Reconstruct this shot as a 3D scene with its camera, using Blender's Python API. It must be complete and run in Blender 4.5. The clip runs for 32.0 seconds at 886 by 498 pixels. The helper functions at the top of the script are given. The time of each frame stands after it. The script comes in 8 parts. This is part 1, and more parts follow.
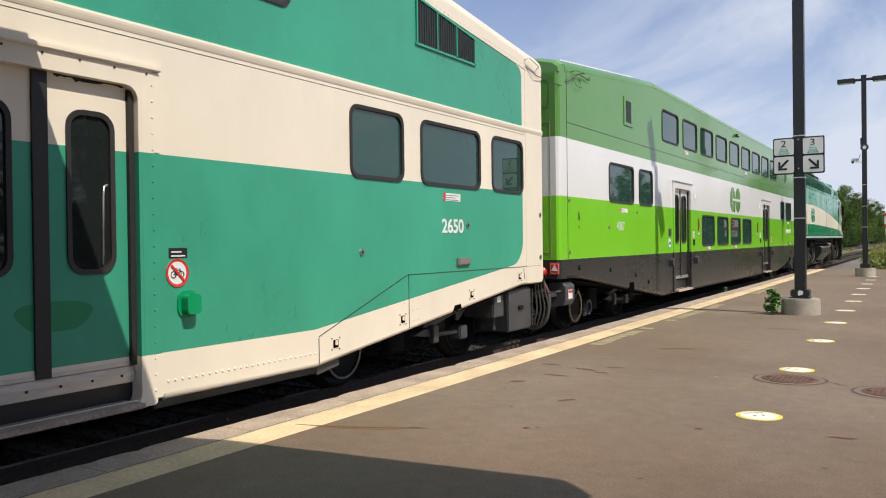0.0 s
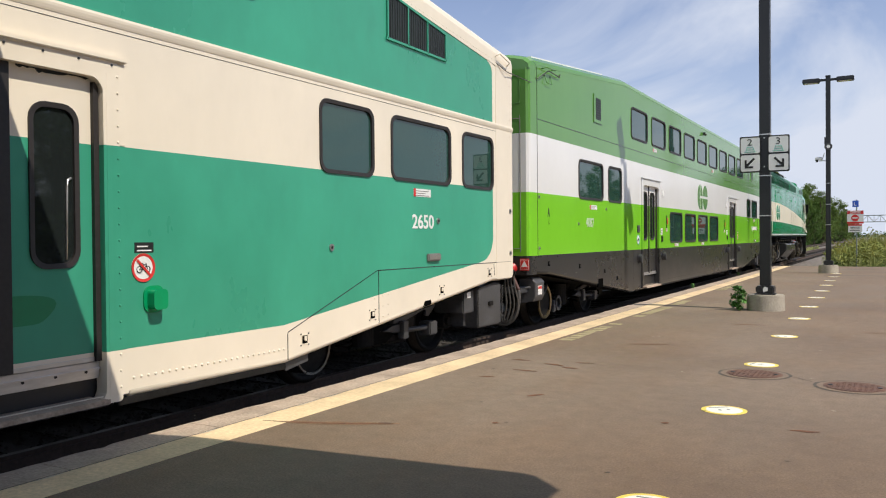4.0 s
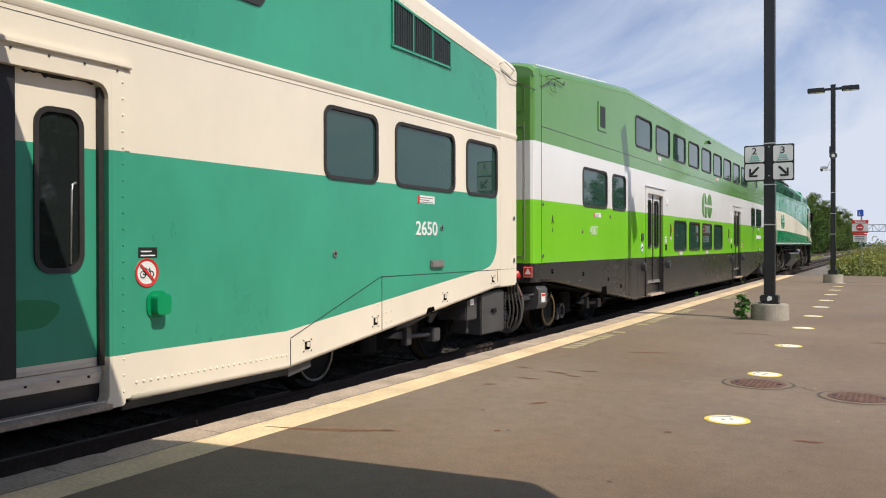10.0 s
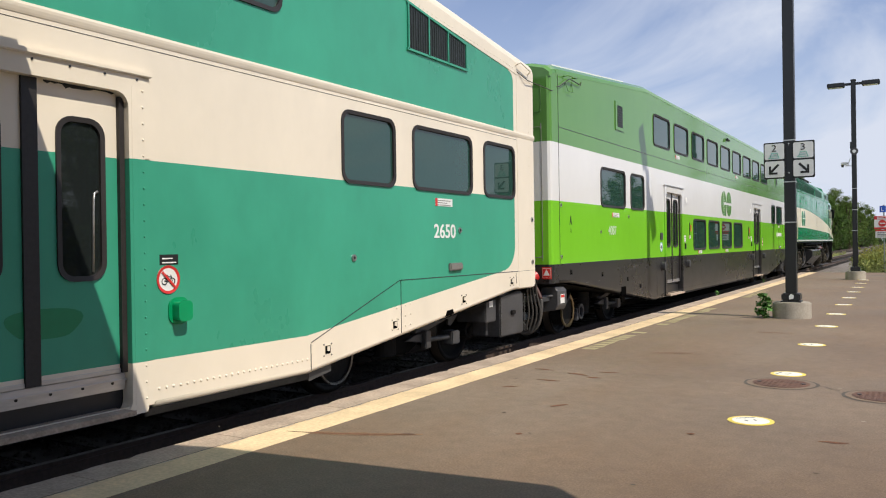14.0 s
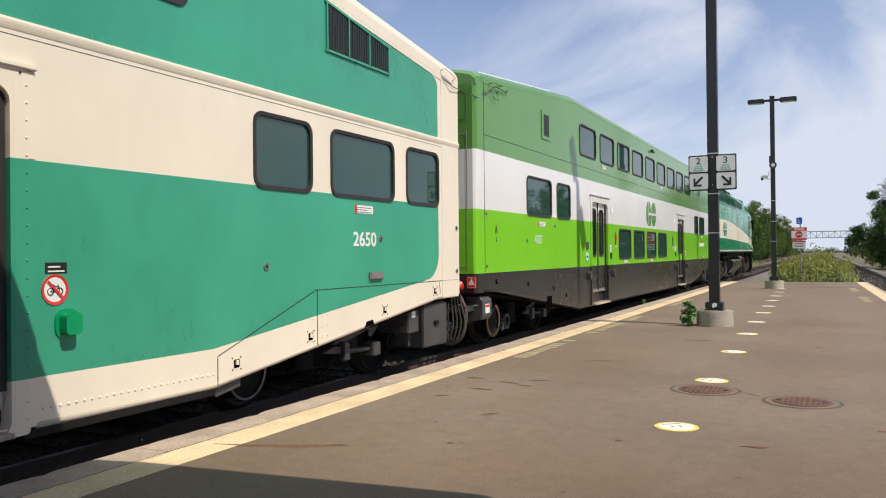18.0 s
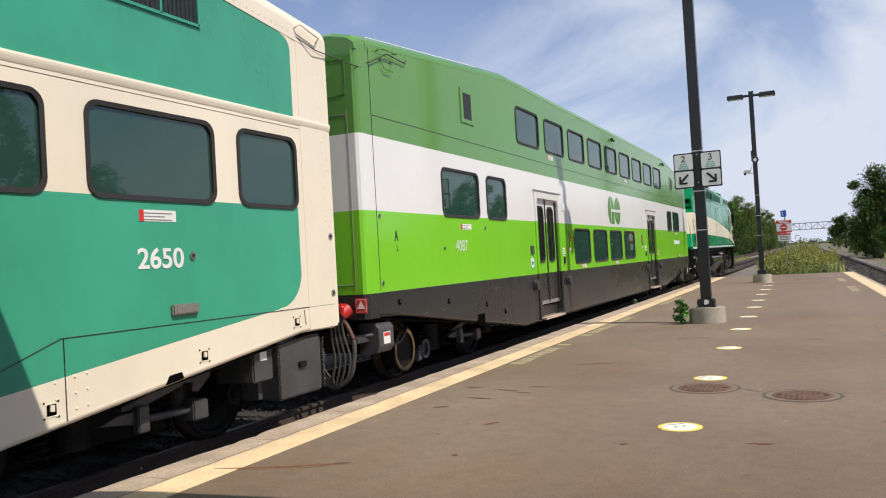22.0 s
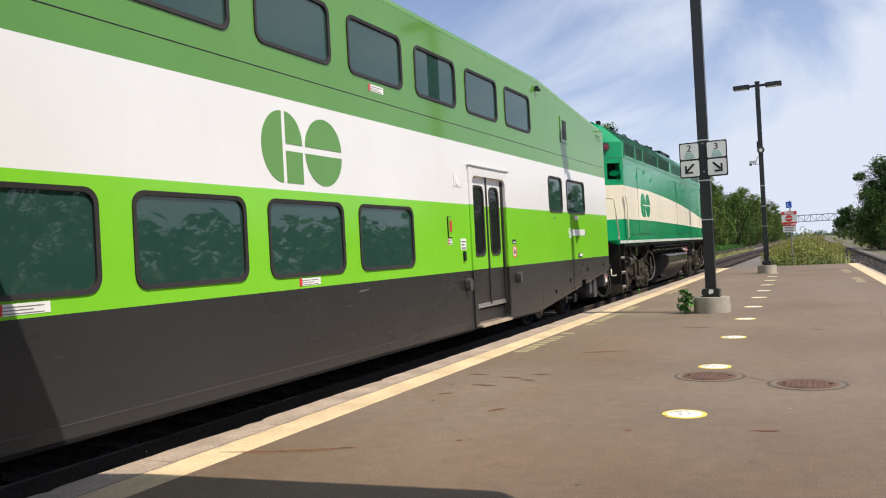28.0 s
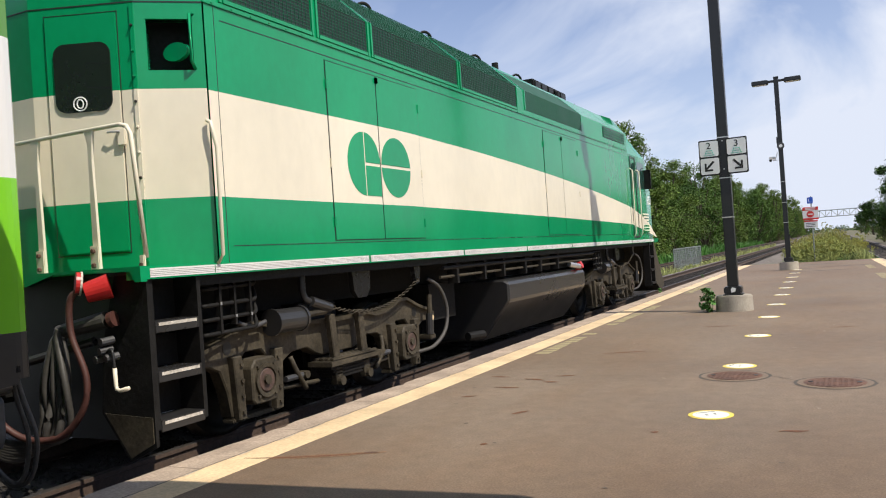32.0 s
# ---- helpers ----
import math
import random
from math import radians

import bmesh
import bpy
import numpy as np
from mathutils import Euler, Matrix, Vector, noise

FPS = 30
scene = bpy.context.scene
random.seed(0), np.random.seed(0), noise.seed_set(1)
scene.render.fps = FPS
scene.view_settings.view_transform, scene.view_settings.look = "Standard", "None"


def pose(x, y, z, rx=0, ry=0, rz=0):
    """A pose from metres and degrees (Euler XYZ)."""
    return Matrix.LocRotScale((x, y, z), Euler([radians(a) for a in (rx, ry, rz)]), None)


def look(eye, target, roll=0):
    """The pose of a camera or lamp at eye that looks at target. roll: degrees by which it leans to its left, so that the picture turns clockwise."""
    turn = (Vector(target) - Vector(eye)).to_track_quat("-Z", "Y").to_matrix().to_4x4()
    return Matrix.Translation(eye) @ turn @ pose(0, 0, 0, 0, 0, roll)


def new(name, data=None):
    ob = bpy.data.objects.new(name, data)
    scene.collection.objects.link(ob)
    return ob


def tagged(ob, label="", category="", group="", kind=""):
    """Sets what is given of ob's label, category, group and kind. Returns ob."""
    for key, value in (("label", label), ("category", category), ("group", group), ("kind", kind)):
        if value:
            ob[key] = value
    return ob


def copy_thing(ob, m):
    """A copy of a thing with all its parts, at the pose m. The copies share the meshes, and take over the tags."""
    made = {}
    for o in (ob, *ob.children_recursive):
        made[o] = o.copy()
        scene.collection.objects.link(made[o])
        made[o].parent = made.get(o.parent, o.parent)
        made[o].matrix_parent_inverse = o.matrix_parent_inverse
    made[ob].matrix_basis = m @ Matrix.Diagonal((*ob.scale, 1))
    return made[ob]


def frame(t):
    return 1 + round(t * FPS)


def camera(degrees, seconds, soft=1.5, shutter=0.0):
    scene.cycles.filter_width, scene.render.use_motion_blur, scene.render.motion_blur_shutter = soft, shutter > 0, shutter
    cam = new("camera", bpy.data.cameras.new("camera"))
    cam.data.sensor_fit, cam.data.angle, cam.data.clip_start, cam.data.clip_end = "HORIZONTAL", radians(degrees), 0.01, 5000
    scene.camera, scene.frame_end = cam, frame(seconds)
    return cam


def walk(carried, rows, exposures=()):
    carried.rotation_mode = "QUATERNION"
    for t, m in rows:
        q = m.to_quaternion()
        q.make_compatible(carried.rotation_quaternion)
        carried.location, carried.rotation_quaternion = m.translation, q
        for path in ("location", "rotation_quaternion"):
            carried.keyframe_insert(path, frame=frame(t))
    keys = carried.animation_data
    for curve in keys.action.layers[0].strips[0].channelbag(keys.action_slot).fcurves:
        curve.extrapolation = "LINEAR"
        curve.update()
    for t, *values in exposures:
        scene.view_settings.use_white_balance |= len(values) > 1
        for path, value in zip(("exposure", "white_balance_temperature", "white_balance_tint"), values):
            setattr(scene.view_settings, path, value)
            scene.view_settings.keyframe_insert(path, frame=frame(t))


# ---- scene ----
cam = camera(57.8, 32.0, soft=1.1)

PATH = [
    (0, look((0.036, -0.024, 1.375), (-5.171, 8.513, 1.294), -0.73)),
    (0.5, look((0.045, -0.023, 1.375), (-5.157, 8.518, 1.295), -0.73)),
    (1, look((0.034, -0.019, 1.378), (-5.066, 8.582, 1.335), -0.49)),
    (1.5, look((0.065, -0.018, 1.383), (-4.882, 8.673, 1.377), -0.89)),
    (2, look((0.062, -0.014, 1.387), (-4.819, 8.714, 1.410), -1.12)),
    (2.5, look((0.044, -0.016, 1.377), (-4.936, 8.655, 1.369), -0.78)),
    (3, look((0.039, -0.020, 1.374), (-4.965, 8.637, 1.289), -0.24)),
    (3.5, look((0.035, -0.017, 1.370), (-4.900, 8.679, 1.243), -0.22)),
    (5.5, look((0.067, -0.018, 1.378), (-4.765, 8.737, 1.250), -1.01)),
    (6, look((0.046, -0.022, 1.375), (-4.906, 8.665, 1.232), -0.75)),
    (6.5, look((0.049, -0.019, 1.374), (-4.971, 8.628, 1.218), -0.52)),
    (7, look((0.044, -0.022, 1.374), (-4.982, 8.622, 1.214), -0.62)),
    (7.5, look((0.040, -0.019, 1.367), (-4.987, 8.624, 1.192), -0.50)),
    (8, look((0.044, -0.020, 1.367), (-4.959, 8.636, 1.165), -0.50)),
    (8.5, look((0.048, -0.021, 1.366), (-4.931, 8.649, 1.163), -0.42)),
    (9, look((0.050, -0.017, 1.368), (-4.838, 8.705, 1.187), -0.51)),
    (9.5, look((0.045, -0.014, 1.370), (-4.809, 8.729, 1.251), -0.32)),
    (10, look((0.044, -0.015, 1.375), (-4.891, 8.683, 1.322), -0.11)),
    (10.5, look((0.042, -0.012, 1.374), (-4.936, 8.661, 1.367), -0.54)),
    (11, look((0.047, -0.020, 1.381), (-4.951, 8.642, 1.385), -0.25)),
    (11.5, look((0.027, -0.017, 1.381), (-5.001, 8.627, 1.391), -0.05)),
    (12, look((0.039, -0.019, 1.392), (-4.977, 8.633, 1.467), -0.56)),
    (12.5, look((0.044, -0.018, 1.397), (-4.996, 8.617, 1.549), -0.79)),
    (13, look((0.036, -0.016, 1.393), (-5.080, 8.576, 1.464), -0.59)),
    (13.5, look((0.036, -0.009, 1.390), (-5.083, 8.581, 1.382), -0.80)),
    (14, look((0.035, -0.019, 1.391), (-5.089, 8.569, 1.356), -0.85)),
    (14.5, look((0.033, -0.019, 1.389), (-5.090, 8.569, 1.391), -0.84)),
    (16.5, look((0.036, -0.012, 1.401), (-4.807, 8.736, 1.529), -0.79)),
    (17, look((0.039, -0.013, 1.395), (-4.628, 8.830, 1.500), -0.97)),
    (17.5, look((0.034, -0.004, 1.395), (-4.472, 8.923, 1.527), -0.80)),
    (18, look((0.026, 0.003, 1.392), (-4.361, 8.989, 1.452), -0.58)),
    (18.5, look((0.010, 0.002, 1.397), (-4.259, 9.044, 1.351), -0.56)),
    (19, look((-0.004, 0.027, 1.387), (-4.260, 9.075, 1.285), -1.80)),
    (19.5, look((-0.012, 0.037, 1.380), (-4.224, 9.106, 1.267), -2.53)),
    (20, look((-0.011, 0.034, 1.388), (-4.174, 9.127, 1.364), -2.68)),
    (20.5, look((-0.023, 0.032, 1.395), (-4.173, 9.129, 1.503), -2.91)),
    (21, look((-0.029, 0.034, 1.393), (-4.235, 9.104, 1.582), -3.20)),
    (21.5, look((-0.044, 0.035, 1.398), (-4.303, 9.080, 1.612), -3.39)),
    (22, look((-0.048, 0.023, 1.406), (-4.280, 9.082, 1.571), -3.29)),
    (22.5, look((-0.052, 0.040, 1.402), (-4.224, 9.127, 1.528), -2.85)),
    (23, look((-0.045, 0.035, 1.381), (-4.213, 9.125, 1.477), -2.71)),
    (23.5, look((-0.041, 0.028, 1.391), (-4.226, 9.110, 1.459), -2.52)),
    (24, look((-0.058, 0.026, 1.390), (-4.245, 9.107, 1.461), -2.73)),
    (24.5, look((-0.056, 0.040, 1.390), (-4.243, 9.121, 1.439), -2.86)),
    (26.5, look((-0.048, 0.008, 1.398), (-4.337, 9.041, 1.423), -3.02)),
    (27, look((-0.071, 0.018, 1.398), (-4.340, 9.061, 1.427), -2.99)),
    (27.5, look((-0.060, 0.013, 1.394), (-4.334, 9.054, 1.426), -2.97)),
    (28, look((-0.064, 0.026, 1.373), (-4.346, 9.063, 1.418), -3.00)),
    (28.5, look((-0.062, 0.022, 1.383), (-4.355, 9.054, 1.405), -3.04)),
    (29, look((-0.039, -0.010, 1.388), (-4.362, 9.007, 1.419), -3.29)),
    (29.5, look((-0.045, 0.021, 1.381), (-4.392, 9.026, 1.425), -3.31)),
    (30, look((-0.047, 0.011, 1.389), (-4.420, 9.004, 1.429), -3.24)),
    (30.5, look((-0.063, 0.011, 1.380), (-4.462, 8.991, 1.446), -3.34)),
    (31, look((-0.067, 0.018, 1.389), (-4.494, 8.984, 1.467), -3.41)),
    (31.5, look((-0.079, 0.016, 1.392), (-4.529, 8.971, 1.462), -3.67)),
    (32, look((-0.095, 0.025, 1.389), (-4.573, 8.966, 1.466), -3.91)),
]
walk(cam, PATH, [(0.0, 0.0), (14.0, 0.0), (22.0, 0.0), (26.5, 0.1), (28.0, 0.1), (32.0, 0.14)])

# metres that the train has rolled, by seconds
TRAIN = [
    (14.5, 0.0), (16.5, 0.02), (17, 0.07), (18, 0.276), (19, 0.647), (20, 1.21), (21, 2.056), (22, 3.22), (23, 4.69), (24, 6.48),
    (24.5, 7.51), (25.5, 9.86), (26.5, 12.49), (28, 17.05), (29, 20.54), (29.6, 22.77), (30.6, 26.76), (31.3, 29.77), (32, 32.92),
]

# ---- light ----
SUN_DIR = Vector((-1.0, 0.17, -1.38)).normalized()
sun = new("sun", bpy.data.lights.new("sun", "SUN"))
sun.data.energy, sun.data.angle, sun.data.color = 4.5, radians(0.53), (1.0, 0.92, 0.79)
sun.matrix_world = look((30, 0, 40), Vector((30, 0, 40)) + SUN_DIR)
scene.view_settings.exposure = 0.0


def make_world():
    w = bpy.data.worlds.new("sky")
    scene.world = w
    w.use_nodes = True
    n, l = w.node_tree.nodes, w.node_tree.links
    n.clear()
    out, bg = n.new("ShaderNodeOutputWorld"), n.new("ShaderNodeBackground")
    sky = n.new("ShaderNodeTexSky")
    sky.sky_type, sky.sun_disc = "NISHITA", False
    sky.sun_elevation = math.asin(-SUN_DIR.z)
    sky.sun_rotation = math.atan2(-SUN_DIR.x, -SUN_DIR.y)
    sky.air_density, sky.dust_density, sky.ozone_density = 1.0, 0.15, 5.0
    # thin cloud, drawn out in wisps
    tc, mp = n.new("ShaderNodeTexCoord"), n.new("ShaderNodeMapping")
    mp.inputs["Scale"].default_value = (1.5, 1.5, 3.2)
    mp.inputs["Rotation"].default_value = (0.25, 0.12, 0.5)
    no = n.new("ShaderNodeTexNoise")
    no.inputs["Scale"].default_value, no.inputs["Detail"].default_value = 1.6, 6.0
    no.inputs["Roughness"].default_value, no.inputs["Distortion"].default_value = 0.55, 0.6
    ra = n.new("ShaderNodeValToRGB")
    ra.color_ramp.elements[0].position, ra.color_ramp.elements[1].position = 0.40, 0.62
    ra.color_ramp.elements[0].color, ra.color_ramp.elements[1].color = (0.20, 0.20, 0.20, 1), (0.90, 0.90, 0.90, 1)
    # haze thickens towards the horizon
    sp, hz, ad = n.new("ShaderNodeSeparateXYZ"), n.new("ShaderNodeMapRange"), n.new("ShaderNodeMath")
    hz.inputs["From Min"].default_value, hz.inputs["From Max"].default_value = 0.0, 0.34
    hz.inputs["To Min"].default_value, hz.inputs["To Max"].default_value = 0.6, 0.0
    ad.operation, ad.use_clamp = "ADD", True
    l.new(tc.outputs["Generated"], sp.inputs["Vector"])
    l.new(sp.outputs["Z"], hz.inputs["Value"])
    l.new(hz.outputs["Result"], ad.inputs[1])
    mx = n.new("ShaderNodeMix")
    mx.data_type = "RGBA"
    mx.inputs["B"].default_value = (7.9, 8.5, 9.9, 1)
    bg.inputs["Strength"].default_value = 0.088
    l.new(tc.outputs["Generated"], mp.inputs["Vector"])
    l.new(mp.outputs["Vector"], no.inputs["Vector"])
    l.new(no.outputs["Fac"], ra.inputs["Fac"])
    l.new(ra.outputs["Color"], ad.inputs[0])
    l.new(ad.outputs[0], mx.inputs["Factor"])
    deep = n.new("ShaderNodeVectorMath")
    deep.operation = "MULTIPLY"
    deep.inputs[1].default_value = (0.86, 1.02, 1.28)
    l.new(sky.outputs["Color"], deep.inputs[0])
    l.new(deep.outputs["Vector"], mx.inputs["A"])
    l.new(mx.outputs["Result"], bg.inputs["Color"])
    l.new(bg.outputs["Background"], out.inputs["Surface"])


make_world()


# ---- materials ----
def mat(name, color, rough=0.5, metal=0.0, grain=30.0, var=0.12, stain=1.3, stain_var=0.1, bump=0.0, bump_scale=0.0,
        coat=0.0, spec=0.5, stretch=(1, 1, 1), island=0.0, per_object=0.0, transmission=0.0, emit=None, rough_var=0.08):
    """A surface with grain and stains at real size; var and stain_var say how strongly its colour wavers."""
    m = bpy.data.materials.new(name)
    m.use_nodes = True
    n, l = m.node_tree.nodes, m.node_tree.links
    b = n["Principled BSDF"]
    b.inputs["Metallic"].default_value = metal
    b.inputs["Specular IOR Level"].default_value = spec
    b.inputs["Coat Weight"].default_value = coat
    b.inputs["Coat Roughness"].default_value = 0.06
    b.inputs["Transmission Weight"].default_value = transmission
    tc, mp = n.new("ShaderNodeTexCoord"), n.new("ShaderNodeMapping")
    mp.inputs["Scale"].default_value = stretch
    l.new(tc.outputs["Object"], mp.inputs["Vector"])

    def noise_at(scale, detail=5.0):
        t = n.new("ShaderNodeTexNoise")
        t.inputs["Scale"].default_value, t.inputs["Detail"].default_value = scale, detail
        t.inputs["Roughness"].default_value = 0.6
        l.new(mp.outputs["Vector"], t.inputs["Vector"])
        return t.outputs["Fac"]

    def span(value, lo, hi):
        r = n.new("ShaderNodeMapRange")
        r.inputs["From Min"].default_value, r.inputs["From Max"].default_value = 0.3, 0.7
        r.inputs["To Min"].default_value, r.inputs["To Max"].default_value = lo, hi
        l.new(value, r.inputs["Value"])
        return r.outputs["Result"]

    def times(a, v):
        x = n.new("ShaderNodeMath")
        x.operation = "MULTIPLY"
        l.new(a, x.inputs[0])
        if isinstance(v, float):
            x.inputs[1].default_value = v
        else:
            l.new(v, x.inputs[1])
        return x.outputs[0]

    fine, broad = noise_at(grain), noise_at(stain)
    f = times(span(fine, 1 - var, 1 + var), span(broad, 1 - stain_var, 1 + stain_var))
    if island:
        g = n.new("ShaderNodeNewGeometry")
        r = n.new("ShaderNodeMapRange")
        r.inputs["To Min"].default_value, r.inputs["To Max"].default_value = 1 - island, 1 + island
        l.new(g.outputs["Random Per Island"], r.inputs["Value"])
        f = times(f, r.outputs["Result"])
    if per_object:
        g = n.new("ShaderNodeObjectInfo")
        r = n.new("ShaderNodeMapRange")
        r.inputs["To Min"].default_value, r.inputs["To Max"].default_value = 1 - per_object, 1 + per_object
        l.new(g.outputs["Random"], r.inputs["Value"])
        f = times(f, r.outputs["Result"])
    v = n.new("ShaderNodeVectorMath")
    v.operation = "SCALE"
    v.inputs[0].default_value = color
    l.new(f, v.inputs["Scale"])
    l.new(v.outputs["Vector"], b.inputs["Base Color"])
    l.new(span(broad, max(rough - rough_var, 0.02), min(rough + rough_var, 1.0)), b.inputs["Roughness"])
    if bump:
        bp = n.new("ShaderNodeBump")
        bp.inputs["Strength"].default_value, bp.inputs["Distance"].default_value = 1.0, bump
        l.new(noise_at(bump_scale or grain), bp.inputs["Height"])
        l.new(bp.outputs["Normal"], b.inputs["Normal"])
    if emit:
        b.inputs["Emission Color"].default_value = (*emit[:3], 1)
        b.inputs["Emission Strength"].default_value = emit[3]
    return m


TEAL = mat("faded teal paint", (0.044, 0.325, 0.205), 0.33, grain=6, var=0.02, stain=0.9, stain_var=0.14, stretch=(1, 1, 0.6), bump=0.0015, bump_scale=1.6, rough_var=0.1)
CREAM = mat("old cream paint", (0.79, 0.71, 0.58), 0.4, grain=6, var=0.015, stain=0.8, stain_var=0.06, stretch=(1, 1, 0.6), bump=0.0015, bump_scale=1.6)
LEAF = mat("leaf green paint", (0.112, 0.28, 0.058), 0.11, grain=6, var=0.02, stain=0.7, stain_var=0.04, stretch=(1, 1, 0.6), bump=0.0005, bump_scale=0.9, rough_var=0.03)
LIME = mat("lime green paint", (0.205, 0.58, 0.03), 0.14, grain=6, var=0.02, stain=0.7, stain_var=0.04, stretch=(1, 1, 0.6), bump=0.0005, bump_scale=0.9, rough_var=0.03)
WHITE = mat("white train paint", (0.77, 0.765, 0.76), 0.14, grain=6, var=0.01, stain=0.7, stain_var=0.03, stretch=(1, 1, 0.6), bump=0.0005, bump_scale=0.9, rough_var=0.03)
SKIRT = mat("dark grey skirt paint", (0.0275, 0.027, 0.0275), 0.3, grain=25, var=0.08, stain=0.9, stain_var=0.14, stretch=(1, 0.6, 1), bump=0.0012, bump_scale=1.2)
LOCO = mat("locomotive green paint", (0.002, 0.285, 0.108), 0.17, grain=16, var=0.04, stain=0.9, stain_var=0.12, stretch=(1, 1, 0.6), bump=0.0012, bump_scale=1.4, spec=0.5, rough_var=0.06, coat=0.08)
LCREAM = mat("locomotive cream paint", (0.80, 0.73, 0.58), 0.36, grain=7, var=0.03, stain=0.9, stain_var=0.07, stretch=(1, 1, 0.6), bump=0.0015, bump_scale=1.4)
GLASS = mat("tinted train glass", (0.021, 0.060, 0.048), 0.02, spec=0.72, var=0.04, stain_var=0.03, rough_var=0.0)
DOORGLASS = mat("dark door glass", (0.014, 0.018, 0.018), 0.03, spec=0.6, var=0.04, stain_var=0.05, rough_var=0.0)
RUBBER = mat("black rubber", (0.024, 0.02, 0.019), 0.55, var=0.2)
STEEL = mat("bare worn steel", (0.42, 0.41, 0.40), 0.35, metal=0.9, var=0.2)
ALU = mat("aluminium", (0.62, 0.61, 0.6), 0.38, metal=0.8, var=0.12, stretch=(1, 0.2, 1))
STEPEDGE = mat("worn white step paint", (0.52, 0.48, 0.42), 0.6, grain=40, var=0.3, stain=6, stain_var=0.25)
BRASS = mat("brass-brown brake disc", (0.33, 0.26, 0.15), 0.32, metal=0.95, var=0.2, stain=5, stain_var=0.3)
DULLGREEN = mat("dull green rivet paint", (0.07, 0.18, 0.04), 0.8, var=0.1)
WIREGREEN = mat("dark green wire mesh", (0.003, 0.10, 0.042), 0.45, var=0.15)
WHEEL = mat("oily black wheel steel", (0.007, 0.0065, 0.006), 0.55, spec=0.3, var=0.3, stain=4, stain_var=0.4)
CHIP = mat("freshly chipped pale concrete", (0.55, 0.47, 0.37), 0.95, grain=50, var=0.25)
DISCSTEEL = mat("polished disc steel", (0.17, 0.16, 0.145), 0.3, metal=0.95, var=0.2, stain=5, stain_var=0.3)
REPAINT = mat("darker green touch-up paint", (0.012, 0.24, 0.10), 0.4, grain=9, var=0.05)
BEARING = mat("rusty brown bearing cover", (0.075, 0.045, 0.036), 0.7, var=0.3, stain=8, stain_var=0.4)
MARKER = mat("mid grey marker lamp housing", (0.2, 0.19, 0.175), 0.5, var=0.1)
IRON = mat("dirty black iron", (0.011, 0.0105, 0.010), 0.65, spec=0.2, var=0.3, stain=4, stain_var=0.4, bump=0.004, bump_scale=20)
GREASE = mat("brown oily iron", (0.053, 0.044, 0.030), 0.65, spec=0.3, var=0.35, stain=3, stain_var=0.5, bump=0.004, bump_scale=16)
BOXGREY = mat("grey equipment paint", (0.058, 0.058, 0.061), 0.5, var=0.15, stain=3, stain_var=0.3)
BRIGHT = mat("wheel tread steel", (0.07, 0.06, 0.05), 0.4, metal=0.8, var=0.2)
RED = mat("red hose coupling", (0.5, 0.02, 0.02), 0.4, var=0.1)
HOSE = mat("dusty rubber hose", (0.062, 0.058, 0.053), 0.55, var=0.25)
HOSERED = mat("rusty red hose", (0.075, 0.028, 0.022), 0.6, var=0.2)
REDSIGN = mat("red sign film", (0.62, 0.035, 0.03), 0.35, var=0.05)
BLUE = mat("blue sign film", (0.02, 0.10, 0.55), 0.35, var=0.05)
PLATE = mat("white sign film", (0.80, 0.80, 0.78), 0.35, var=0.03)
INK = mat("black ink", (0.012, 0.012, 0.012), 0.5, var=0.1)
TEALINK = mat("pale teal ink", (0.16, 0.52, 0.42), 0.4, var=0.05)
PALEINK = mat("pale grey ink", (0.50, 0.64, 0.42), 0.4, var=0.1)
POLE = mat("black pole paint", (0.018, 0.019, 0.021), 0.38, var=0.15, stain_var=0.2)
CONCRETE = mat("weathered concrete", (0.37, 0.33, 0.27), 0.9, grain=40, var=0.16, stain=3, stain_var=0.18, bump=0.004, bump_scale=60)
EDGE = mat("platform edge concrete", (0.41, 0.32, 0.245), 0.92, grain=45, var=0.24, stain=2.2, stain_var=0.28, bump=0.006, bump_scale=40)
YELLOW = mat("worn yellow line paint", (0.70, 0.52, 0.315), 0.75, grain=35, var=0.16, stain=1.6, stain_var=0.2, bump=0.002, bump_scale=60)
FADED = mat("faded yellow paint", (0.36, 0.30, 0.17), 0.85, grain=40, var=0.2, stain=3, stain_var=0.2)
STICKER = mat("yellow floor sticker", (0.80, 0.62, 0.10), 0.5, var=0.08)
STICKERW = mat("white floor sticker", (0.82, 0.80, 0.70), 0.5, var=0.08)
RUST = mat("rusty cast iron", (0.13, 0.067, 0.046), 0.8, grain=60, var=0.35, stain=6, stain_var=0.3, bump=0.004, bump_scale=50)
RUSTSTAIN = mat("rust stain on asphalt", (0.15, 0.062, 0.03), 0.9, grain=40, var=0.3)
RUSTHALO = mat("faint rust bloom on asphalt", (0.20, 0.118, 0.068), 0.9, grain=40, var=0.3)
TAR = mat("dark crack filler", (0.09, 0.075, 0.062), 0.9, var=0.3)
# bed colour carries the shade below and behind the train
BALLAST = mat("ballast stone darkened for train shade", (0.038, 0.034, 0.031), 0.95, grain=14, var=0.35, stain=1.1, stain_var=0.3, island=0.45, bump=0.03, bump_scale=22)
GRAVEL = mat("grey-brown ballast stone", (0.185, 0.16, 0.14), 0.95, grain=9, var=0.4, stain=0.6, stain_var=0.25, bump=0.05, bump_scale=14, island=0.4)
TIE = mat("old timber tie", (0.035, 0.029, 0.024), 0.9, grain=30, var=0.3, stretch=(0.2, 1, 1))
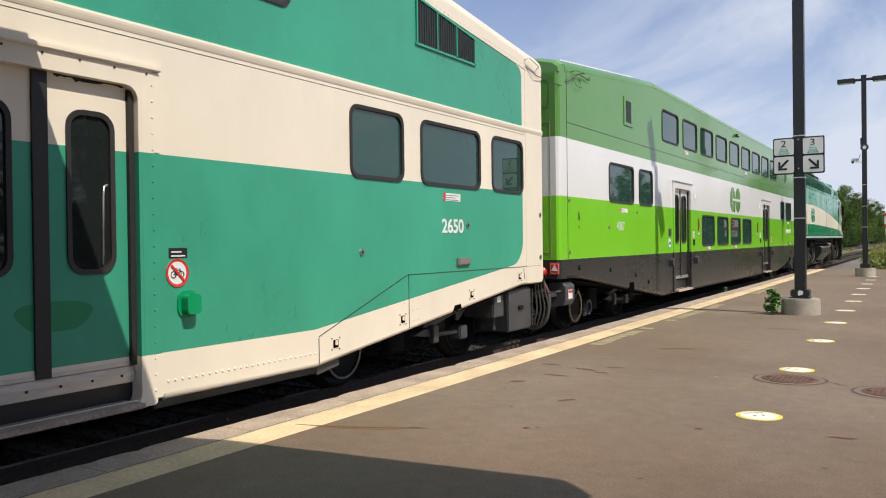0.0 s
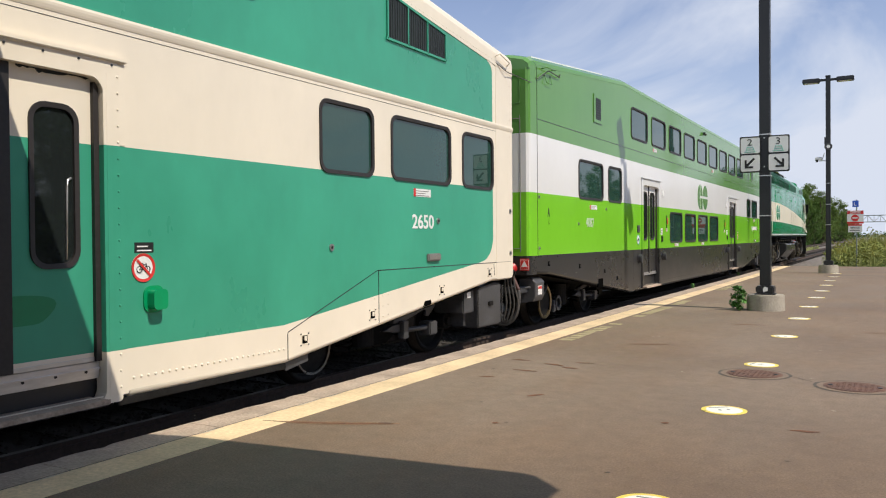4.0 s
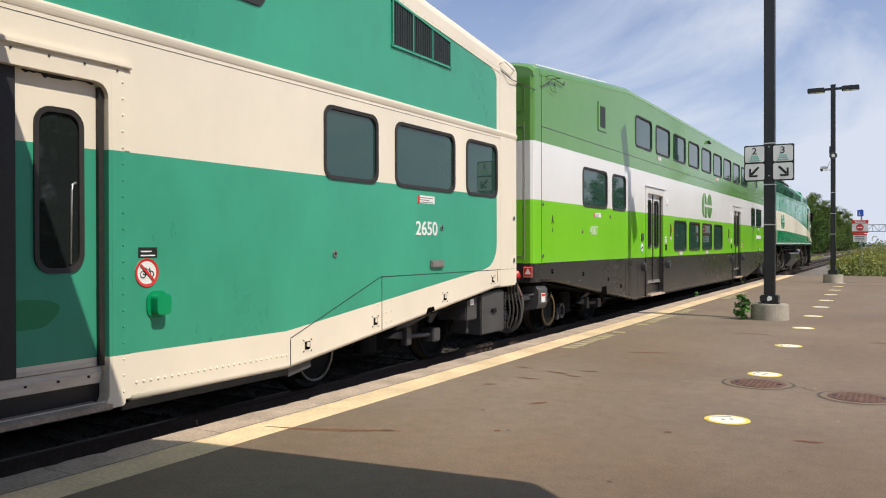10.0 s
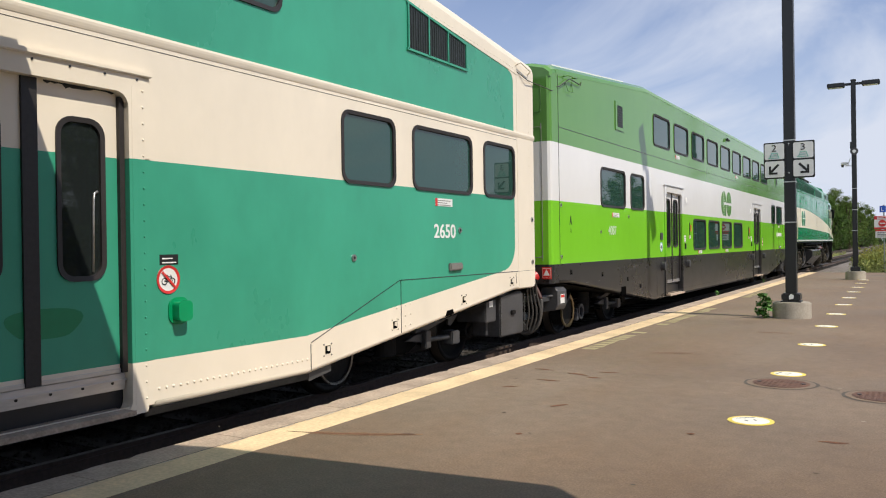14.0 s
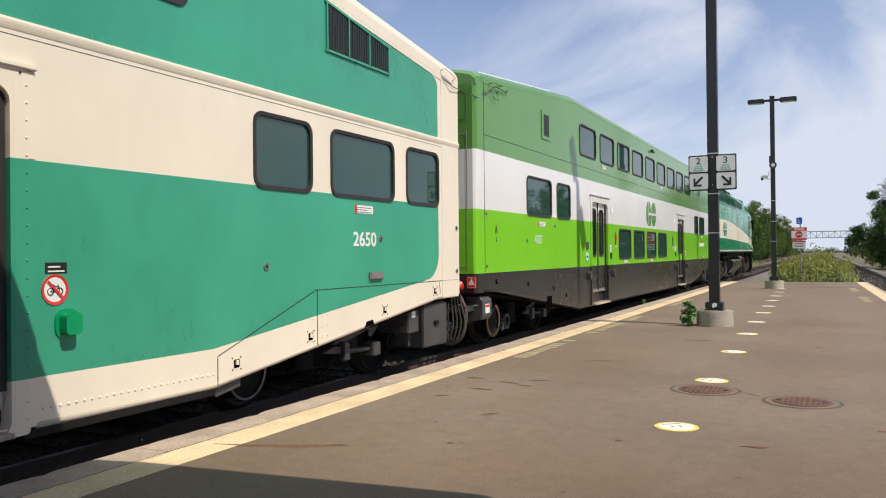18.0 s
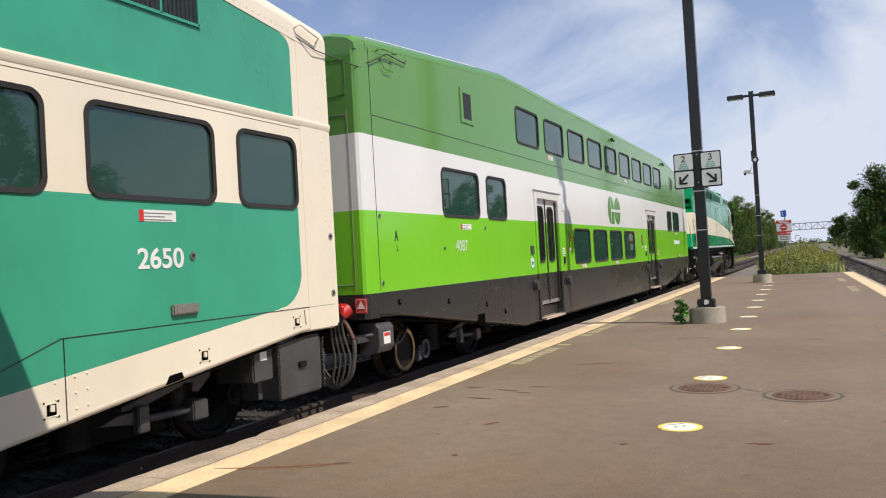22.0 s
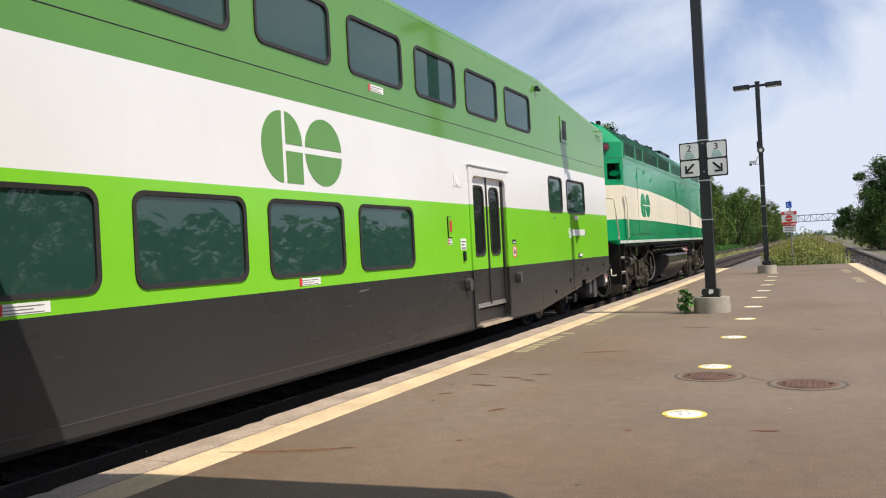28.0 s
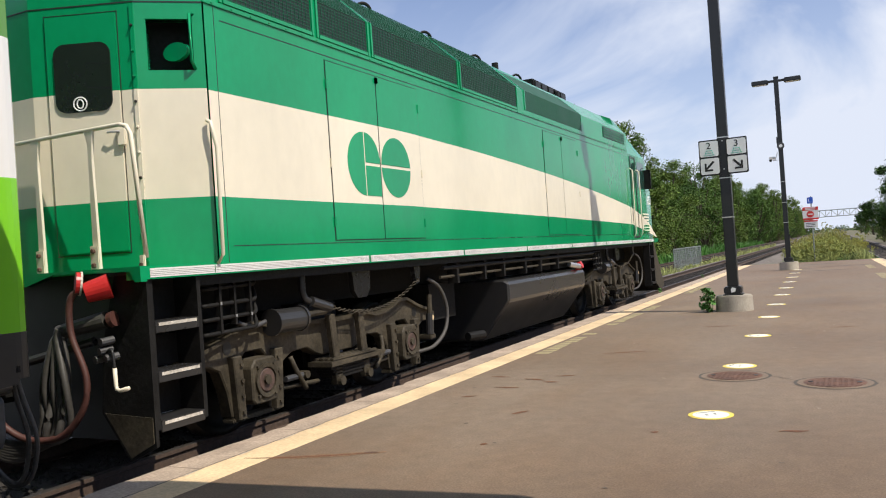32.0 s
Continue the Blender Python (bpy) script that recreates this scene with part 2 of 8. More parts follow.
RAILTOP = mat("dulled rail head", (0.075, 0.065, 0.058), 0.5, metal=0.6, var=0.15)
RAILSIDE = mat("rusty rail", (0.07, 0.046, 0.034), 0.75, var=0.3)
GREENERY = [mat("tree leaves", (0.092, 0.165, 0.034), 0.7, spec=0.2, var=0.2, island=0.45, stain=0.4, stain_var=0.25),
            mat("darker tree leaves", (0.054, 0.108, 0.024), 0.7, spec=0.2, var=0.2, island=0.45, stain=0.4, stain_var=0.25),
            mat("yellowish tree leaves", (0.118, 0.18, 0.036), 0.7, spec=0.2, var=0.2, island=0.4, stain=0.4, stain_var=0.25)]
WEED = mat("green weed leaves", (0.07, 0.20, 0.03), 0.55, var=0.2, island=0.35)
DRYGRASS = mat("tall dry grass", (0.33, 0.36, 0.125), 0.8, var=0.25, island=0.45, stain=0.25, stain_var=0.3)
HERB = mat("goldenrod foliage", (0.27, 0.29, 0.085), 0.75, spec=0.2, var=0.25, island=0.4, stain=0.5, stain_var=0.25)
HERBDARK = mat("dull weed foliage", (0.13, 0.17, 0.06), 0.75, spec=0.2, var=0.25, island=0.4, stain=0.5, stain_var=0.25)
GOLD = mat("goldenrod bloom", (0.50, 0.46, 0.15), 0.8, var=0.3, island=0.4)
BARK = mat("bark", (0.09, 0.07, 0.05), 0.9, var=0.3, bump=0.02, bump_scale=12)
MESHGREY = mat("galvanised fence steel", (0.30, 0.33, 0.31), 0.5, metal=0.5, var=0.1)
GRILLE = mat("black grille mesh", (0.012, 0.02, 0.016), 0.55, var=0.2)
LENS = mat("red tail lamp lens", (0.18, 0.01, 0.012), 0.12, var=0.05)
# lightless black that stands in for the shade inside openings
VOID = mat("flat black for shade in openings", (0.004, 0.004, 0.004), 0.9, spec=0.0)
INTERIOR = mat("dim car interior", (0.05, 0.055, 0.055), 0.7, var=0.2)


def ground_mat():
    """Gravelly earth near the line, grass and weeds away from it."""
    m = mat("lineside grass and earth", (0.135, 0.125, 0.075), 0.95, grain=3.0, var=0.35, stain=0.08, stain_var=0.35, bump=0.06, bump_scale=6)
    return m


ASPHALT = None


def asphalt_mat():
    """Sealed asphalt, grey-brown with warmer worn patches."""
    global ASPHALT
    if ASPHALT:
        return ASPHALT
    m = ASPHALT = mat("sealed asphalt platform", (0.196, 0.143, 0.102), 0.8, grain=70, var=0.3, stain=0.5, stain_var=0.14, bump=0.0015, bump_scale=160, rough_var=0.1)
    n, l = m.node_tree.nodes, m.node_tree.links
    b = n["Principled BSDF"]
    old = b.inputs["Base Color"].links[0].from_socket
    tc = n.new("ShaderNodeTexCoord")
    mp = n.new("ShaderNodeMapping")
    mp.inputs["Scale"].default_value = (0.55, 0.22, 1.0)
    mp.inputs["Rotation"].default_value = (0, 0, 0.35)
    t = n.new("ShaderNodeTexNoise")
    t.inputs["Scale"].default_value, t.inputs["Detail"].default_value, t.inputs["Roughness"].default_value = 1.1, 8.0, 0.62
    r = n.new("ShaderNodeMapRange")
    r.inputs["From Min"].default_value, r.inputs["From Max"].default_value = 0.42, 0.72
    mx = n.new("ShaderNodeMix")
    mx.data_type, mx.blend_type = "RGBA", "MULTIPLY"
    mx.inputs["B"].default_value = (0.90, 0.79, 0.68, 1)
    l.new(tc.outputs["Object"], mp.inputs["Vector"])
    l.new(mp.outputs["Vector"], t.inputs["Vector"])
    l.new(t.outputs["Fac"], r.inputs["Value"])
    l.new(r.outputs["Result"], mx.inputs["Factor"])
    l.new(old, mx.inputs["A"])
    # hand-sized mottling and pale dusty drifts
    mo = n.new("ShaderNodeTexNoise")
    mo.inputs["Scale"].default_value, mo.inputs["Detail"].default_value, mo.inputs["Roughness"].default_value = 7.0, 7.0, 0.7
    ms = n.new("ShaderNodeMapRange")
    ms.inputs["From Min"].default_value, ms.inputs["From Max"].default_value = 0.3, 0.7
    ms.inputs["To Min"].default_value, ms.inputs["To Max"].default_value = 0.86, 1.13
    sc = n.new("ShaderNodeVectorMath")
    sc.operation = "SCALE"
    l.new(tc.outputs["Object"], mo.inputs["Vector"])
    l.new(mo.outputs["Fac"], ms.inputs["Value"])
    l.new(mx.outputs["Result"], sc.inputs[0])
    l.new(ms.outputs["Result"], sc.inputs["Scale"])
    # a broad darker, browner area round one point, with an uneven border
    ge, di, wa = n.new("ShaderNodeNewGeometry"), n.new("ShaderNodeVectorMath"), n.new("ShaderNodeMath")
    di.operation, di.inputs[1].default_value = "DISTANCE", (1.3, 3.0, 0.0)
    wa.operation, wa.inputs[1].default_value, wa.inputs[2].default_value = "MULTIPLY_ADD", 3.0, -1.5
    ad, dr, mu = n.new("ShaderNodeMath"), n.new("ShaderNodeMapRange"), n.new("ShaderNodeMix")
    dr.inputs["From Min"].default_value, dr.inputs["From Max"].default_value = 1.2, 4.6
    dr.inputs["To Min"].default_value, dr.inputs["To Max"].default_value = 1.0, 0.0
    mu.data_type, mu.blend_type = "RGBA", "MULTIPLY"
    mu.inputs["B"].default_value = (0.76, 0.70, 0.63, 1)
    l.new(ge.outputs["Position"], di.inputs[0])
    l.new(t.outputs["Fac"], wa.inputs[0])
    l.new(di.outputs["Value"], ad.inputs[0])
    l.new(wa.outputs[0], ad.inputs[1])
    l.new(ad.outputs[0], dr.inputs["Value"])
    l.new(dr.outputs["Result"], mu.inputs["Factor"])
    l.new(sc.outputs["Vector"], mu.inputs["A"])
    l.new(mu.outputs["Result"], b.inputs["Base Color"])
    return m


# ---- mesh helpers ----
ORIGIN = {}


def part(name, bm, material, parent=None, label="", origin=None, smooth=False, bevel=0.0):
    """Links a bmesh, drawn in world places, as one mesh object; under parent if given."""
    if bevel:
        bmesh.ops.bevel(bm, geom=bm.edges[:], offset=bevel, segments=1, affect="EDGES", clamp_overlap=True)
    me = bpy.data.meshes.new(name)
    base = Vector(origin) if origin is not None else (ORIGIN[parent.name] if parent else Vector((0, 0, 0)))
    bmesh.ops.translate(bm, verts=bm.verts, vec=-base)
    bm.to_mesh(me)
    bm.free()
    if smooth:
        me.shade_smooth()
    for m in material if isinstance(material, (list, tuple)) else [material]:
        me.materials.append(m)
    ob = new(name, me)
    ORIGIN[ob.name] = base
    if parent:
        ob.parent = parent
        ob.location = base - ORIGIN[parent.name]
    else:
        ob.location = base
    if label:
        ob["label"] = label
    return ob


def thing(name, at, label, category, group="", kind=""):
    ob = new(name)
    ob.location = at
    ob.empty_display_size = 0.2
    ORIGIN[ob.name] = Vector(at)
    return tagged(ob, label, category, group, kind)


def B():
    return bmesh.new()


def box(bm, x0, x1, y0, y1, z0, z1, bevel=0.0, mi=0):
    r = bmesh.ops.create_cube(bm, size=1)
    vs = r["verts"]
    for v in vs:
        v.co = Vector(((x0 + x1) / 2 + v.co.x * (x1 - x0), (y0 + y1) / 2 + v.co.y * (y1 - y0), (z0 + z1) / 2 + v.co.z * (z1 - z0)))
    if bevel:
        es = list({e for v in vs for e in v.link_edges})
        bmesh.ops.bevel(bm, geom=es, offset=bevel, segments=2, affect="EDGES", clamp_overlap=True)
    return bm


def cyl(bm, a, b, r, n=16, r2=None):
    """A round bar from a to b."""
    a, b = Vector(a), Vector(b)
    d = b - a
    m = Matrix.Translation((a + b) / 2) @ d.to_track_quat("Z", "Y").to_matrix().to_4x4()
    bmesh.ops.create_cone(bm, cap_ends=True, segments=n, radius1=r, radius2=r if r2 is None else r2, depth=d.length, matrix=m)
    return bm


def tube(bm, pts, r, n=8):
    """A bent pipe through the points."""
    pts = [Vector(p) for p in pts]
    rings = []
    up = Vector((0.13, 0.21, 0.97))
    for i, p in enumerate(pts):
        d = (pts[min(i + 1, len(pts) - 1)] - pts[max(i - 1, 0)]).normalized()
        s = d.cross(up)
        s = s.normalized() if s.length > 1e-4 else Vector((1, 0, 0))
        u = s.cross(d)
        rings.append([bm.verts.new(p + r * (math.cos(2 * math.pi * k / n) * s + math.sin(2 * math.pi * k / n) * u)) for k in range(n)])
    for a, b in zip(rings, rings[1:]):
        for k in range(n):
            bm.faces.new((a[k], a[(k + 1) % n], b[(k + 1) % n], b[k]))
    bm.faces.new(rings[0][::-1])
    bm.faces.new(rings[-1])
    return bm


def bend(pts, n=5):
    """A smooth line through the points."""
    p = [Vector(q) for q in pts]
    out = []
    for i in range(len(p) - 1):
        a, b, c, d = p[max(i - 1, 0)], p[i], p[i + 1], p[min(i + 2, len(p) - 1)]
        for k in range(n):
            u = k / n
            out.append(0.5 * (2 * b + (c - a) * u + (2 * a - 5 * b + 4 * c - d) * u * u + (3 * b - a - 3 * c + d) * u ** 3))
    return out + [p[-1]]


def sag(a, b, drop, n=9):
    a, b = Vector(a), Vector(b)
    return [a.lerp(b, i / n) - Vector((0, 0, drop * (1 - (2 * i / n - 1) ** 2))) for i in range(n + 1)]


def prism(bm, outline, axis, lo, hi):
    """A flat outline, given in the two other axes in order, pushed out from lo to hi along axis."""
    def at(p, v):
        q = list(p)
        q.insert("xyz".index(axis), v)
        return Vector(q)
    a = [bm.verts.new(at(p, lo)) for p in outline]
    b = [bm.verts.new(at(p, hi)) for p in outline]
    k = len(outline)
    for i in range(k):
        bm.faces.new((a[i], a[(i + 1) % k], b[(i + 1) % k], b[i]))
    bm.faces.new(a[::-1])
    bm.faces.new(b)
    bmesh.ops.recalc_face_normals(bm, faces=bm.faces)
    return bm


def rrect(y0, y1, z0, z1, r, n=5):
    """A rectangle with round corners as a ring of points."""
    out = []
    for cy, cz, s in ((y1 - r, z1 - r, 0), (y0 + r, z1 - r, 90), (y0 + r, z0 + r, 180), (y1 - r, z0 + r, 270)):
        for k in range(n + 1):
            a = radians(s + 90 * k / n)
            out.append((cy + r * math.cos(a), cz + r * math.sin(a)))
    return out


def ring_frame(bm, outer, inner, x0, x1):
    """A frame between two rings of points in a plane across x, from x0 (back) to x1 (front)."""
    k = len(outer)
    o0, o1 = [[bm.verts.new((x, *p)) for p in outer] for x in (x0, x1)]
    i0, i1 = [[bm.verts.new((x, *p)) for p in inner] for x in (x0, x1 - 0.004)]
    for j in range(k):
        q = (j + 1) % k
        bm.faces.new((o0[j], o0[q], o1[q], o1[j]))
        bm.faces.new((o1[j], o1[q], i1[q], i1[j]))
        bm.faces.new((i1[j], i1[q], i0[q], i0[j]))
    bmesh.ops.recalc_face_normals(bm, faces=bm.faces)
    return bm


def sheet(outline, holes, cuts, x, pick, depth=0.06):
    """A wall in the plane x with holes that go through it; cuts are heights (or planes) at which its paint changes; pick(y, z) gives the paint."""
    bm = B()
    edges = []
    rings = [outline] + holes
    for ring in rings:
        vs = [bm.verts.new((x, *p)) for p in ring]
        edges += [bm.edges.new((vs[i], vs[(i + 1) % len(vs)])) for i in range(len(vs))]
    bmesh.ops.triangle_fill(bm, use_beauty=True, use_dissolve=False, edges=edges, normal=(1, 0, 0))
    for c in cuts:
        co, no = ((x, 0, c), (0, 0, 1)) if isinstance(c, float) else c
        bmesh.ops.bisect_plane(bm, geom=bm.verts[:] + bm.edges[:] + bm.faces[:], plane_co=co, plane_no=no)
    for f in bm.faces:
        if f.normal.x < 0:
            f.normal_flip()
        c = f.calc_center_median()
        f.material_index = pick(c.y, c.z)
    for ring in holes:
        a = [bm.verts.new((x, *p)) for p in ring]
        b = [bm.verts.new((x - depth, *p)) for p in ring]
        k = len(ring)
        for i in range(k):
            f = bm.faces.new((a[i], b[i], b[(i + 1) % k], a[(i + 1) % k]))
            f.material_index = pick(*ring[i])
    bmesh.ops.remove_doubles(bm, verts=bm.verts, dist=0.0002)
    return bm


def text(body, size, material, name, parent, at, turn, squeeze=1.0, label="", thick=0.002, bold=0.0):
    """Lettering as a thin mesh; at and turn place its lower left corner."""
    cu = bpy.data.curves.new(name, "FONT")
    cu.body, cu.size, cu.extrude, cu.offset = body, size, thick, bold
    tmp = bpy.data.objects.new(name, cu)
    scene.collection.objects.link(tmp)
    bpy.context.view_layer.update()
    me = bpy.data.meshes.new_from_object(tmp.evaluated_get(bpy.context.evaluated_depsgraph_get()))
    bpy.data.objects.remove(tmp)
    me.transform(Matrix.Diagonal((squeeze, 1, 1, 1)))
    me.transform(turn)
    bm = B()
    bm.from_mesh(me)
    bmesh.ops.translate(bm, verts=bm.verts, vec=Vector(at))
    return part(name, bm, material, parent, label)


SIDE_ON = Matrix(((0, 0, 1, 0), (1, 0, 0, 0), (0, 1, 0, 0), (0, 0, 0, 1)))    # reads along +y, faces +x
FACE_ON = Matrix(((1, 0, 0, 0), (0, 0, -1, 0), (0, 1, 0, 0), (0, 0, 0, 1)))   # reads along +x, faces -y
FLAT_ON = Matrix.Identity(4)

# ---- the plan ----
SIDE = -4.744          # near side of the train
TRACK = -6.244         # middle of its track
RAIL = -0.15           # top of its rails; the platform's top is 0
EDGE_X = -4.60         # platform edge beside the train
END_Y = 38.6           # platform's far end


# ---- setting: ground, platform, tracks ----
def right_edge(y):
    """The far platform edge, which draws in towards the end."""
    return 2.36 - 0.0282 * y


def strip(name, pts_left, pts_right, z0, z1, material, label, category, kind="structure", parent=None):
    """A slab between two lines of points, given in step."""
    bm = B()
    rows = []
    for (xl, y), (xr, yr) in zip(pts_left, pts_right):
        rows.append([bm.verts.new(p) for p in ((xl, y, z0), (xl, y, z1), (xr, yr, z1), (xr, yr, z0))])
    for a, b in zip(rows, rows[1:]):
        for k in range(4):
            bm.faces.new((a[k], b[k], b[(k + 1) % 4], a[(k + 1) % 4]))
    bm.faces.new(rows[0])
    bm.faces.new(rows[-1][::-1])
    bmesh.ops.recalc_face_normals(bm, faces=bm.faces)
    ob = part(name, bm, material, parent)
    return tagged(ob, label, category, kind=kind) if not parent else ob


def build_ground():
    bm = B()
    xs = [-900, -300, -120, -60, -40, -30, -24, -18, -12, -8.2, -4.4, -2, 0, 2, 5, 9, 14, 22, 40, 80, 300, 900]
    ys = [-400, -120, -40, -10, 0, 10, 20, 30, 36, 40, 45, 50, 60, 75, 95, 130, 200, 330, 600, 1400, 3000]
    grid = [[bm.verts.new((x, y, -0.78 + (0.12 * noise.noise(Vector((x * 0.3, y * 0.3, 0))) if abs(x) < 80 else 0))) for y in ys] for x in xs]
    for i in range(len(xs) - 1):
        for j in range(len(ys) - 1):
            bm.faces.new((grid[i][j], grid[i + 1][j], grid[i + 1][j + 1], grid[i][j + 1]))
    tagged(part("ground", bm, ground_mat()), "weedy grass and bare earth beside the railway", "ground", kind="structure")


def track(name, x_of, y0, y1, rail_z, bed, label, ties_near, width=1.75, stones=0, stone_ys=(0, 1), stone_mat=None):
    """A ballasted track: bed, ties and two rails, the ties as pieces of their own."""
    ys = [y0 + (y1 - y0) * k / 24 for k in range(25)]
    bm = B()
    rows = []
    for y in ys:
        c = x_of(y)
        rows.append([bm.verts.new(p) for p in ((c - width - 0.9, y, rail_z - 0.42), (c - width, y, rail_z - 0.17), (c + width, y, rail_z - 0.17), (c + width + 0.9, y, rail_z - 0.42))])
    for a, b in zip(rows, rows[1:]):
        for k in range(3):
            bm.faces.new((a[k], a[k + 1], b[k + 1], b[k]))
    bmesh.ops.recalc_face_normals(bm, faces=bm.faces)
    # the near bed may hold painted shade, the stretch beyond is plain gravel
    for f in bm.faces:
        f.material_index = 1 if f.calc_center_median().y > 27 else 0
    root = tagged(part(name, bm, [bed, GRAVEL]), label, "railway track", kind="structure")
    for s in (-1, 1):
        bm = B()
        prof = [(-0.07, -0.16), (0.07, -0.16), (0.07, -0.145), (0.012, -0.125), (0.012, -0.045), (0.036, -0.035), (0.036, -0.004), (0.03, 0), (-0.03, 0), (-0.036, -0.004), (-0.036, -0.035), (-0.012, -0.045), (-0.012, -0.125), (-0.07, -0.145)]
        rings = [[bm.verts.new((x_of(y) + s * 0.755 + px, y, rail_z + pz)) for px, pz in prof] for y in ys]
        for a, b in zip(rings, rings[1:]):
            for k in range(len(prof)):
                f = bm.faces.new((a[k], a[(k + 1) % len(prof)], b[(k + 1) % len(prof)], b[k]))
                f.material_index = 1 if k in (7, 6, 8) else 0
        bmesh.ops.recalc_face_normals(bm, faces=bm.faces)
        part("rail", bm, [RAILSIDE, RAILTOP], root)
    # ties
    me = None
    k = 0
    y = y0 + 0.3
    rest = B()
    while y < y1:
        if ties_near[0] < y < ties_near[1] and k < 290:
            if me is None:
                b2 = box(B(), -1.3, 1.3, -0.11, 0.11, -0.16, 0.0, 0.015)
                me = bpy.data.meshes.new("tie")
                b2.to_mesh(me)
                b2.free()
                me.materials.append(TIE)
            t = new("tie", me)
            t.parent = root
            t.location = (x_of(y), y, rail_z - 0.148)
            k += 1
        elif y < 160:
            box(rest, x_of(y) - 1.3, x_of(y) + 1.3, y - 0.11, y + 0.11, rail_z - 0.3, rail_z - 0.148)
        y += 0.56
    if rest.verts:
        tagged(part("far_ties", rest, TIE, root), kind="stuff")
    else:
        rest.free()
    if stones:
        rnd = random.Random(5)
        vs, fs = [], []
        for _ in range(stones):
            y = rnd.uniform(*stone_ys)
            c = x_of(y) + rnd.uniform(-1.9, 1.9)
            r = rnd.uniform(0.02, 0.05)
            z = rail_z - 0.165 + rnd.uniform(-0.01, 0.02)
            n0 = len(vs)
            for dx, dy, dz in ((1, 0, 0), (-1, 0, 0), (0, 1, 0), (0, -1, 0), (0, 0, 1), (0, 0, -1)):
                q = rnd.uniform(0.6, 1.1) * r
                vs.append((c + dx * q, y + dy * q, z + dz * q * 0.8))
            for a, b, d in ((0, 2, 4), (2, 1, 4), (1, 3, 4), (3, 0, 4)):
                fs.append((n0 + a, n0 + b, n0 + d))
        m2 = bpy.data.meshes.new("ballast")
        m2.from_pydata(vs, [], fs)
        m2.materials.append(stone_mat or bed)
        ob = new("ballast_stones", m2)
        ob.parent = root
        tagged(ob, kind="stuff")
    return root


def disc(bm, x, y, z0, z1, r, n=28, squash=1.0):
    a = [bm.verts.new((x + r * math.cos(2 * math.pi * k / n), y + squash * r * math.sin(2 * math.pi * k / n), z1)) for k in range(n)]
    b = [bm.verts.new((v.co.x, v.co.y, z0)) for v in a]
    bm.faces.new(a)
    for k in range(n):
        bm.faces.new((a[k], b[k], b[(k + 1) % n], a[(k + 1) % n]))
    bmesh.ops.recalc_face_normals(bm, faces=bm.faces)
    return bm


def build_platform():
    rnd = random.Random(3)
    ys = [-14, -6, -2, 0, 2, 4, 6, 8, 10, 13, 16, 20, 24, 28, 32, 36, END_Y]
    left = [(-3.93, y) for y in ys]
    right = [(right_edge(y) - 0.45, y) for y in ys]
    far = [(right_edge(y), y) for y in ys]
    strip("platform", left, right, -0.6, 0.0, asphalt_mat(), "sealed grey-brown asphalt station platform with rust stains", "platform")
    strip("platform_stripe", [(-4.25, y) for y in ys], left, -0.6, 0.002, YELLOW, "worn pale yellow safety line along the platform edge", "platform line")
    strip("platform_stripe_far", [(x, y) for x, y in right], [(x + 0.33, y) for x, y in right], -0.6, 0.002, YELLOW, "worn pale yellow safety line along the far platform edge", "platform line")
    strip("platform_edge_far", [(x - 0.12, y) for x, y in far], far, -0.6, -0.001, EDGE, "weathered concrete platform edge", "platform edge")
    # near edge: cast blocks with chipped arrises, one piece each
    root = tagged(part("platform_edge", box(B(), -4.56, -4.252, -14, END_Y, -0.6, -0.06), EDGE), "chipped and weathered concrete platform edge blocks", "platform edge", kind="structure")
    y = -14.0
    while y < END_Y:
        ln = min(1.22, END_Y - y)
        bm = B()
        n = 14 if -1 < y < 22 else 5
        tops, outs, ins, lows = [], [], [], []
        for k in range(n + 1):
            yy = y + 0.004 + (ln - 0.008) * k / n
            chip = max(0.0, noise.noise(Vector((yy * 3.1, 1.7, 0))) - 0.1) * 0.045 + 0.010 * noise.noise(Vector((yy * 17, 5, 0)))
            if 0 < k < n and rnd.random() < 0.05:
                chip += rnd.uniform(0.015, 0.04)
            xo = EDGE_X + max(chip, -0.01)
            ins.append(bm.verts.new((-4.254, yy, -0.003)))
            tops.append(bm.verts.new((xo + 0.012, yy, -0.004)))
            outs.append(bm.verts.new((xo - 0.004, yy, -0.03)))
            lows.append(bm.verts.new((xo * 0.3 + EDGE_X * 0.7, yy, -0.3)))
        for k in range(n):
            bm.faces.new((ins[k], tops[k], tops[k + 1], ins[k + 1]))
            bm.faces.new((tops[k], outs[k], outs[k + 1], tops[k + 1]))
            bm.faces.new((outs[k], lows[k], lows[k + 1], outs[k + 1]))
        bm.faces.new((ins[0], lows[0], outs[0], tops[0]))
        bm.faces.new((ins[-1], tops[-1], outs[-1], lows[-1]))
        bmesh.ops.recalc_face_normals(bm, faces=bm.faces)
        part("edge_block", bm, EDGE, root)
        y += 1.22


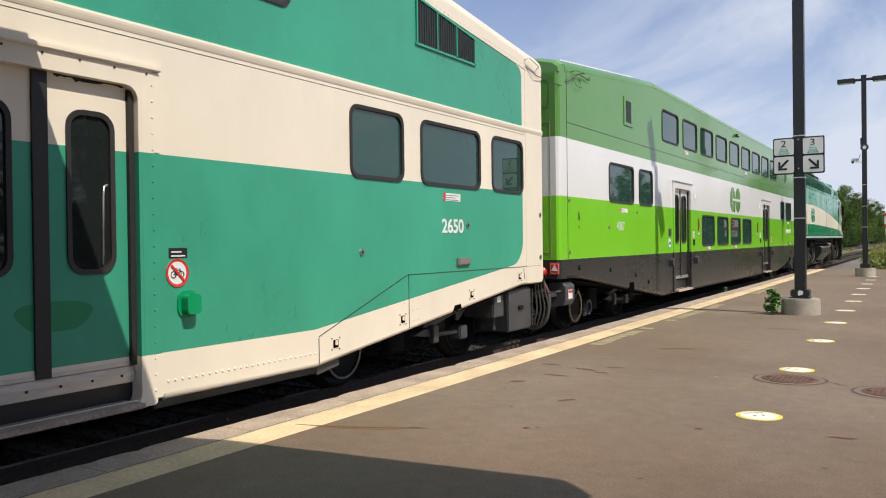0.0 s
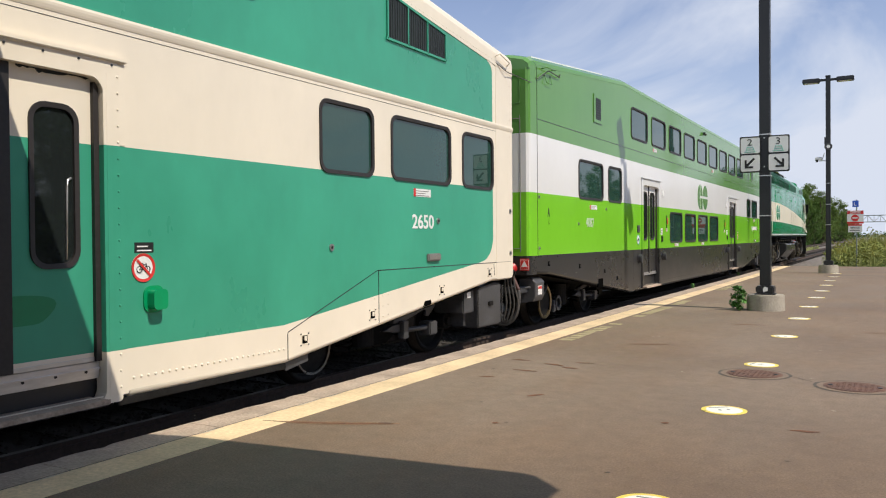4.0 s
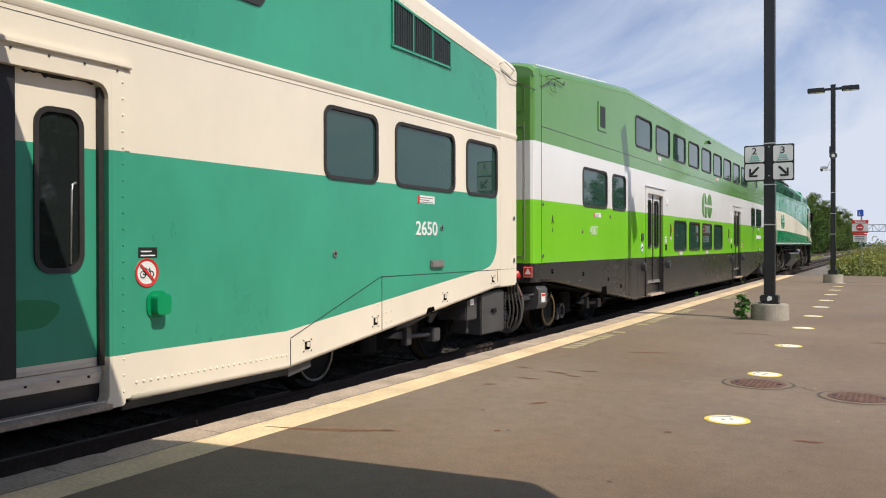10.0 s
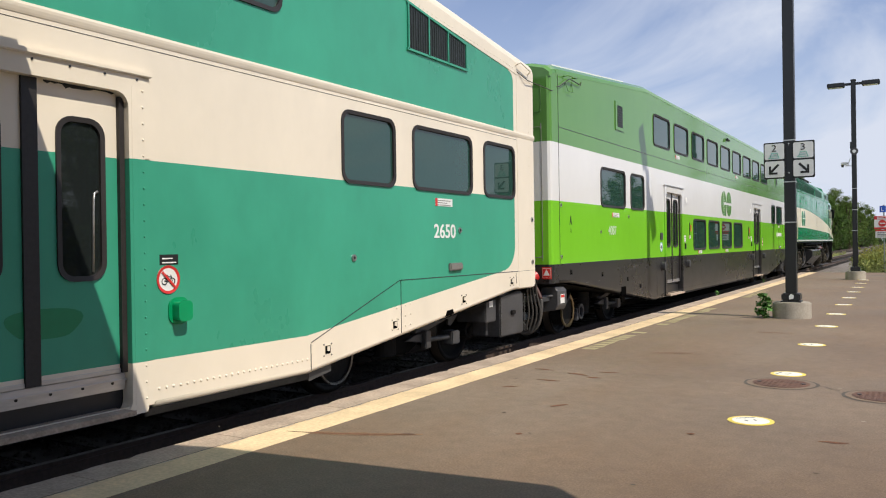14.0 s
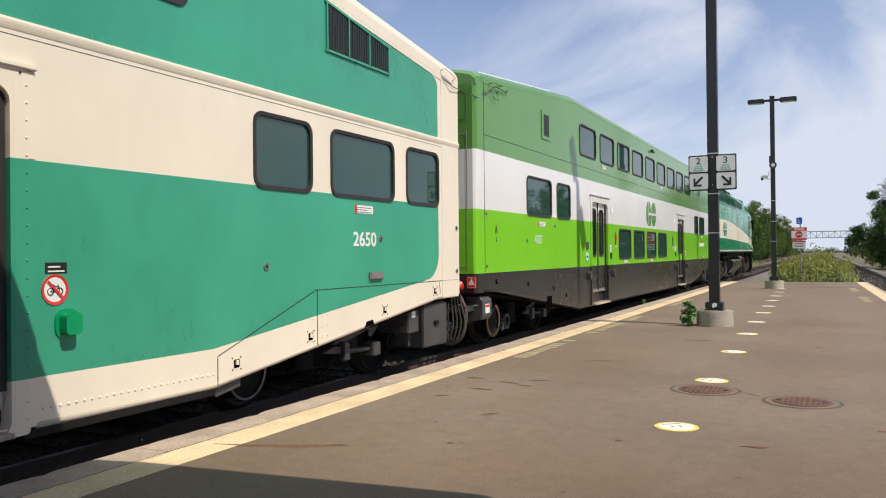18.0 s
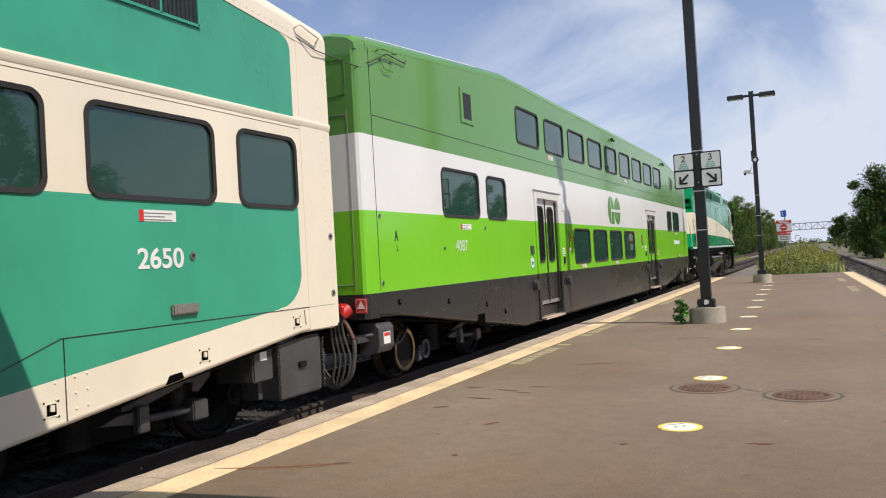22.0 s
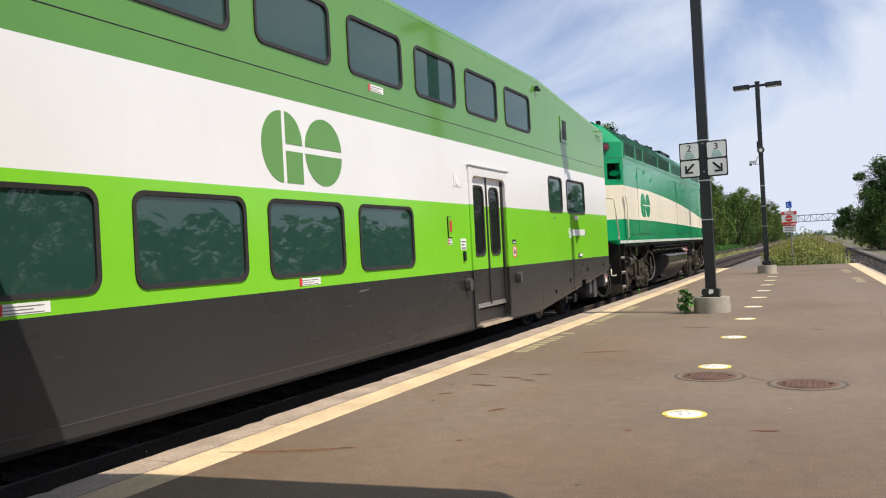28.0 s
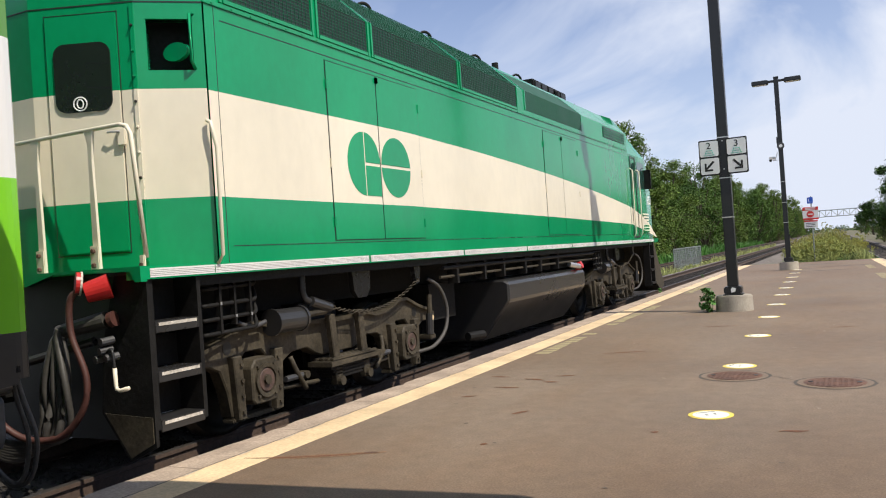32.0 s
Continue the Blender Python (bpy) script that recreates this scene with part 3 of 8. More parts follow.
def build_edge_joint():
    bm = B()
    last = None
    for k in range(420):
        y = -1.0 + 0.094 * k
        a = 0.010 * noise.noise(Vector((y * 4.0, 3.0, 0)))
        w = 0.004 + 0.006 * max(0.0, noise.noise(Vector((y * 7.0, 9.0, 0))) + 0.3)
        row = (bm.verts.new((-4.253 + a - w, y, 0.0035)), bm.verts.new((-4.253 + a + w, y, 0.0035)))
        if last:
            bm.faces.new((last[0], last[1], row[1], row[0]))
        last = row
    ch = B()
    rnd = random.Random(17)
    y = -0.5
    while y < 24:
        ln = rnd.uniform(0.05, 0.35)
        rows = []
        for j in range(6):
            yy = y + ln * j / 5
            w = 0.010 * math.sin(math.pi * (j + 0.4) / 5.8) * rnd.uniform(0.5, 1.2)
            c = -4.235 + 0.010 * noise.noise(Vector((yy * 4.0, 3.0, 0)))
            rows.append((ch.verts.new((c - w, yy, 0.0045)), ch.verts.new((c + w, yy, 0.0045))))
        for p, q in zip(rows, rows[1:]):
            ch.faces.new((p[0], p[1], q[1], q[0]))
        y += ln + rnd.uniform(0.05, 0.5)
    tagged(part("edge_chips", ch, CHIP), "pale chipped spots along the edge of the yellow line", "chipped concrete", kind="stuff")
    tagged(part("edge_joint", bm, TAR), "dark ragged joint between the edge blocks and the yellow line", "joint", kind="structure")


def build_stickers():
    first = None
    for k in range(12):
        y = (4.05, 6.54, 9.02, 11.7, 14.3, 16.75, 19.26, 21.6, 24.1, 26.5, 29.0, 31.4)[k]
        x = -1.06 - 0.024 * (y - 4.05)
        m = pose(x, y, 0, 0, 0, 37 * k)
        if first is None:
            t = thing("floor_sticker", (0, 0, 0), "round yellow and white distancing sticker on the platform, scuffed", "floor sticker", "distancing stickers")
            part("border", disc(B(), 0, 0, 0.0005, 0.003, 0.172), STICKER, t)
            part("face", disc(B(), 0, 0, 0.003, 0.0045, 0.138), STICKERW, t)
            for s in (-1, 1):
                part("footprint", disc(B(), s * 0.035, 0.0, 0.0045, 0.0055, 0.012, 10, 1.9), MARKER, t)
            bar = box(B(), -0.08, 0.08, 0.085, 0.1, 0.0045, 0.0055)
            part("lettering_bar", bar, MARKER, t)
            t.matrix_basis = m
            first = t
        else:
            copy_thing(first, m)


def build_manholes():
    for x, y in ((-1.16, 8.39), (-0.26, 8.05)):
        t = thing("manhole_cover", (x, y, 0), "rusty brown cast iron manhole cover in a cracked patch", "manhole cover", "manhole covers")
        bm = B()
        n = 40
        rnd = random.Random(int(x * 10))
        a = [bm.verts.new((x + (0.335 + 0.015 * rnd.random()) * math.cos(2 * math.pi * k / n), y + (0.335 + 0.015 * rnd.random()) * math.sin(2 * math.pi * k / n), 0.002)) for k in range(n)]
        bm.faces.new(a)
        part("patch_crack", bm, TAR, t)
        part("collar", disc(B(), x, y, 0.001, 0.004, 0.315), asphalt_mat(), t)
        part("rim", disc(B(), x, y, 0.002, 0.006, 0.262), RUST, t)
        bm = disc(B(), x, y, 0.004, 0.0085, 0.242)
        part("lid", bm, RUST, t)
        bm = B()
        for i in range(-5, 6):
            for j in range(-5, 6):
                if (i * i + j * j) * 0.0021 < 0.047:
                    box(bm, x + i * 0.046 - 0.014, x + i * 0.046 + 0.014, y + j * 0.046 - 0.014, y + j * 0.046 + 0.014, 0.0085, 0.0102)
        part("tread_studs", bm, RUST, t)
        for s in (-1, 1):
            part("pick_hole", disc(B(), x + s * 0.2, y, 0.0086, 0.0132, 0.022, 10), INK, t)


def stain(name, pts, width, material, label, category):
    """A thin streak on the platform through the points, tapering to its ends."""
    bm = B()
    rows = []
    for i, (x, y) in enumerate(pts):
        w = width * (0.15 + math.sin(math.pi * min(max(i / (len(pts) - 1), 0.06), 0.94)))
        d = Vector((pts[min(i + 1, len(pts) - 1)][0] - pts[max(i - 1, 0)][0], pts[min(i + 1, len(pts) - 1)][1] - pts[max(i - 1, 0)][1]))
        s = Vector((-d.y, d.x)).normalized() * w * (0.8 + 0.4 * noise.noise(Vector((x * 9, y * 9, 2))))
        rows.append((bm.verts.new((x + s.x, y + s.y, 0.003)), bm.verts.new((x - s.x, y - s.y, 0.003))))
    for a, b in zip(rows, rows[1:]):
        bm.faces.new((a[0], a[1], b[1], b[0]))
    bmesh.ops.recalc_face_normals(bm, faces=bm.faces)
    for f in bm.faces:
        if f.normal.z < 0:
            f.normal_flip()
    return tagged(part(name, bm, material), label, category, kind="structure")


def build_stains():
    rnd = random.Random(11)
    stain("rust_streak", [(-4.13 + 0.94 * k / 8, 4.60 + 0.20 * k / 8 + 0.17 * (k / 8) ** 2) for k in range(9)], 0.021, RUSTSTAIN, "long rust-brown streak on the platform", "stain")
    halo = stain("rust_halo", [(-4.15 + 1.0 * k / 12, 4.60 + 0.21 * k / 12 + 0.18 * (k / 12) ** 2 + 0.012 * math.sin(2.1 * k)) for k in range(13)], 0.06, RUSTHALO, "faint orange-brown rust bloom on the platform", "stain")
    halo.location.z -= 0.0012
    stain("rust_mark", [(-3.30 + 0.02 * k, 4.93 + 0.006 * k) for k in range(6)], 0.02, RUST, "dark rusty end of the long streak", "stain").location.z += 0.001
    for cx, cy, ln, tilt in ((-3.59, 8.22, 0.24, -0.1), (-3.27, 7.585, 0.27, 0.0), (-3.14, 8.07, 0.26, -0.3), (-2.91, 7.94, 0.17, 0.0), (-2.88, 8.32, 0.2, 0.25), (-2.69, 10.12, 0.5, 0.42),
                             (-3.46, 7.08, 0.13, 0.5), (-2.67, 6.43, 0.11, 1.3), (-0.5, 6.08, 0.19, 0.15), (-1.42, 5.90, 0.05, 0.1), (-2.53, 5.33, 0.05, 0.1), (0.4, 7.0, 0.2, 0.4), (-1.9, 13.0, 0.5, 0.1),
                             (-0.2, 12.6, 0.3, 0.3), (-0.9, 30, 2.2, 0.05), (-1.6, 32, 1.8, 0.0), (0.1, 33, 2.0, 0.04), (-1.2, 35.5, 1.5, 0.03)):
        dark = cy > 25
        stain("rust_mark" if not dark else "damp_streak", [(cx + ln * (k / 6 - 0.5), cy + tilt * ln * (k / 6 - 0.5) + rnd.uniform(-0.01, 0.01)) for k in range(7)],
              0.027 if not dark else 0.12, RUSTSTAIN if not dark else TAR, "small rust-brown mark on the platform" if not dark else "dark damp streak on the platform", "stain")
    for k in range(70):
        x, y = rnd.uniform(-3.7, 1.4), rnd.uniform(3.5, 20)
        stain("speck", [(x + 0.012 * j, y + rnd.uniform(-0.01, 0.01)) for j in range(4)], rnd.uniform(0.006, 0.016), TAR if k % 3 else CONCRETE, "small speck of grit on the platform", "stain")
    # joint between the covers, and long cracks
    stain("crack", [(-0.85 + 0.28 * k / 6, 8.42 - 0.28 * k / 6 + 0.01 * (-1) ** k) for k in range(7)], 0.006, TAR, "fine dark crack in the asphalt", "crack")
    stain("crack", [(0.75 + 0.05 * math.sin(k), 4.2 + 0.9 * k) for k in range(14)], 0.006, TAR, "fine dark crack in the asphalt", "crack")
    # worn yellow words beside the line, no longer legible
    for y0, y1 in ((10.05, 12.4), (13.55, 17.3), (21, 24)):
        t = thing("platform_lettering", (-3.75, y0, 0), "worn illegible yellow lettering painted along the platform", "painted lettering", "painted lettering")
        y = y0
        while y < y1:
            ln = rnd.uniform(0.12, 0.24)
            if rnd.random() < 0.85:
                part("letter_bar", box(B(), -3.86, -3.66 + rnd.uniform(-0.05, 0.02), y, y + ln, 0.0005, 0.003), FADED, t)
            y += ln + 0.06
    for y0 in (24.0, 30.0):
        t = thing("platform_lettering", (right_edge(y0) - 1.0, y0, 0), "worn illegible yellow lettering painted along the platform", "painted lettering", "painted lettering")
        for k in range(7):
            xx = right_edge(y0 + 0.4 * k) - 0.98
            part("letter_bar", box(B(), xx, xx + 0.22, y0 + 0.4 * k, y0 + 0.4 * k + 0.26, 0.0005, 0.003), FADED, t)


build_ground()
track("track_train", lambda y: TRACK, -30, 420, RAIL, BALLAST, "railway track beside the platform, ballast darkened for shade under the train", (-2, 60), stones=9000, stone_ys=(1, 16))
track("track_far", lambda y: TRACK - 4.3, -30, 420, RAIL - 0.05, BALLAST, "second railway track beyond the train, ballast darkened for its shade, grey further on", (30, 90), stones=2500, stone_ys=(36, 75))
track("track_right", lambda y: 3.21 - 0.0168 * y, -30, 420, -0.42, GRAVEL, "railway track in grey ballast along the far platform edge", (24, 90), stones=3000, stone_ys=(26, 70))
build_platform()
build_edge_joint()
build_stickers()
build_manholes()
build_stains()


# ---- the train ----
def window(car, y0, y1, z0, z1, x=SIDE, r=0.12, rim=0.038, label="", name="window"):
    """A pane in a black rubber gasket."""
    outer, inner = rrect(y0, y1, z0, z1, r), rrect(y0 + rim, y1 - rim, z0 + rim, z1 - rim, r - rim * 0.7)
    w = part(name, ring_frame(B(), outer, inner, x - 0.03, x + 0.014), RUBBER, car, label or "tinted window in a black rubber gasket")
    bm = B()
    bm.faces.new([bm.verts.new((x - 0.012, *p)) for p in inner])
    for f in bm.faces:
        if f.normal.x < 0:
            f.normal_flip()
    part("pane", bm, GLASS, w)
    return rrect(y0 + 0.012, y1 - 0.012, z0 + 0.012, z1 - 0.012, r)


def hole_of(y0, y1, z0, z1, r=0.12):
    return rrect(y0 + 0.012, y1 - 0.012, z0 + 0.012, z1 - 0.012, r)


def bars(car, name, y0, y1, z0, z1, material=PLATE, ink=INK, lines=2, x=SIDE, accent=None, label=""):
    """A small notice: a plate with plain bars for writing too small to read."""
    p = part(name, box(B(), x, x + 0.003, y0, y1, z0, z1), material, car, label or "small white notice with illegible writing")
    h = (z1 - z0) / (lines + 0.5)
    for k in range(lines):
        za = z0 + h * (k + 0.35)
        part("writing_bar", box(B(), x + 0.003, x + 0.0045, y0 + 0.12 * (y1 - y0), y1 - (0.12 + 0.2 * (k % 2)) * (y1 - y0), za, za + 0.32 * h), ink, p)
    if accent:
        part("accent_bar", box(B(), x + 0.003, x + 0.005, y0, y0 + 0.12 * (y1 - y0), z0, z1), accent, p)
    return p


def annulus(bm, x, cy, cz, r0, r1, n=32, dx=0.002):
    o = [(cy + r1 * math.cos(2 * math.pi * k / n), cz + r1 * math.sin(2 * math.pi * k / n)) for k in range(n)]
    i = [(cy + r0 * math.cos(2 * math.pi * k / n), cz + r0 * math.sin(2 * math.pi * k / n)) for k in range(n)]
    return ring_frame(bm, o, i, x, x + dx + 0.004)


def round_plate(bm, x, cy, cz, r, n=28, dx=0.002):
    pts = [(cy + r * math.cos(2 * math.pi * k / n), cz + r * math.sin(2 * math.pi * k / n)) for k in range(n)]
    return prism(bm, pts, "x", x, x + dx)


def bike_sign(car, cy, cz, r, ban=True, ring=REDSIGN, x=SIDE):
    """A round notice with a bicycle, struck through where bicycles are banned."""
    s = part("bicycle_sign", round_plate(B(), x, cy, cz, r, dx=0.003), PLATE, car, "round bicycle notice" + (" with a red bar across it" if ban else " with a teal ring"))
    part("ring", annulus(B(), x + 0.001, cy, cz, r * 0.8, r), ring, s)
    bm = B()
    for d in (-0.34, 0.34):
        annulus(bm, x + 0.001, cy + d * r, cz - 0.12 * r, r * 0.18, r * 0.25, 16)
    for a, b in (((-0.34, -0.12), (-0.1, 0.2)), ((-0.1, 0.2), (0.28, 0.2)), ((0.34, -0.12), (0.2, 0.34)), ((-0.1, 0.2), (0.02, -0.12)), ((0.02, -0.12), (0.28, 0.2)), ((-0.34, -0.12), (0.02, -0.12)), ((-0.2, 0.3), (-0.02, 0.3))):
        tube(bm, [(x + 0.005, cy + a[0] * r, cz + a[1] * r), (x + 0.005, cy + b[0] * r, cz + b[1] * r)], r * 0.03, 4)
    part("bicycle", bm, INK, s)
    if ban:
        bm = B()
        prism(bm, [(cy - 0.62 * r, cz + 0.5 * r), (cy - 0.5 * r, cz + 0.62 * r), (cy + 0.62 * r, cz - 0.5 * r), (cy + 0.5 * r, cz - 0.62 * r)], "x", x + 0.008, x + 0.0095)
        part("ban_bar", bm, ring, s)


def emblem(car, y0, y1, z0, z1, material, x=SIDE, gap=0.025):
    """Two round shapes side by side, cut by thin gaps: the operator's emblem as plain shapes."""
    w, h = y1 - y0, z1 - z0
    rz, g = h / 2, gap * w
    cz = (z0 + z1) / 2
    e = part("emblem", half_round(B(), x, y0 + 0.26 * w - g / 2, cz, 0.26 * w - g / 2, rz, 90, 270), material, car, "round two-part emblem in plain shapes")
    bm = half_round(B(), x, y0 + 0.25 * w + g / 2, cz + g / 2, 0.25 * w - g, rz - g / 2, 0, 90)
    part("emblem_shape", bm, material, e)
    part("emblem_shape", box(B(), x, x + 0.003, y0 + 0.25 * w + g / 2, y0 + 0.5 * w - g / 2, z0, cz - g / 2), material, e)
    for a, b, s in ((0, 180, 1), (180, 360, -1)):
        part("emblem_shape", half_round(B(), x, y0 + 0.755 * w, cz + s * g / 2, 0.245 * w, rz - g / 2, a, b), material, e)


def half_round(bm, x, cy, cz, ry, rz, a0, a1, n=18):
    pts = [(cy + ry * math.cos(radians(a0 + (a1 - a0) * k / n)), cz + rz * math.sin(radians(a0 + (a1 - a0) * k / n))) for k in range(n + 1)]
    if abs(a1 - a0) < 170:
        pts.append((cy, cz))
    return prism(bm, pts, "x", x, x + 0.003)


def latch(car, y, z, x=SIDE, material=SKIRT):
    """A square recess, its shade given as a black plate, with a hooked catch in it and a screw at each corner."""
    p = part("panel_latch", box(B(), x - 0.002, x + 0.004, y - 0.038, y + 0.038, z - 0.038, z + 0.038), VOID, car, "recessed panel latch with a hooked catch")
    k = 0.6 if material is SKIRT else 1.0
    part("catch", prism(B(), [(y - 0.012 * k, z + 0.034), (y + 0.02 * k, z + 0.03), (y + 0.016 * k, z - 0.014 * k), (y - 0.016 * k, z - 0.008 * k)], "x", x + 0.004, x + 0.014), material, p)
    part("rim", ring_frame(B(), rrect(y - 0.043, y + 0.043, z - 0.043, z + 0.043, 0.012), rrect(y - 0.035, y + 0.035, z - 0.035, z + 0.035, 0.01), x, x + 0.006), material, p)
    for a, b in ((-1, -1), (-1, 1), (1, -1), (1, 1)) if material is not SKIRT else ():
        part("screw", cyl(B(), (x, y + a * 0.056, z + b * 0.052), (x + 0.005, y + a * 0.056, z + b * 0.052), 0.008, 6), SKIRT, p)


def rivets(car, pts, material, name="rivet_seam", r=0.011, x=SIDE):
    """A row of small round heads."""
    bm = B()
    for y, z in pts:
        cyl(bm, (x - 0.002, y, z), (x + 0.004, y, z), r, 8, r * 0.85)
        cyl(bm, (x + 0.004, y, z), (x + 0.009, y, z), r * 0.85, 8, r * 0.35)
    tagged(part(name, bm, material, car), kind="stuff")


def wheelset(car, y, r=0.42, gauge=0.7175, big=False):
    """An axle with two wheels; it turns as the train rolls."""
    zc = RAIL + r
    ws = part("wheelset", cyl(B(), (TRACK - 0.66, y, zc), (TRACK + 0.66, y, zc), 0.075, 12), IRON, car, "steel wheelset with worn bright treads", origin=(TRACK, y, zc))
    for s in (-1, 1):
        bm = B()
        prof = [(0.10, 0.70), (0.13, 0.78), (0.30, 0.80), (r - 0.07, 0.795), (r - 0.065, 0.845), (r, 0.845), (r + 0.004, 0.745), (r + 0.028, 0.735), (r + 0.028, 0.71), (r - 0.06, 0.705), (0.30, 0.74), (0.10, 0.70)]
        n = 36
        rings = [[bm.verts.new((TRACK + s * px, y + pr * math.cos(2 * math.pi * k / n), zc + pr * math.sin(2 * math.pi * k / n))) for k in range(n)] for pr, px in prof]
        for i, (a, b) in enumerate(zip(rings, rings[1:])):
            for k in range(n):
                f = bm.faces.new((a[k], a[(k + 1) % n], b[(k + 1) % n], b[k]))
                f.material_index = 1 if i in (5, 6) else 0
                f.smooth = True
        bmesh.ops.recalc_face_normals(bm, faces=bm.faces)
        part("wheel", bm, [WHEEL, BRIGHT], ws)
        part("hub", cyl(B(), (TRACK + s * 0.70, y, zc), (TRACK + s * 0.86, y, zc), 0.13, 16, 0.11), WHEEL, ws)
        bm = B()
        for k in range(6):
            a = radians(60 * k)
            cyl(bm, (TRACK + s * 0.85, y + 0.075 * math.cos(a), zc + 0.075 * math.sin(a)), (TRACK + s * 0.885, y + 0.075 * math.cos(a), zc + 0.075 * math.sin(a)), 0.016, 6)
        part("axle_bolts", bm, GREASE, ws)
    return ws


WHEELSETS = []


def coach_truck(car, yc, wb=2.59, caliper=None, disc_metal=BRASS, back=0.0, band=0.1):
    """Inside-bearing bogie: two wheelsets, side frames, springs, brake rigging."""
    for s in (-1, 1):
        WHEELSETS.append((car, wheelset(car, yc + s * wb / 2), yc + s * wb / 2, 0.42))
    x0 = TRACK + 0.50
    bm = B()
    prism(bm, [(yc - 1.75, 0.34), (yc - 1.75, 0.24), (yc - 0.75, 0.16), (yc - 0.5, 0.05), (yc + 0.5, 0.05), (yc + 0.75, 0.16), (yc + 1.75, 0.24), (yc + 1.75, 0.34), (yc + 0.6, 0.40), (yc - 0.6, 0.40)], "x", x0, x0 + 0.16)
    part("truck_frame", bm, IRON, car, "dark cast truck frame")
    for s in (-1, 1):
        helix = [(TRACK + 0.82 + 0.085 * math.cos(k * 0.6), yc + s * 0.62 + 0.085 * math.sin(k * 0.6), 0.12 + 0.0056 * k) for k in range(58)]
        part("coil_spring", tube(B(), helix, 0.017, 6), IRON, car, smooth=True)
        y = yc + s * wb / 2
        bm = cyl(B(), (TRACK + 0.88, y, RAIL + 0.42), (TRACK + 1.10, y, RAIL + 0.42), 0.115, 16, 0.1)
        cyl(bm, (TRACK + 1.10, y, RAIL + 0.42), (TRACK + 1.14, y, RAIL + 0.42), 0.05, 10)
        box(bm, TRACK + 0.92, TRACK + 1.06, y + s * 0.12, y + s * 0.42, RAIL + 0.33, RAIL + 0.52, 0.012)
        if s > 0:
            part("journal_box", bm, IRON, car, "round black journal box")
        else:
            bm.free()
    # brake disc outside the leading wheel, with its caliper
    ya, za = yc - wb / 2 - back, RAIL + 0.42
    part("brake_disc", annulus(B(), TRACK + 1.08, ya, za, 0.285 - band, 0.285, 40, 0.02), disc_metal, car, "polished brake disc")
    part("disc_core", cyl(B(), (TRACK + 0.88, ya, za), (TRACK + 1.075, ya, za), 0.30 - band, 32), IRON, car)
    if caliper:
        q = part("brake_caliper", annulus(B(), TRACK + 1.06, ya + 0.60, za - 0.06, 0.085, 0.135, 20, 0.05), caliper, car, "grey brake caliper beside the disc")
        part("caliper_plate", prism(B(), [(ya + 0.49, za - 0.12), (ya + 0.60, za - 0.21), (ya + 0.72, za - 0.14), (ya + 0.72, za + 0.03), (ya + 0.56, za + 0.06)], "x", TRACK + 1.02, TRACK + 1.06), caliper, q)
        part("caliper_block", box(B(), TRACK + 0.98, TRACK + 1.12, ya + 0.34, ya + 0.46, za - 0.21, za - 0.07, 0.015), caliper, q)
        part("caliper_lug", box(B(), TRACK + 1.0, TRACK + 1.10, ya + 0.40, ya + 0.50, za - 0.12, za + 0.0, 0.012), caliper, q)
    part("brake_rod", tube(B(), bend([(TRACK + 1.12, ya - 0.55, za + 0.10), (TRACK + 1.14, ya - 0.2, za + 0.14), (TRACK + 1.12, ya + 0.05, za + 0.30)]), 0.022, 7), BOXGREY, car, smooth=True)
    # brake gear between the wheels: pointed lever, arm, rod, actuator and hanger
    x1 = TRACK + 1.16

    def at(pts):
        return [(yc + p, q) for p, q in pts]
    part("brake_lever", prism(B(), at(((-0.40, 0.31), (-0.22, 0.365), (0.02, 0.37), (0.06, 0.34), (0.06, 0.25), (-0.08, 0.265), (-0.25, 0.29))), "x", x1, x1 + 0.07), BOXGREY, car, "grey pointed brake lever", bevel=0.008)
    part("lever_drop", box(B(), x1 + 0.04, x1 + 0.12, yc - 0.06, yc + 0.06, 0.19, 0.40, 0.01), BOXGREY, car)
    part("lever_arm", prism(B(), at(((-0.16, 0.42), (0.05, 0.465), (0.22, 0.51), (0.40, 0.57), (0.54, 0.56), (0.52, 0.48), (0.27, 0.425), (0.08, 0.385), (-0.16, 0.375))), "x", x1 - 0.03, x1 + 0.05), BOXGREY, car, "grey cast brake arm", bevel=0.01)
    part("brake_rod", cyl(B(), (x1 + 0.06, yc + 0.04, 0.285), (x1 + 0.06, yc + 0.60, 0.265), 0.032, 12), BOXGREY, car)
    part("brake_actuator", box(B(), x1 - 0.04, x1 + 0.13, yc + 0.54, yc + 0.73, 0.17, 0.34, 0.014), BOXGREY, car, "grey brake actuator block")
    part("lever_hanger", prism(B(), at(((0.44, 0.62), (0.74, 0.66), (0.97, 0.68), (0.94, 0.50), (0.78, 0.385), (0.70, 0.40), (0.72, 0.47), (0.56, 0.50))), "x", x1 - 0.06, x1 - 0.03), BOXGREY, car, "grey lever hanger plate")
    part("hanger_pin", cyl(B(), (x1 - 0.04, yc + 0.46, 0.56), (x1 + 0.08, yc + 0.46, 0.56), 0.04, 12), MARKER, car)
    part("air_spring", cyl(B(), (TRACK + 0.92, yc - 0.42, 0.14), (TRACK + 0.92, yc - 0.42, 0.52), 0.15, 18), IRON, car)
    part("bolster", box(B(), TRACK - 1.2, TRACK + 1.05, yc - 0.2, yc + 0.2, 0.40, 0.56, 0.02), IRON, car)
    part("far_truck_frame", box(B(), TRACK - 0.75, TRACK - 0.6, yc - 1.7, yc + 1.7, 0.12, 0.36, 0.02), IRON, car)


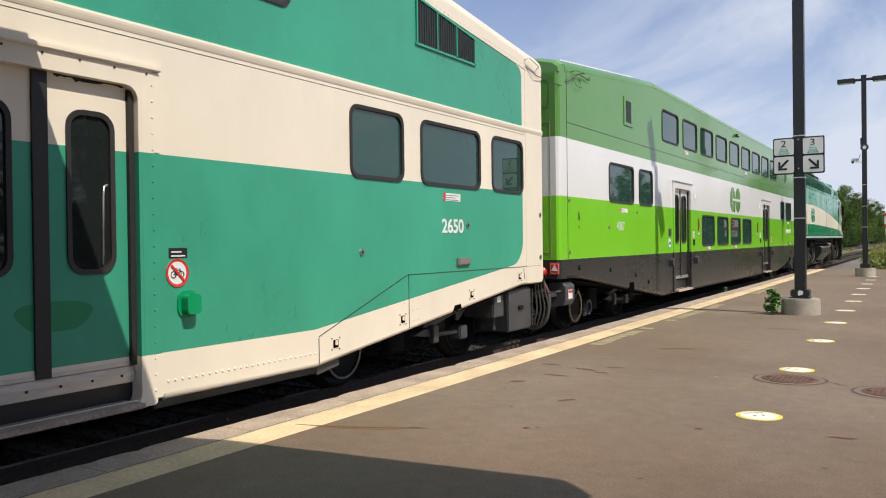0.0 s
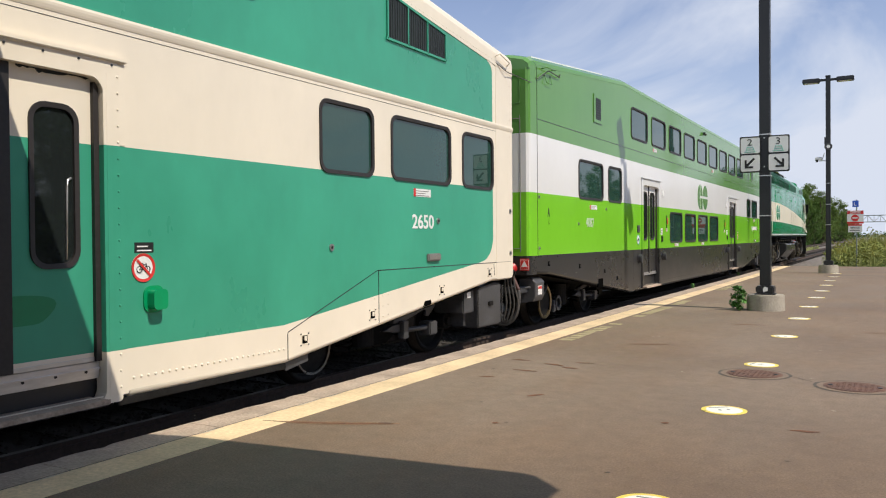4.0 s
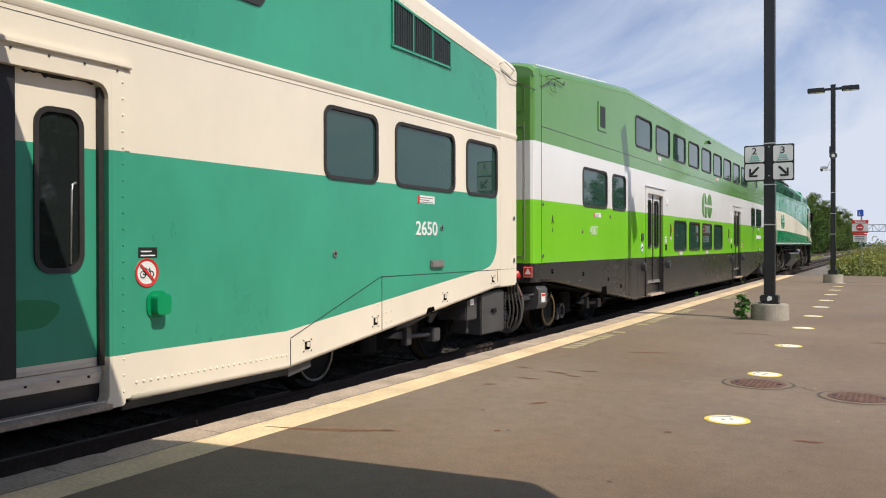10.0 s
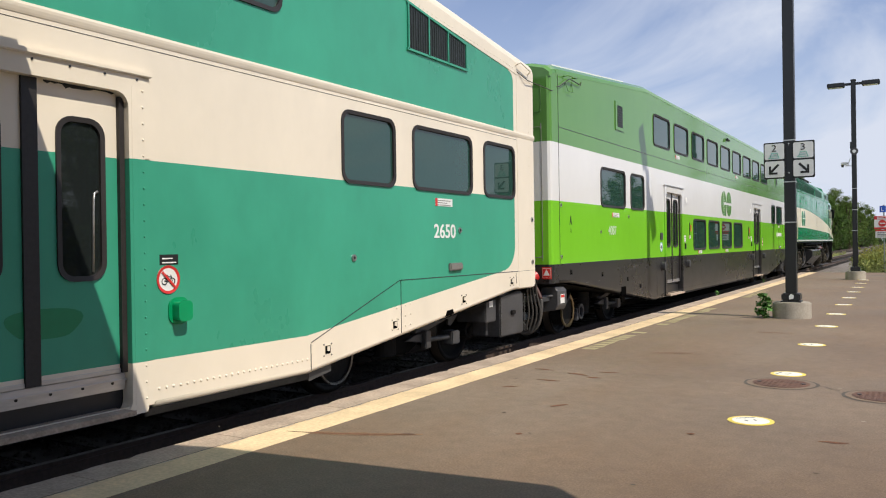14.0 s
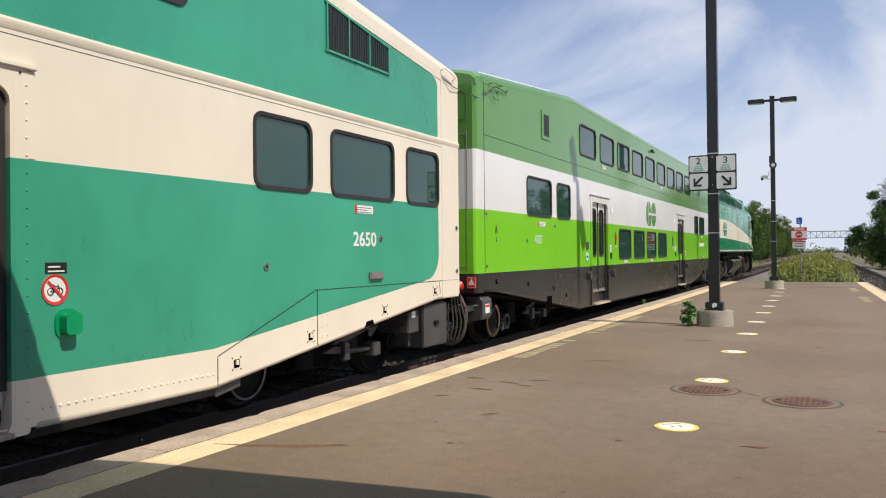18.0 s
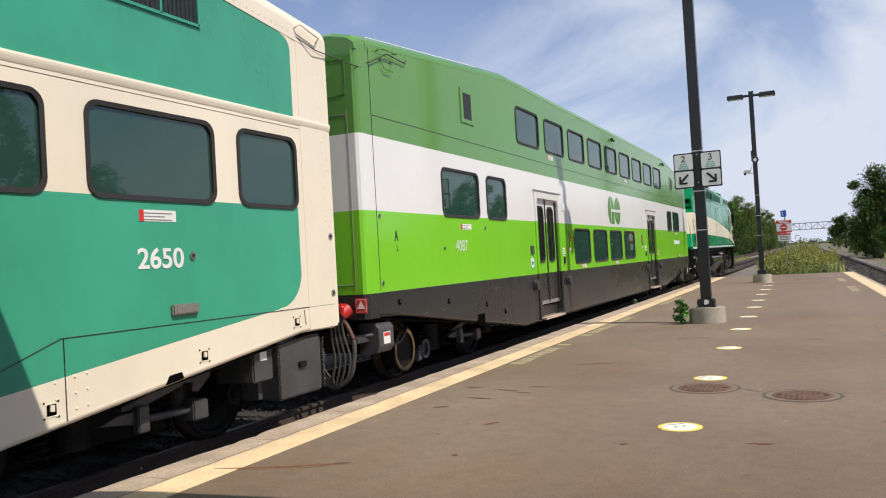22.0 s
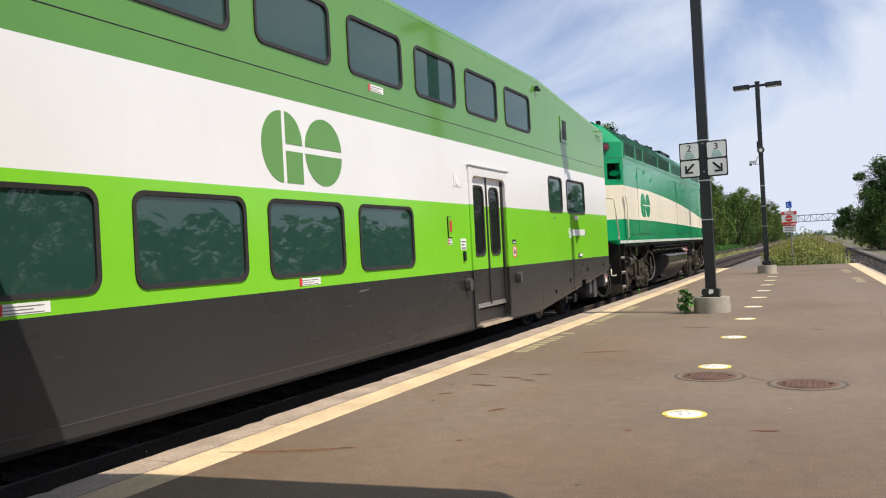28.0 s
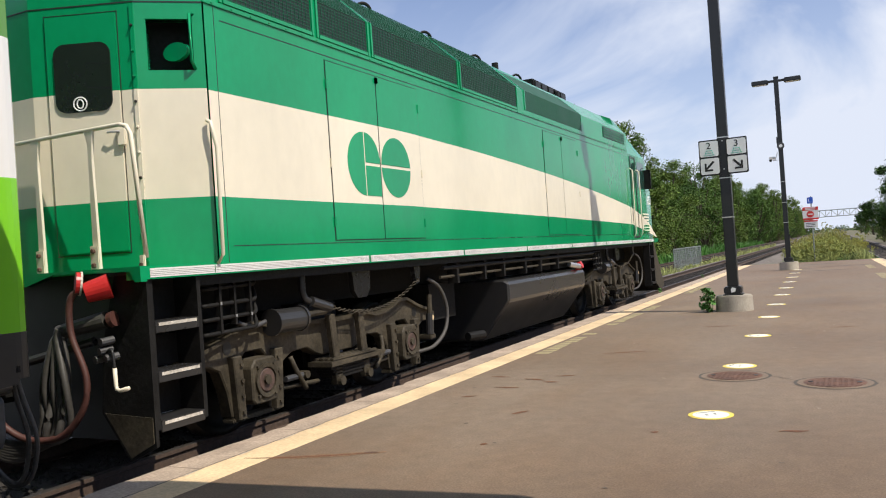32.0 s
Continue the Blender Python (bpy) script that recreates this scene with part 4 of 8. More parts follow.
def coach_shell(car, y0, y1, zend, ztop, rise, paints, roof_paint, under_y0, under_y1, zlow, zlow_end, cove=((1.5, 0.0), (1.485, 0.055), (1.40, 0.12), (1.15, 0.18), (0.6, 0.22), (0.0, 0.23))):
    """Far side, roof, floor and ends of an eight-sided coach; the near side is a sheet of its own."""
    tops = [(y0, zend), (y0 + rise, ztop), (y1 - rise, ztop), (y1, zend)]
    sect = list(cove)
    sect = sect + [(-a, b) for a, b in sect[::-1][1:]]
    bm = B()
    rows = [[bm.verts.new((TRACK + a, y, z + b)) for a, b in sect] for y, z in tops]
    for a, b in zip(rows, rows[1:]):
        for k in range(len(sect) - 1):
            bm.faces.new((a[k], a[k + 1], b[k + 1], b[k]))
    bmesh.ops.recalc_face_normals(bm, faces=bm.faces)
    part("roof", bm, roof_paint, car, smooth=False)
    far = TRACK - 1.5
    bm = prism(B(), [(y0, zlow_end), (under_y0, zlow), (under_y1, zlow), (y1, zlow_end), (y1, zend), (y1 - rise, ztop), (y0 + rise, ztop), (y0, zend)], "x", far, far + 0.05)
    part("far_side", bm, paints, car)
    bm = B()
    lows = [(y0, zlow_end), (under_y0, zlow), (under_y1, zlow), (y1, zlow_end)]
    rows = [[bm.verts.new((TRACK + a, y, z + 0.02)) for a in (-1.48, 1.47)] for y, z in lows]
    for a, b in zip(rows, rows[1:]):
        bm.faces.new((a[0], a[1], b[1], b[0]))
    part("underfloor", bm, IRON, car)
    bm = box(B(), TRACK - 1.40, TRACK + 1.22, y0 + 0.4, y1 - 0.4, 1.0, 1.03)
    box(bm, TRACK - 1.40, TRACK + 1.22, y0 + 0.4, y1 - 0.4, 2.95, 3.0)
    box(bm, TRACK + 0.45, TRACK + 0.5, y0 + 0.4, y1 - 0.4, 1.0, 4.0)
    part("interior", bm, INTERIOR, car, "dim coach interior")


def coach_door(car, y0, y1, zf, ztop, paint_hi, paint_lo, paint_sill, z_a, z_b, x=SIDE, frame_out=0.13, win=(0.11, 0.11, 1.28, 2.36), gap=0.034, seal=0.058):
    """A pair of sliding leaves set back in a proud frame, with a step below."""
    mid = (y0 + y1) / 2
    back = x - 0.055
    bm = ring_frame(B(), rrect(y0 - frame_out, y1 + frame_out, zf - 0.30, ztop + 0.13, 0.03), rrect(y0, y1, zf - 0.295, ztop, 0.1), x - 0.09, x + 0.022)
    for z in (z_a, z_b):
        bmesh.ops.bisect_plane(bm, geom=bm.verts[:] + bm.edges[:] + bm.faces[:], plane_co=(x, 0, z), plane_no=(0, 0, 1))
    for f in bm.faces:
        z = f.calc_center_median().z
        f.material_index = 0 if z > z_a else (1 if z > z_b else 2)
    part("door_frame", bm, [paint_hi, paint_lo, paint_sill], car, "raised frame round a pair of sliding doors")
    # black sheet in place of the shade behind the leaves
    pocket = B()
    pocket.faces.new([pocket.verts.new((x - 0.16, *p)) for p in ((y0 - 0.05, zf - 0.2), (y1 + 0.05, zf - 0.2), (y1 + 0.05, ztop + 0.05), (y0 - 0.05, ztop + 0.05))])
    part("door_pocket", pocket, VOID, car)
    for s, (a, b) in ((0, (y0 + 0.012, mid - gap - 0.001)), (1, (mid + gap + 0.001, y1 - seal - 0.002))):
        wa, wb = a + win[s], b - win[1 - s]
        wz0, wz1 = win[2:]
        hole = hole_of(wa, wb, wz0, wz1, 0.11)

        def pick(y, z):
            return 0 if z > z_a else (1 if z > z_b else 2)
        cuts = [z_a] + ([z_b] if z_b > zf else [])
        bm = sheet([(a, zf), (b, zf), (b, ztop + 0.02), (a, ztop + 0.02)], [hole], cuts, back, pick, 0.03)
        d = part("door_leaf", bm, [paint_hi, paint_lo, paint_sill], car, "sliding door leaf with a tall rounded window")
        outer, inner = rrect(wa, wb, wz0, wz1, 0.12), rrect(wa + 0.035, wb - 0.035, wz0 + 0.035, wz1 - 0.035, 0.09)
        g = part("gasket", ring_frame(B(), outer, inner, back - 0.02, back + 0.014), RUBBER, d)
        bm = B()
        bm.faces.new([bm.verts.new((back - 0.008, *p)) for p in inner])
        for fc in bm.faces:
            if fc.normal.x < 0:
                fc.normal_flip()
        part("pane", bm, DOORGLASS, d)
        part("kick_strip", box(B(), back, back + 0.008, a, b, zf, zf + 0.03), ALU, d, "scuffed aluminium kick strip")
    part("door_seal", box(B(), back - 0.01, back + 0.018, mid - gap, mid + gap, zf, ztop), RUBBER, car)
    part("door_seal", box(B(), back - 0.01, back + 0.03, y1 - seal, y1 - 0.005, zf, ztop - 0.03), RUBBER, car)
    deep = 0.12 if paint_sill is CREAM else 0.04
    part("threshold", box(B(), x - 0.15, x - 0.045, y0 + 0.01, y1 - 0.01, zf - deep, zf - 0.005, 0.006), ALU, car, "scuffed aluminium threshold")
    if deep > 0.1:
        part("threshold_lip", box(B(), x - 0.06, x - 0.03, y0 + 0.01, y1 - 0.01, zf - 0.055, zf - 0.045), ALU, car)
    part("step_riser", box(B(), x - 0.17, x - 0.10, y0 - 0.02, y1 + 0.02, zf - 0.34, zf - 0.07), SKIRT, car)
    up, end = (0.055, y1 - 0.05) if paint_sill is CREAM else (0.045, y1 - 0.22)
    st = part("step", box(B(), x - 0.2, x + 0.11, y0 - 0.10, end, zf - 0.335 + up, zf - 0.305 + up, 0.008), EDGE, car, "dusty step plate below the doors")
    part("step_nosing", box(B(), x + 0.105, x + 0.118, y0 - 0.10, end, zf - 0.355 + 1.3 * up, zf - 0.305 + up), EDGE, st)


def grab_iron(car, pts, material=ALU, r=0.011, name="grab_iron"):
    part(name, tube(B(), pts, r, 6), material, car, smooth=True)


def cables_end(car, y, s, n=5):
    """A looped cable bundle, the coupler and a shade plate at a coach end; s is the way outwards along the train."""
    for k in range(n):
        o = 0.04 * k
        part("hose", tube(B(), bend([(SIDE - 0.03 - o, y + s * 0.05, 0.86 + 0.01 * k), (SIDE - 0.04 - 1.1 * o, y + s * (0.10 - o * 0.3), 0.68), (SIDE - 0.01 - 1.3 * o, y + s * (0.16 - o * 0.5), 0.40), (SIDE - 0.09 - 1.0 * o, y + s * (0.16 - o * 0.5), 0.15 + o * 0.3), (SIDE - 0.24 + o * 0.3, y + s * 0.12, 0.10 + o * 0.5), (SIDE - 0.35 + o * 0.5, y + s * 0.06, 0.26 + o * 0.5), (SIDE - 0.30 + o * 0.4, y - s * 0.02, 0.50), (SIDE - 0.32 + o * 0.4, y - s * 0.08, 0.74)], 6), 0.0155, 8), HOSE, car, "looped grey-black cable", smooth=True)
    part("cable_clamp", box(B(), SIDE - 0.16, SIDE - 0.0, y + s * 0.02, y + s * 0.09, 0.82, 0.90, 0.02), IRON, car)
    part("coupler", box(B(), TRACK - 0.14, TRACK + 0.14, min(y, y + s * 0.5), max(y, y + s * 0.5), 0.5, 0.78, 0.04), IRON, car)
    # dark plate added to stand for the shade under the end
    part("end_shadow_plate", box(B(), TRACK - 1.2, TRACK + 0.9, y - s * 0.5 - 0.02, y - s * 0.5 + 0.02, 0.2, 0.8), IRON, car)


# the older coach: teal and cream
def build_old_coach():
    y1, y0 = 10.565, -14.5
    car = thing("railway_coach", (TRACK, (y0 + y1) / 2, RAIL), "older double-deck railway coach in faded teal and cream with rivets", "railway coach", "train cars")
    ztop, zend, rise = 4.35, 3.80, 4.7
    wins = [(6.11, 7.03), (7.36, 8.72), (9.02, 9.93)]
    upper = [(5.3 - 1.63 * k - 1.25, 5.3 - 1.63 * k) for k in range(9)]
    lowerw = [(0.9 - 1.63 * k - 1.25, 0.9 - 1.63 * k) for k in range(4)]
    holes = [hole_of(a, b, 2.015, 2.735) for a, b in wins] + [hole_of(a, b, 3.43, 4.07) for a, b in upper] + [hole_of(a, b, 1.22, 1.95) for a, b in lowerw]
    d0, d1 = 2.30, 3.69
    doors = [(d0, d1), (-7.6, -6.32)]
    for a, b in doors:
        holes.append(rrect(a - 0.04, b + 0.04, 0.28, 2.54, 0.1))
    outline = [(y0, 0.826), (y0 + 0.65, 0.826), (y0 + 4.95, 0.297), (5.58, 0.297), (9.9, 0.826), (y1, 0.826), (y1, zend), (y1 - rise, ztop), (y0 + rise, ztop), (y0, zend)]
    slope = ((SIDE, 5.57, 0.60), Vector((0, -0.113, 1)).normalized())

    def pick(y, z):
        if y > 9.92 or y < y0 + 0.62:
            return 1
        if z > 2.945:
            return 0
        if z > 2.04:
            return 1
        low = 0.60 + max(0.0, y - 5.57) * 0.113
        return 0 if z > low else 1
    cuts = [2.945, 2.04, 0.60, slope, ((SIDE, 9.92, 0), (0, 1, 0)), ((SIDE, 5.57, 0), (0, 1, 0)), ((SIDE, y0 + 0.62, 0), (0, 1, 0))]
    part("side_wall", sheet(outline, holes, cuts, SIDE, pick), [TEAL, CREAM], car, "riveted side wall in teal and cream bands")
    coach_shell(car, y0, y1, zend, ztop, rise, CREAM, CREAM, y0 + 4.95, 5.58, 0.26, 0.79, cove=((1.507, 0.0), (1.505, 0.05), (1.485, 0.11), (1.44, 0.165), (1.36, 0.21), (1.15, 0.26), (0.6, 0.30), (0.0, 0.31)))
    # roof cornice in cream, a little proud
    for a, b in (((y1, zend), (y1 - rise, ztop)), ((y1 - rise, ztop), (y0 + rise, ztop)), ((y0 + rise, ztop), (y0, zend))):
        bm = prism(B(), [(a[0], a[1] + 0.03), (a[0], a[1] - 0.12), (b[0], b[1] - 0.12), (b[0], b[1] + 0.03)], "x", SIDE - 0.02, SIDE + 0.007)
        part("cornice", bm, CREAM, car)
    part("drip_rail", prism(B(), [(SIDE - 0.01, 2.868), (SIDE + 0.004, 2.875), (SIDE + 0.010, 2.89), (SIDE + 0.016, 2.912), (SIDE + 0.018, 2.93), (SIDE + 0.014, 2.948), (SIDE - 0.01, 2.956)], "y", y0, y1), CREAM, car, "rounded cream drip rail along the side")
    part("drip_groove", box(B(), SIDE - 0.01, SIDE + 0.002, y0, y1 - 0.06, 2.838, 2.842), SKIRT, car)
    part("corner_post", prism(B(), [(SIDE + 0.004, 10.02), (SIDE + 0.004, y1 - 0.04), (SIDE - 0.05, y1), (SIDE - 0.3, y1), (SIDE - 0.3, 10.02)], "z", 0.80, zend + 0.02), CREAM, car, "cream corner post with rivets")
    zc = zend + (y1 - 9.92) * (ztop - zend) / rise - 0.12
    arc = [(9.77 + 0.15 * math.sin(radians(9 * k)), zc - 0.15 + 0.15 * math.cos(radians(9 * k))) for k in range(11)]
    part("corner_fill", prism(B(), arc + [(9.925, zc + 0.02), (9.77, zc + 0.02)], "x", SIDE - 0.01, SIDE + 0.0025), CREAM, car)
    for a, b in (((9.9, zc - 0.01), (5.9, zc + 0.415)),):
        rivets(car, [(a[0] + (b[0] - a[0]) * k / 44, a[1] + (b[1] - a[1]) * k / 44 + 0.07) for k in range(45)], CREAM, r=0.007, x=SIDE + 0.007)
    rivets(car, [(10.40 + 0.07 * (k % 2), 0.95 + 0.06 * k) for k in range(48)], CREAM)
    part("end_wall", prism(B(), [(TRACK - 1.5, 0.8), (TRACK + 1.45, 0.8), (TRACK + 1.45, zend), (TRACK + 0.6, zend + 0.2), (TRACK - 0.6, zend + 0.2), (TRACK - 1.5, zend)], "y", y1 - 0.05, y1 - 0.004), CREAM, car)
    part("end_wall", prism(B(), [(TRACK - 1.5, 0.8), (TRACK + 1.45, 0.8), (TRACK + 1.45, zend), (TRACK + 0.6, zend + 0.2), (TRACK - 0.6, zend + 0.2), (TRACK - 1.5, zend)], "y", y0 + 0.004, y0 + 0.05), CREAM, car)
    for a, b in wins:
        window(car, a, b, 2.015, 2.735)
    for a, b in upper:
        window(car, a, b, 3.43, 4.07)
    for a, b in lowerw:
        window(car, a, b, 1.22, 1.95)
    for a, b in doors:
        coach_door(car, a, b, 0.54, 2.50, CREAM, TEAL, CREAM, 2.04, 0.60, win=(0.10, 0.13, 1.19, 2.29), gap=0.052, seal=0.046)
        hd = part("door_header", box(B(), SIDE + 0.004, SIDE + 0.045, a - 0.19, b + 0.19, 2.625, 2.665, 0.008), CREAM, car, "cream rain strip over the doors")
        for k in range(7):
            part("screw", cyl(B(), (SIDE + 0.02, a - 0.1 + 0.26 * k, 2.60), (SIDE + 0.027, a - 0.1 + 0.26 * k, 2.60), 0.009, 6), SKIRT, hd)
        back = SIDE - 0.055
        rnd = random.Random(8)
        soot = [(a + 0.80 + 0.0265 * k, 2.492 - 0.014 * rnd.random() ** 2 - (0.012 if 6 <= k <= 12 else 0)) for k in range(21)]
        part("soot_edge", prism(B(), soot + [(b - 0.05, 2.50), (a + 0.80, 2.50)], "x", back + 0.001, back + 0.004), INK, car, "ragged black soot under the door header")
        yw = b - 0.235
        part("inner_handrail", tube(B(), [(back - 0.004, yw + 0.035, 1.80), (back - 0.004, yw + 0.012, 1.785), (back - 0.004, yw, 1.74), (back - 0.004, yw - 0.01, 1.25)], 0.009, 7), ALU, car, "bright handrail behind the door glass", smooth=True)
        part("touched_up_patch", prism(B(), [(b - 0.60 + 0.26 * math.cos(t) * (1 + 0.12 * math.sin(3 * t)), 0.93 + 0.115 * math.sin(t) * (1 + 0.15 * math.cos(2 * t))) for t in [2 * math.pi * k / 26 for k in range(26)]], "x", back + 0.0005, back + 0.002), REPAINT, car, "darker green touched-up patch on the door")
        for k in range(6):
            part("screw", cyl(B(), (SIDE - 0.046, a + 0.12 + 0.23 * k, 0.475), (SIDE - 0.040, a + 0.12 + 0.23 * k, 0.475), 0.011, 6), INK, car)
    # riveted frame column beside the doors
    part("door_post", box(B(), SIDE - 0.01, SIDE + 0.02, d1 + 0.02, d1 + 0.185, 2.04, 2.62, 0.006), CREAM, car)
    part("door_post", box(B(), SIDE - 0.01, SIDE + 0.02, d1 + 0.02, d1 + 0.185, 0.60, 2.04, 0.006), TEAL, car)
    part("door_post", box(B(), SIDE - 0.01, SIDE + 0.02, d1 + 0.02, d1 + 0.185, 0.28, 0.60, 0.006), CREAM, car)
    col = [(d1 + 0.115, 0.34 + 0.115 * k) for k in range(20)]
    rivets(car, [p for p in col if 0.6 < p[1] < 2.04], TEAL, x=SIDE + 0.02, r=0.01)
    rivets(car, [p for p in col if not 0.6 < p[1] < 2.04], CREAM, x=SIDE + 0.02, r=0.01)
    rivets(car, [(3.93 + 0.0655 * k, 0.385) for k in range(26)], CREAM, r=0.013)
    part("skirt_rail", box(B(), SIDE - 0.06, SIDE - 0.005, 3.8, 5.6, 0.20, 0.255, 0.005), IRON, car)
    # panel seam over the bogie
    for p, q in (((5.62, 0.53), (7.08, 1.035)), ((7.08, 1.035), (10.5, 1.03)), ((7.10, 1.03), (7.10, 0.47)), ((5.62, 0.52), (5.62, 0.28)), ((9.93, 1.01), (9.95, 0.86))):
        part("panel_seam", tube(B(), [(SIDE + 0.001, *p), (SIDE + 0.001, *q)], 0.0045, 5), SKIRT, car)
    part("skirt_roll", tube(B(), [(SIDE - 0.046, 3.9, 0.295), (SIDE - 0.046, 5.58, 0.295), (SIDE - 0.046, 9.9, 0.825), (SIDE - 0.046, 10.5, 0.825)], 0.047, 20), CREAM, car, "rolled lower edge of the skirt", smooth=True)
    arc = [(9.55 + 0.37 * math.sin(radians(9 * k)), 1.055 + 0.35 * (1 - math.cos(radians(9 * k)))) for k in range(11)]
    part("corner_fill", prism(B(), arc + [(9.925, 1.03), (9.5, 1.03)], "x", SIDE - 0.01, SIDE + 0.0025), CREAM, car)
    for y, z in ((5.86, 0.44), (6.98, 0.57), (8.47, 0.74), (9.80, 0.90)):
        latch(car, y, z, material=CREAM)
    for yy in (7.02, 7.18, 7.28):
        rivets(car, [(yy, 0.52 + 0.11 * k + (yy - 7) * 0.12) for k in range(3)], CREAM)
    # grille over the end windows
    va, vb, vz = 7.30, 8.60, 3.55

    def vent_top(y):
        return 4.045 - (y - va) * 0.155
    g = part("vent", prism(B(), [(va, vz), (vb, vz), (vb, vent_top(vb)), (va, vent_top(va))], "x", SIDE - 0.02, SIDE + 0.006), GRILLE, car, "black mesh ventilation grille in a teal frame")
    for k in range(26):
        y = va + 0.02 + 0.049 * k
        part("vent_blade", box(B(), SIDE + 0.006, SIDE + 0.012, y, y + 0.008, vz + 0.01, vent_top(y) - 0.01), SKIRT, g)
    for a in (va, 7.72, 8.15, vb - 0.015):
        part("vent_bar", box(B(), SIDE, SIDE + 0.02, a, a + 0.02, vz - 0.01, vent_top(a) + 0.005), TEAL, g)
    part("vent_bar", box(B(), SIDE, SIDE + 0.02, va - 0.02, vb + 0.02, vz - 0.02, vz + 0.005), TEAL, g)
    part("vent_bar", prism(B(), [(va - 0.02, vent_top(va)), (vb + 0.02, vent_top(vb)), (vb + 0.02, vent_top(vb) + 0.025), (va - 0.02, vent_top(va) + 0.025)], "x", SIDE, SIDE + 0.0205), TEAL, g)
    # marks
    text("2650", 0.222, PLATE, "fleet_number", car, (SIDE + 0.003, 7.79, 1.49), SIDE_ON, 1.12, "white fleet number", bold=0.004)
    bars(car, "notice", 7.83, 8.22, 1.855, 1.945, ink=MARKER, lines=3, accent=REDSIGN)
    p = part("marker_box", box(B(), SIDE - 0.01, SIDE + 0.035, 8.11, 8.41, 1.10, 1.19, 0.012), MARKER, car, "small grey marker lamp box")
    part("marker_lens", box(B(), SIDE + 0.03, SIDE + 0.038, 8.15, 8.37, 1.12, 1.17), MARKER, p)
    for y, z in ((6.28, 1.29), (8.39, 1.58), (10.47, 1.75), (10.47, 1.15)):
        p = part("lock", round_plate(B(), SIDE, y, z, 0.035, 14, 0.012), STEEL, car, "round key lock")
        part("keyhole", round_plate(B(), SIDE + 0.012, y, z, 0.015, 10, 0.003), INK, p)
    bars(car, "notice", 3.95, 4.12, 1.285, 1.36, INK, PLATE, 2, label="black notice with a white word")
    bike_sign(car, 4.025, 1.175, 0.105)
    part("speaker_housing", prism(B(), rrect(4.05, 4.18, 0.865, 1.015, 0.035), "x", SIDE + 0.01, SIDE + 0.085), LOCO, car, "bright green plastic housing")
    part("speaker_base", prism(B(), rrect(4.02, 4.21, 0.84, 1.04, 0.07), "x", SIDE, SIDE + 0.012), LOCO, car)
    grab_iron(car, [(SIDE + 0.0, 10.0, 3.86), (SIDE + 0.07, 10.02, 3.90), (SIDE + 0.07, 10.35, 3.83), (SIDE + 0.0, 10.4, 3.80)], CREAM, 0.009)
    grab_iron(car, [(SIDE - 0.02, 9.9, 3.83), (SIDE + 0.05, 10.3, 3.70), (SIDE + 0.0, 11.2, 3.72), (SIDE - 0.02, 11.6, 3.75)], HOSE, 0.006, "jumper_cable")
    coach_truck(car, 8.0, disc_metal=DISCSTEEL, back=0.22, band=0.022)
    part("skirt_bracket", prism(B(), [(5.62, 0.26), (5.66, 0.17), (5.98, 0.22), (5.98, 0.31)], "x", SIDE - 0.35, SIDE - 0.06), BOXGREY, car, "grey steel bracket under the skirt")
    coach_truck(car, y0 + 2.6)
    # boxes under the end
    b = part("battery_box", box(B(), SIDE - 0.6, SIDE - 0.06, 9.56, 10.28, 0.16, 0.74, 0.02), BOXGREY, car, "grey equipment box under the coach end")
    part("box_handle", box(B(), SIDE - 0.06, SIDE - 0.03, 9.86, 9.98, 0.44, 0.50, 0.008), IRON, b)
    for yy in (9.55, 10.29):
        part("cable_coil", tube(B(), [(SIDE - 0.05 + 0.012 * math.cos(1.7 * k), yy + 0.014 * math.sin(1.7 * k + 0.4 * math.sin(k)), 0.18 + 0.0115 * k) for k in range(46)], 0.007, 5), HOSE, b)
    eb = part("equipment_box", box(B(), SIDE - 0.55, SIDE - 0.10, 9.22, 9.52, 0.38, 0.74, 0.015), BOXGREY, car, "small grey box under the coach end")
    part("box_label", box(B(), SIDE - 0.10, SIDE - 0.097, 9.32, 9.42, 0.58, 0.66), PLATE, eb)
    part("box_hanger", box(B(), SIDE - 0.40, SIDE - 0.20, 9.40, 9.46, 0.20, 0.38), BOXGREY, car)
    # notch drawn as a black plate, its shade put into the colour
    part("skirt_notch", prism(B(), [(8.02, 0.565), (8.06, 0.635), (8.20, 0.645), (8.22, 0.59)], "x", SIDE - 0.02, SIDE + 0.003), VOID, car)
    part("air_tank", cyl(B(), (TRACK + 0.9, 0.5, 0.12), (TRACK + 0.9, 2.2, 0.12), 0.2, 18), IRON, car)
    part("centre_sill", box(B(), TRACK - 0.5, TRACK + 0.5, y0 + 1, y1 - 0.3, 0.32, 0.6), IRON, car)
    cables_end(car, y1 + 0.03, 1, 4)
    return car


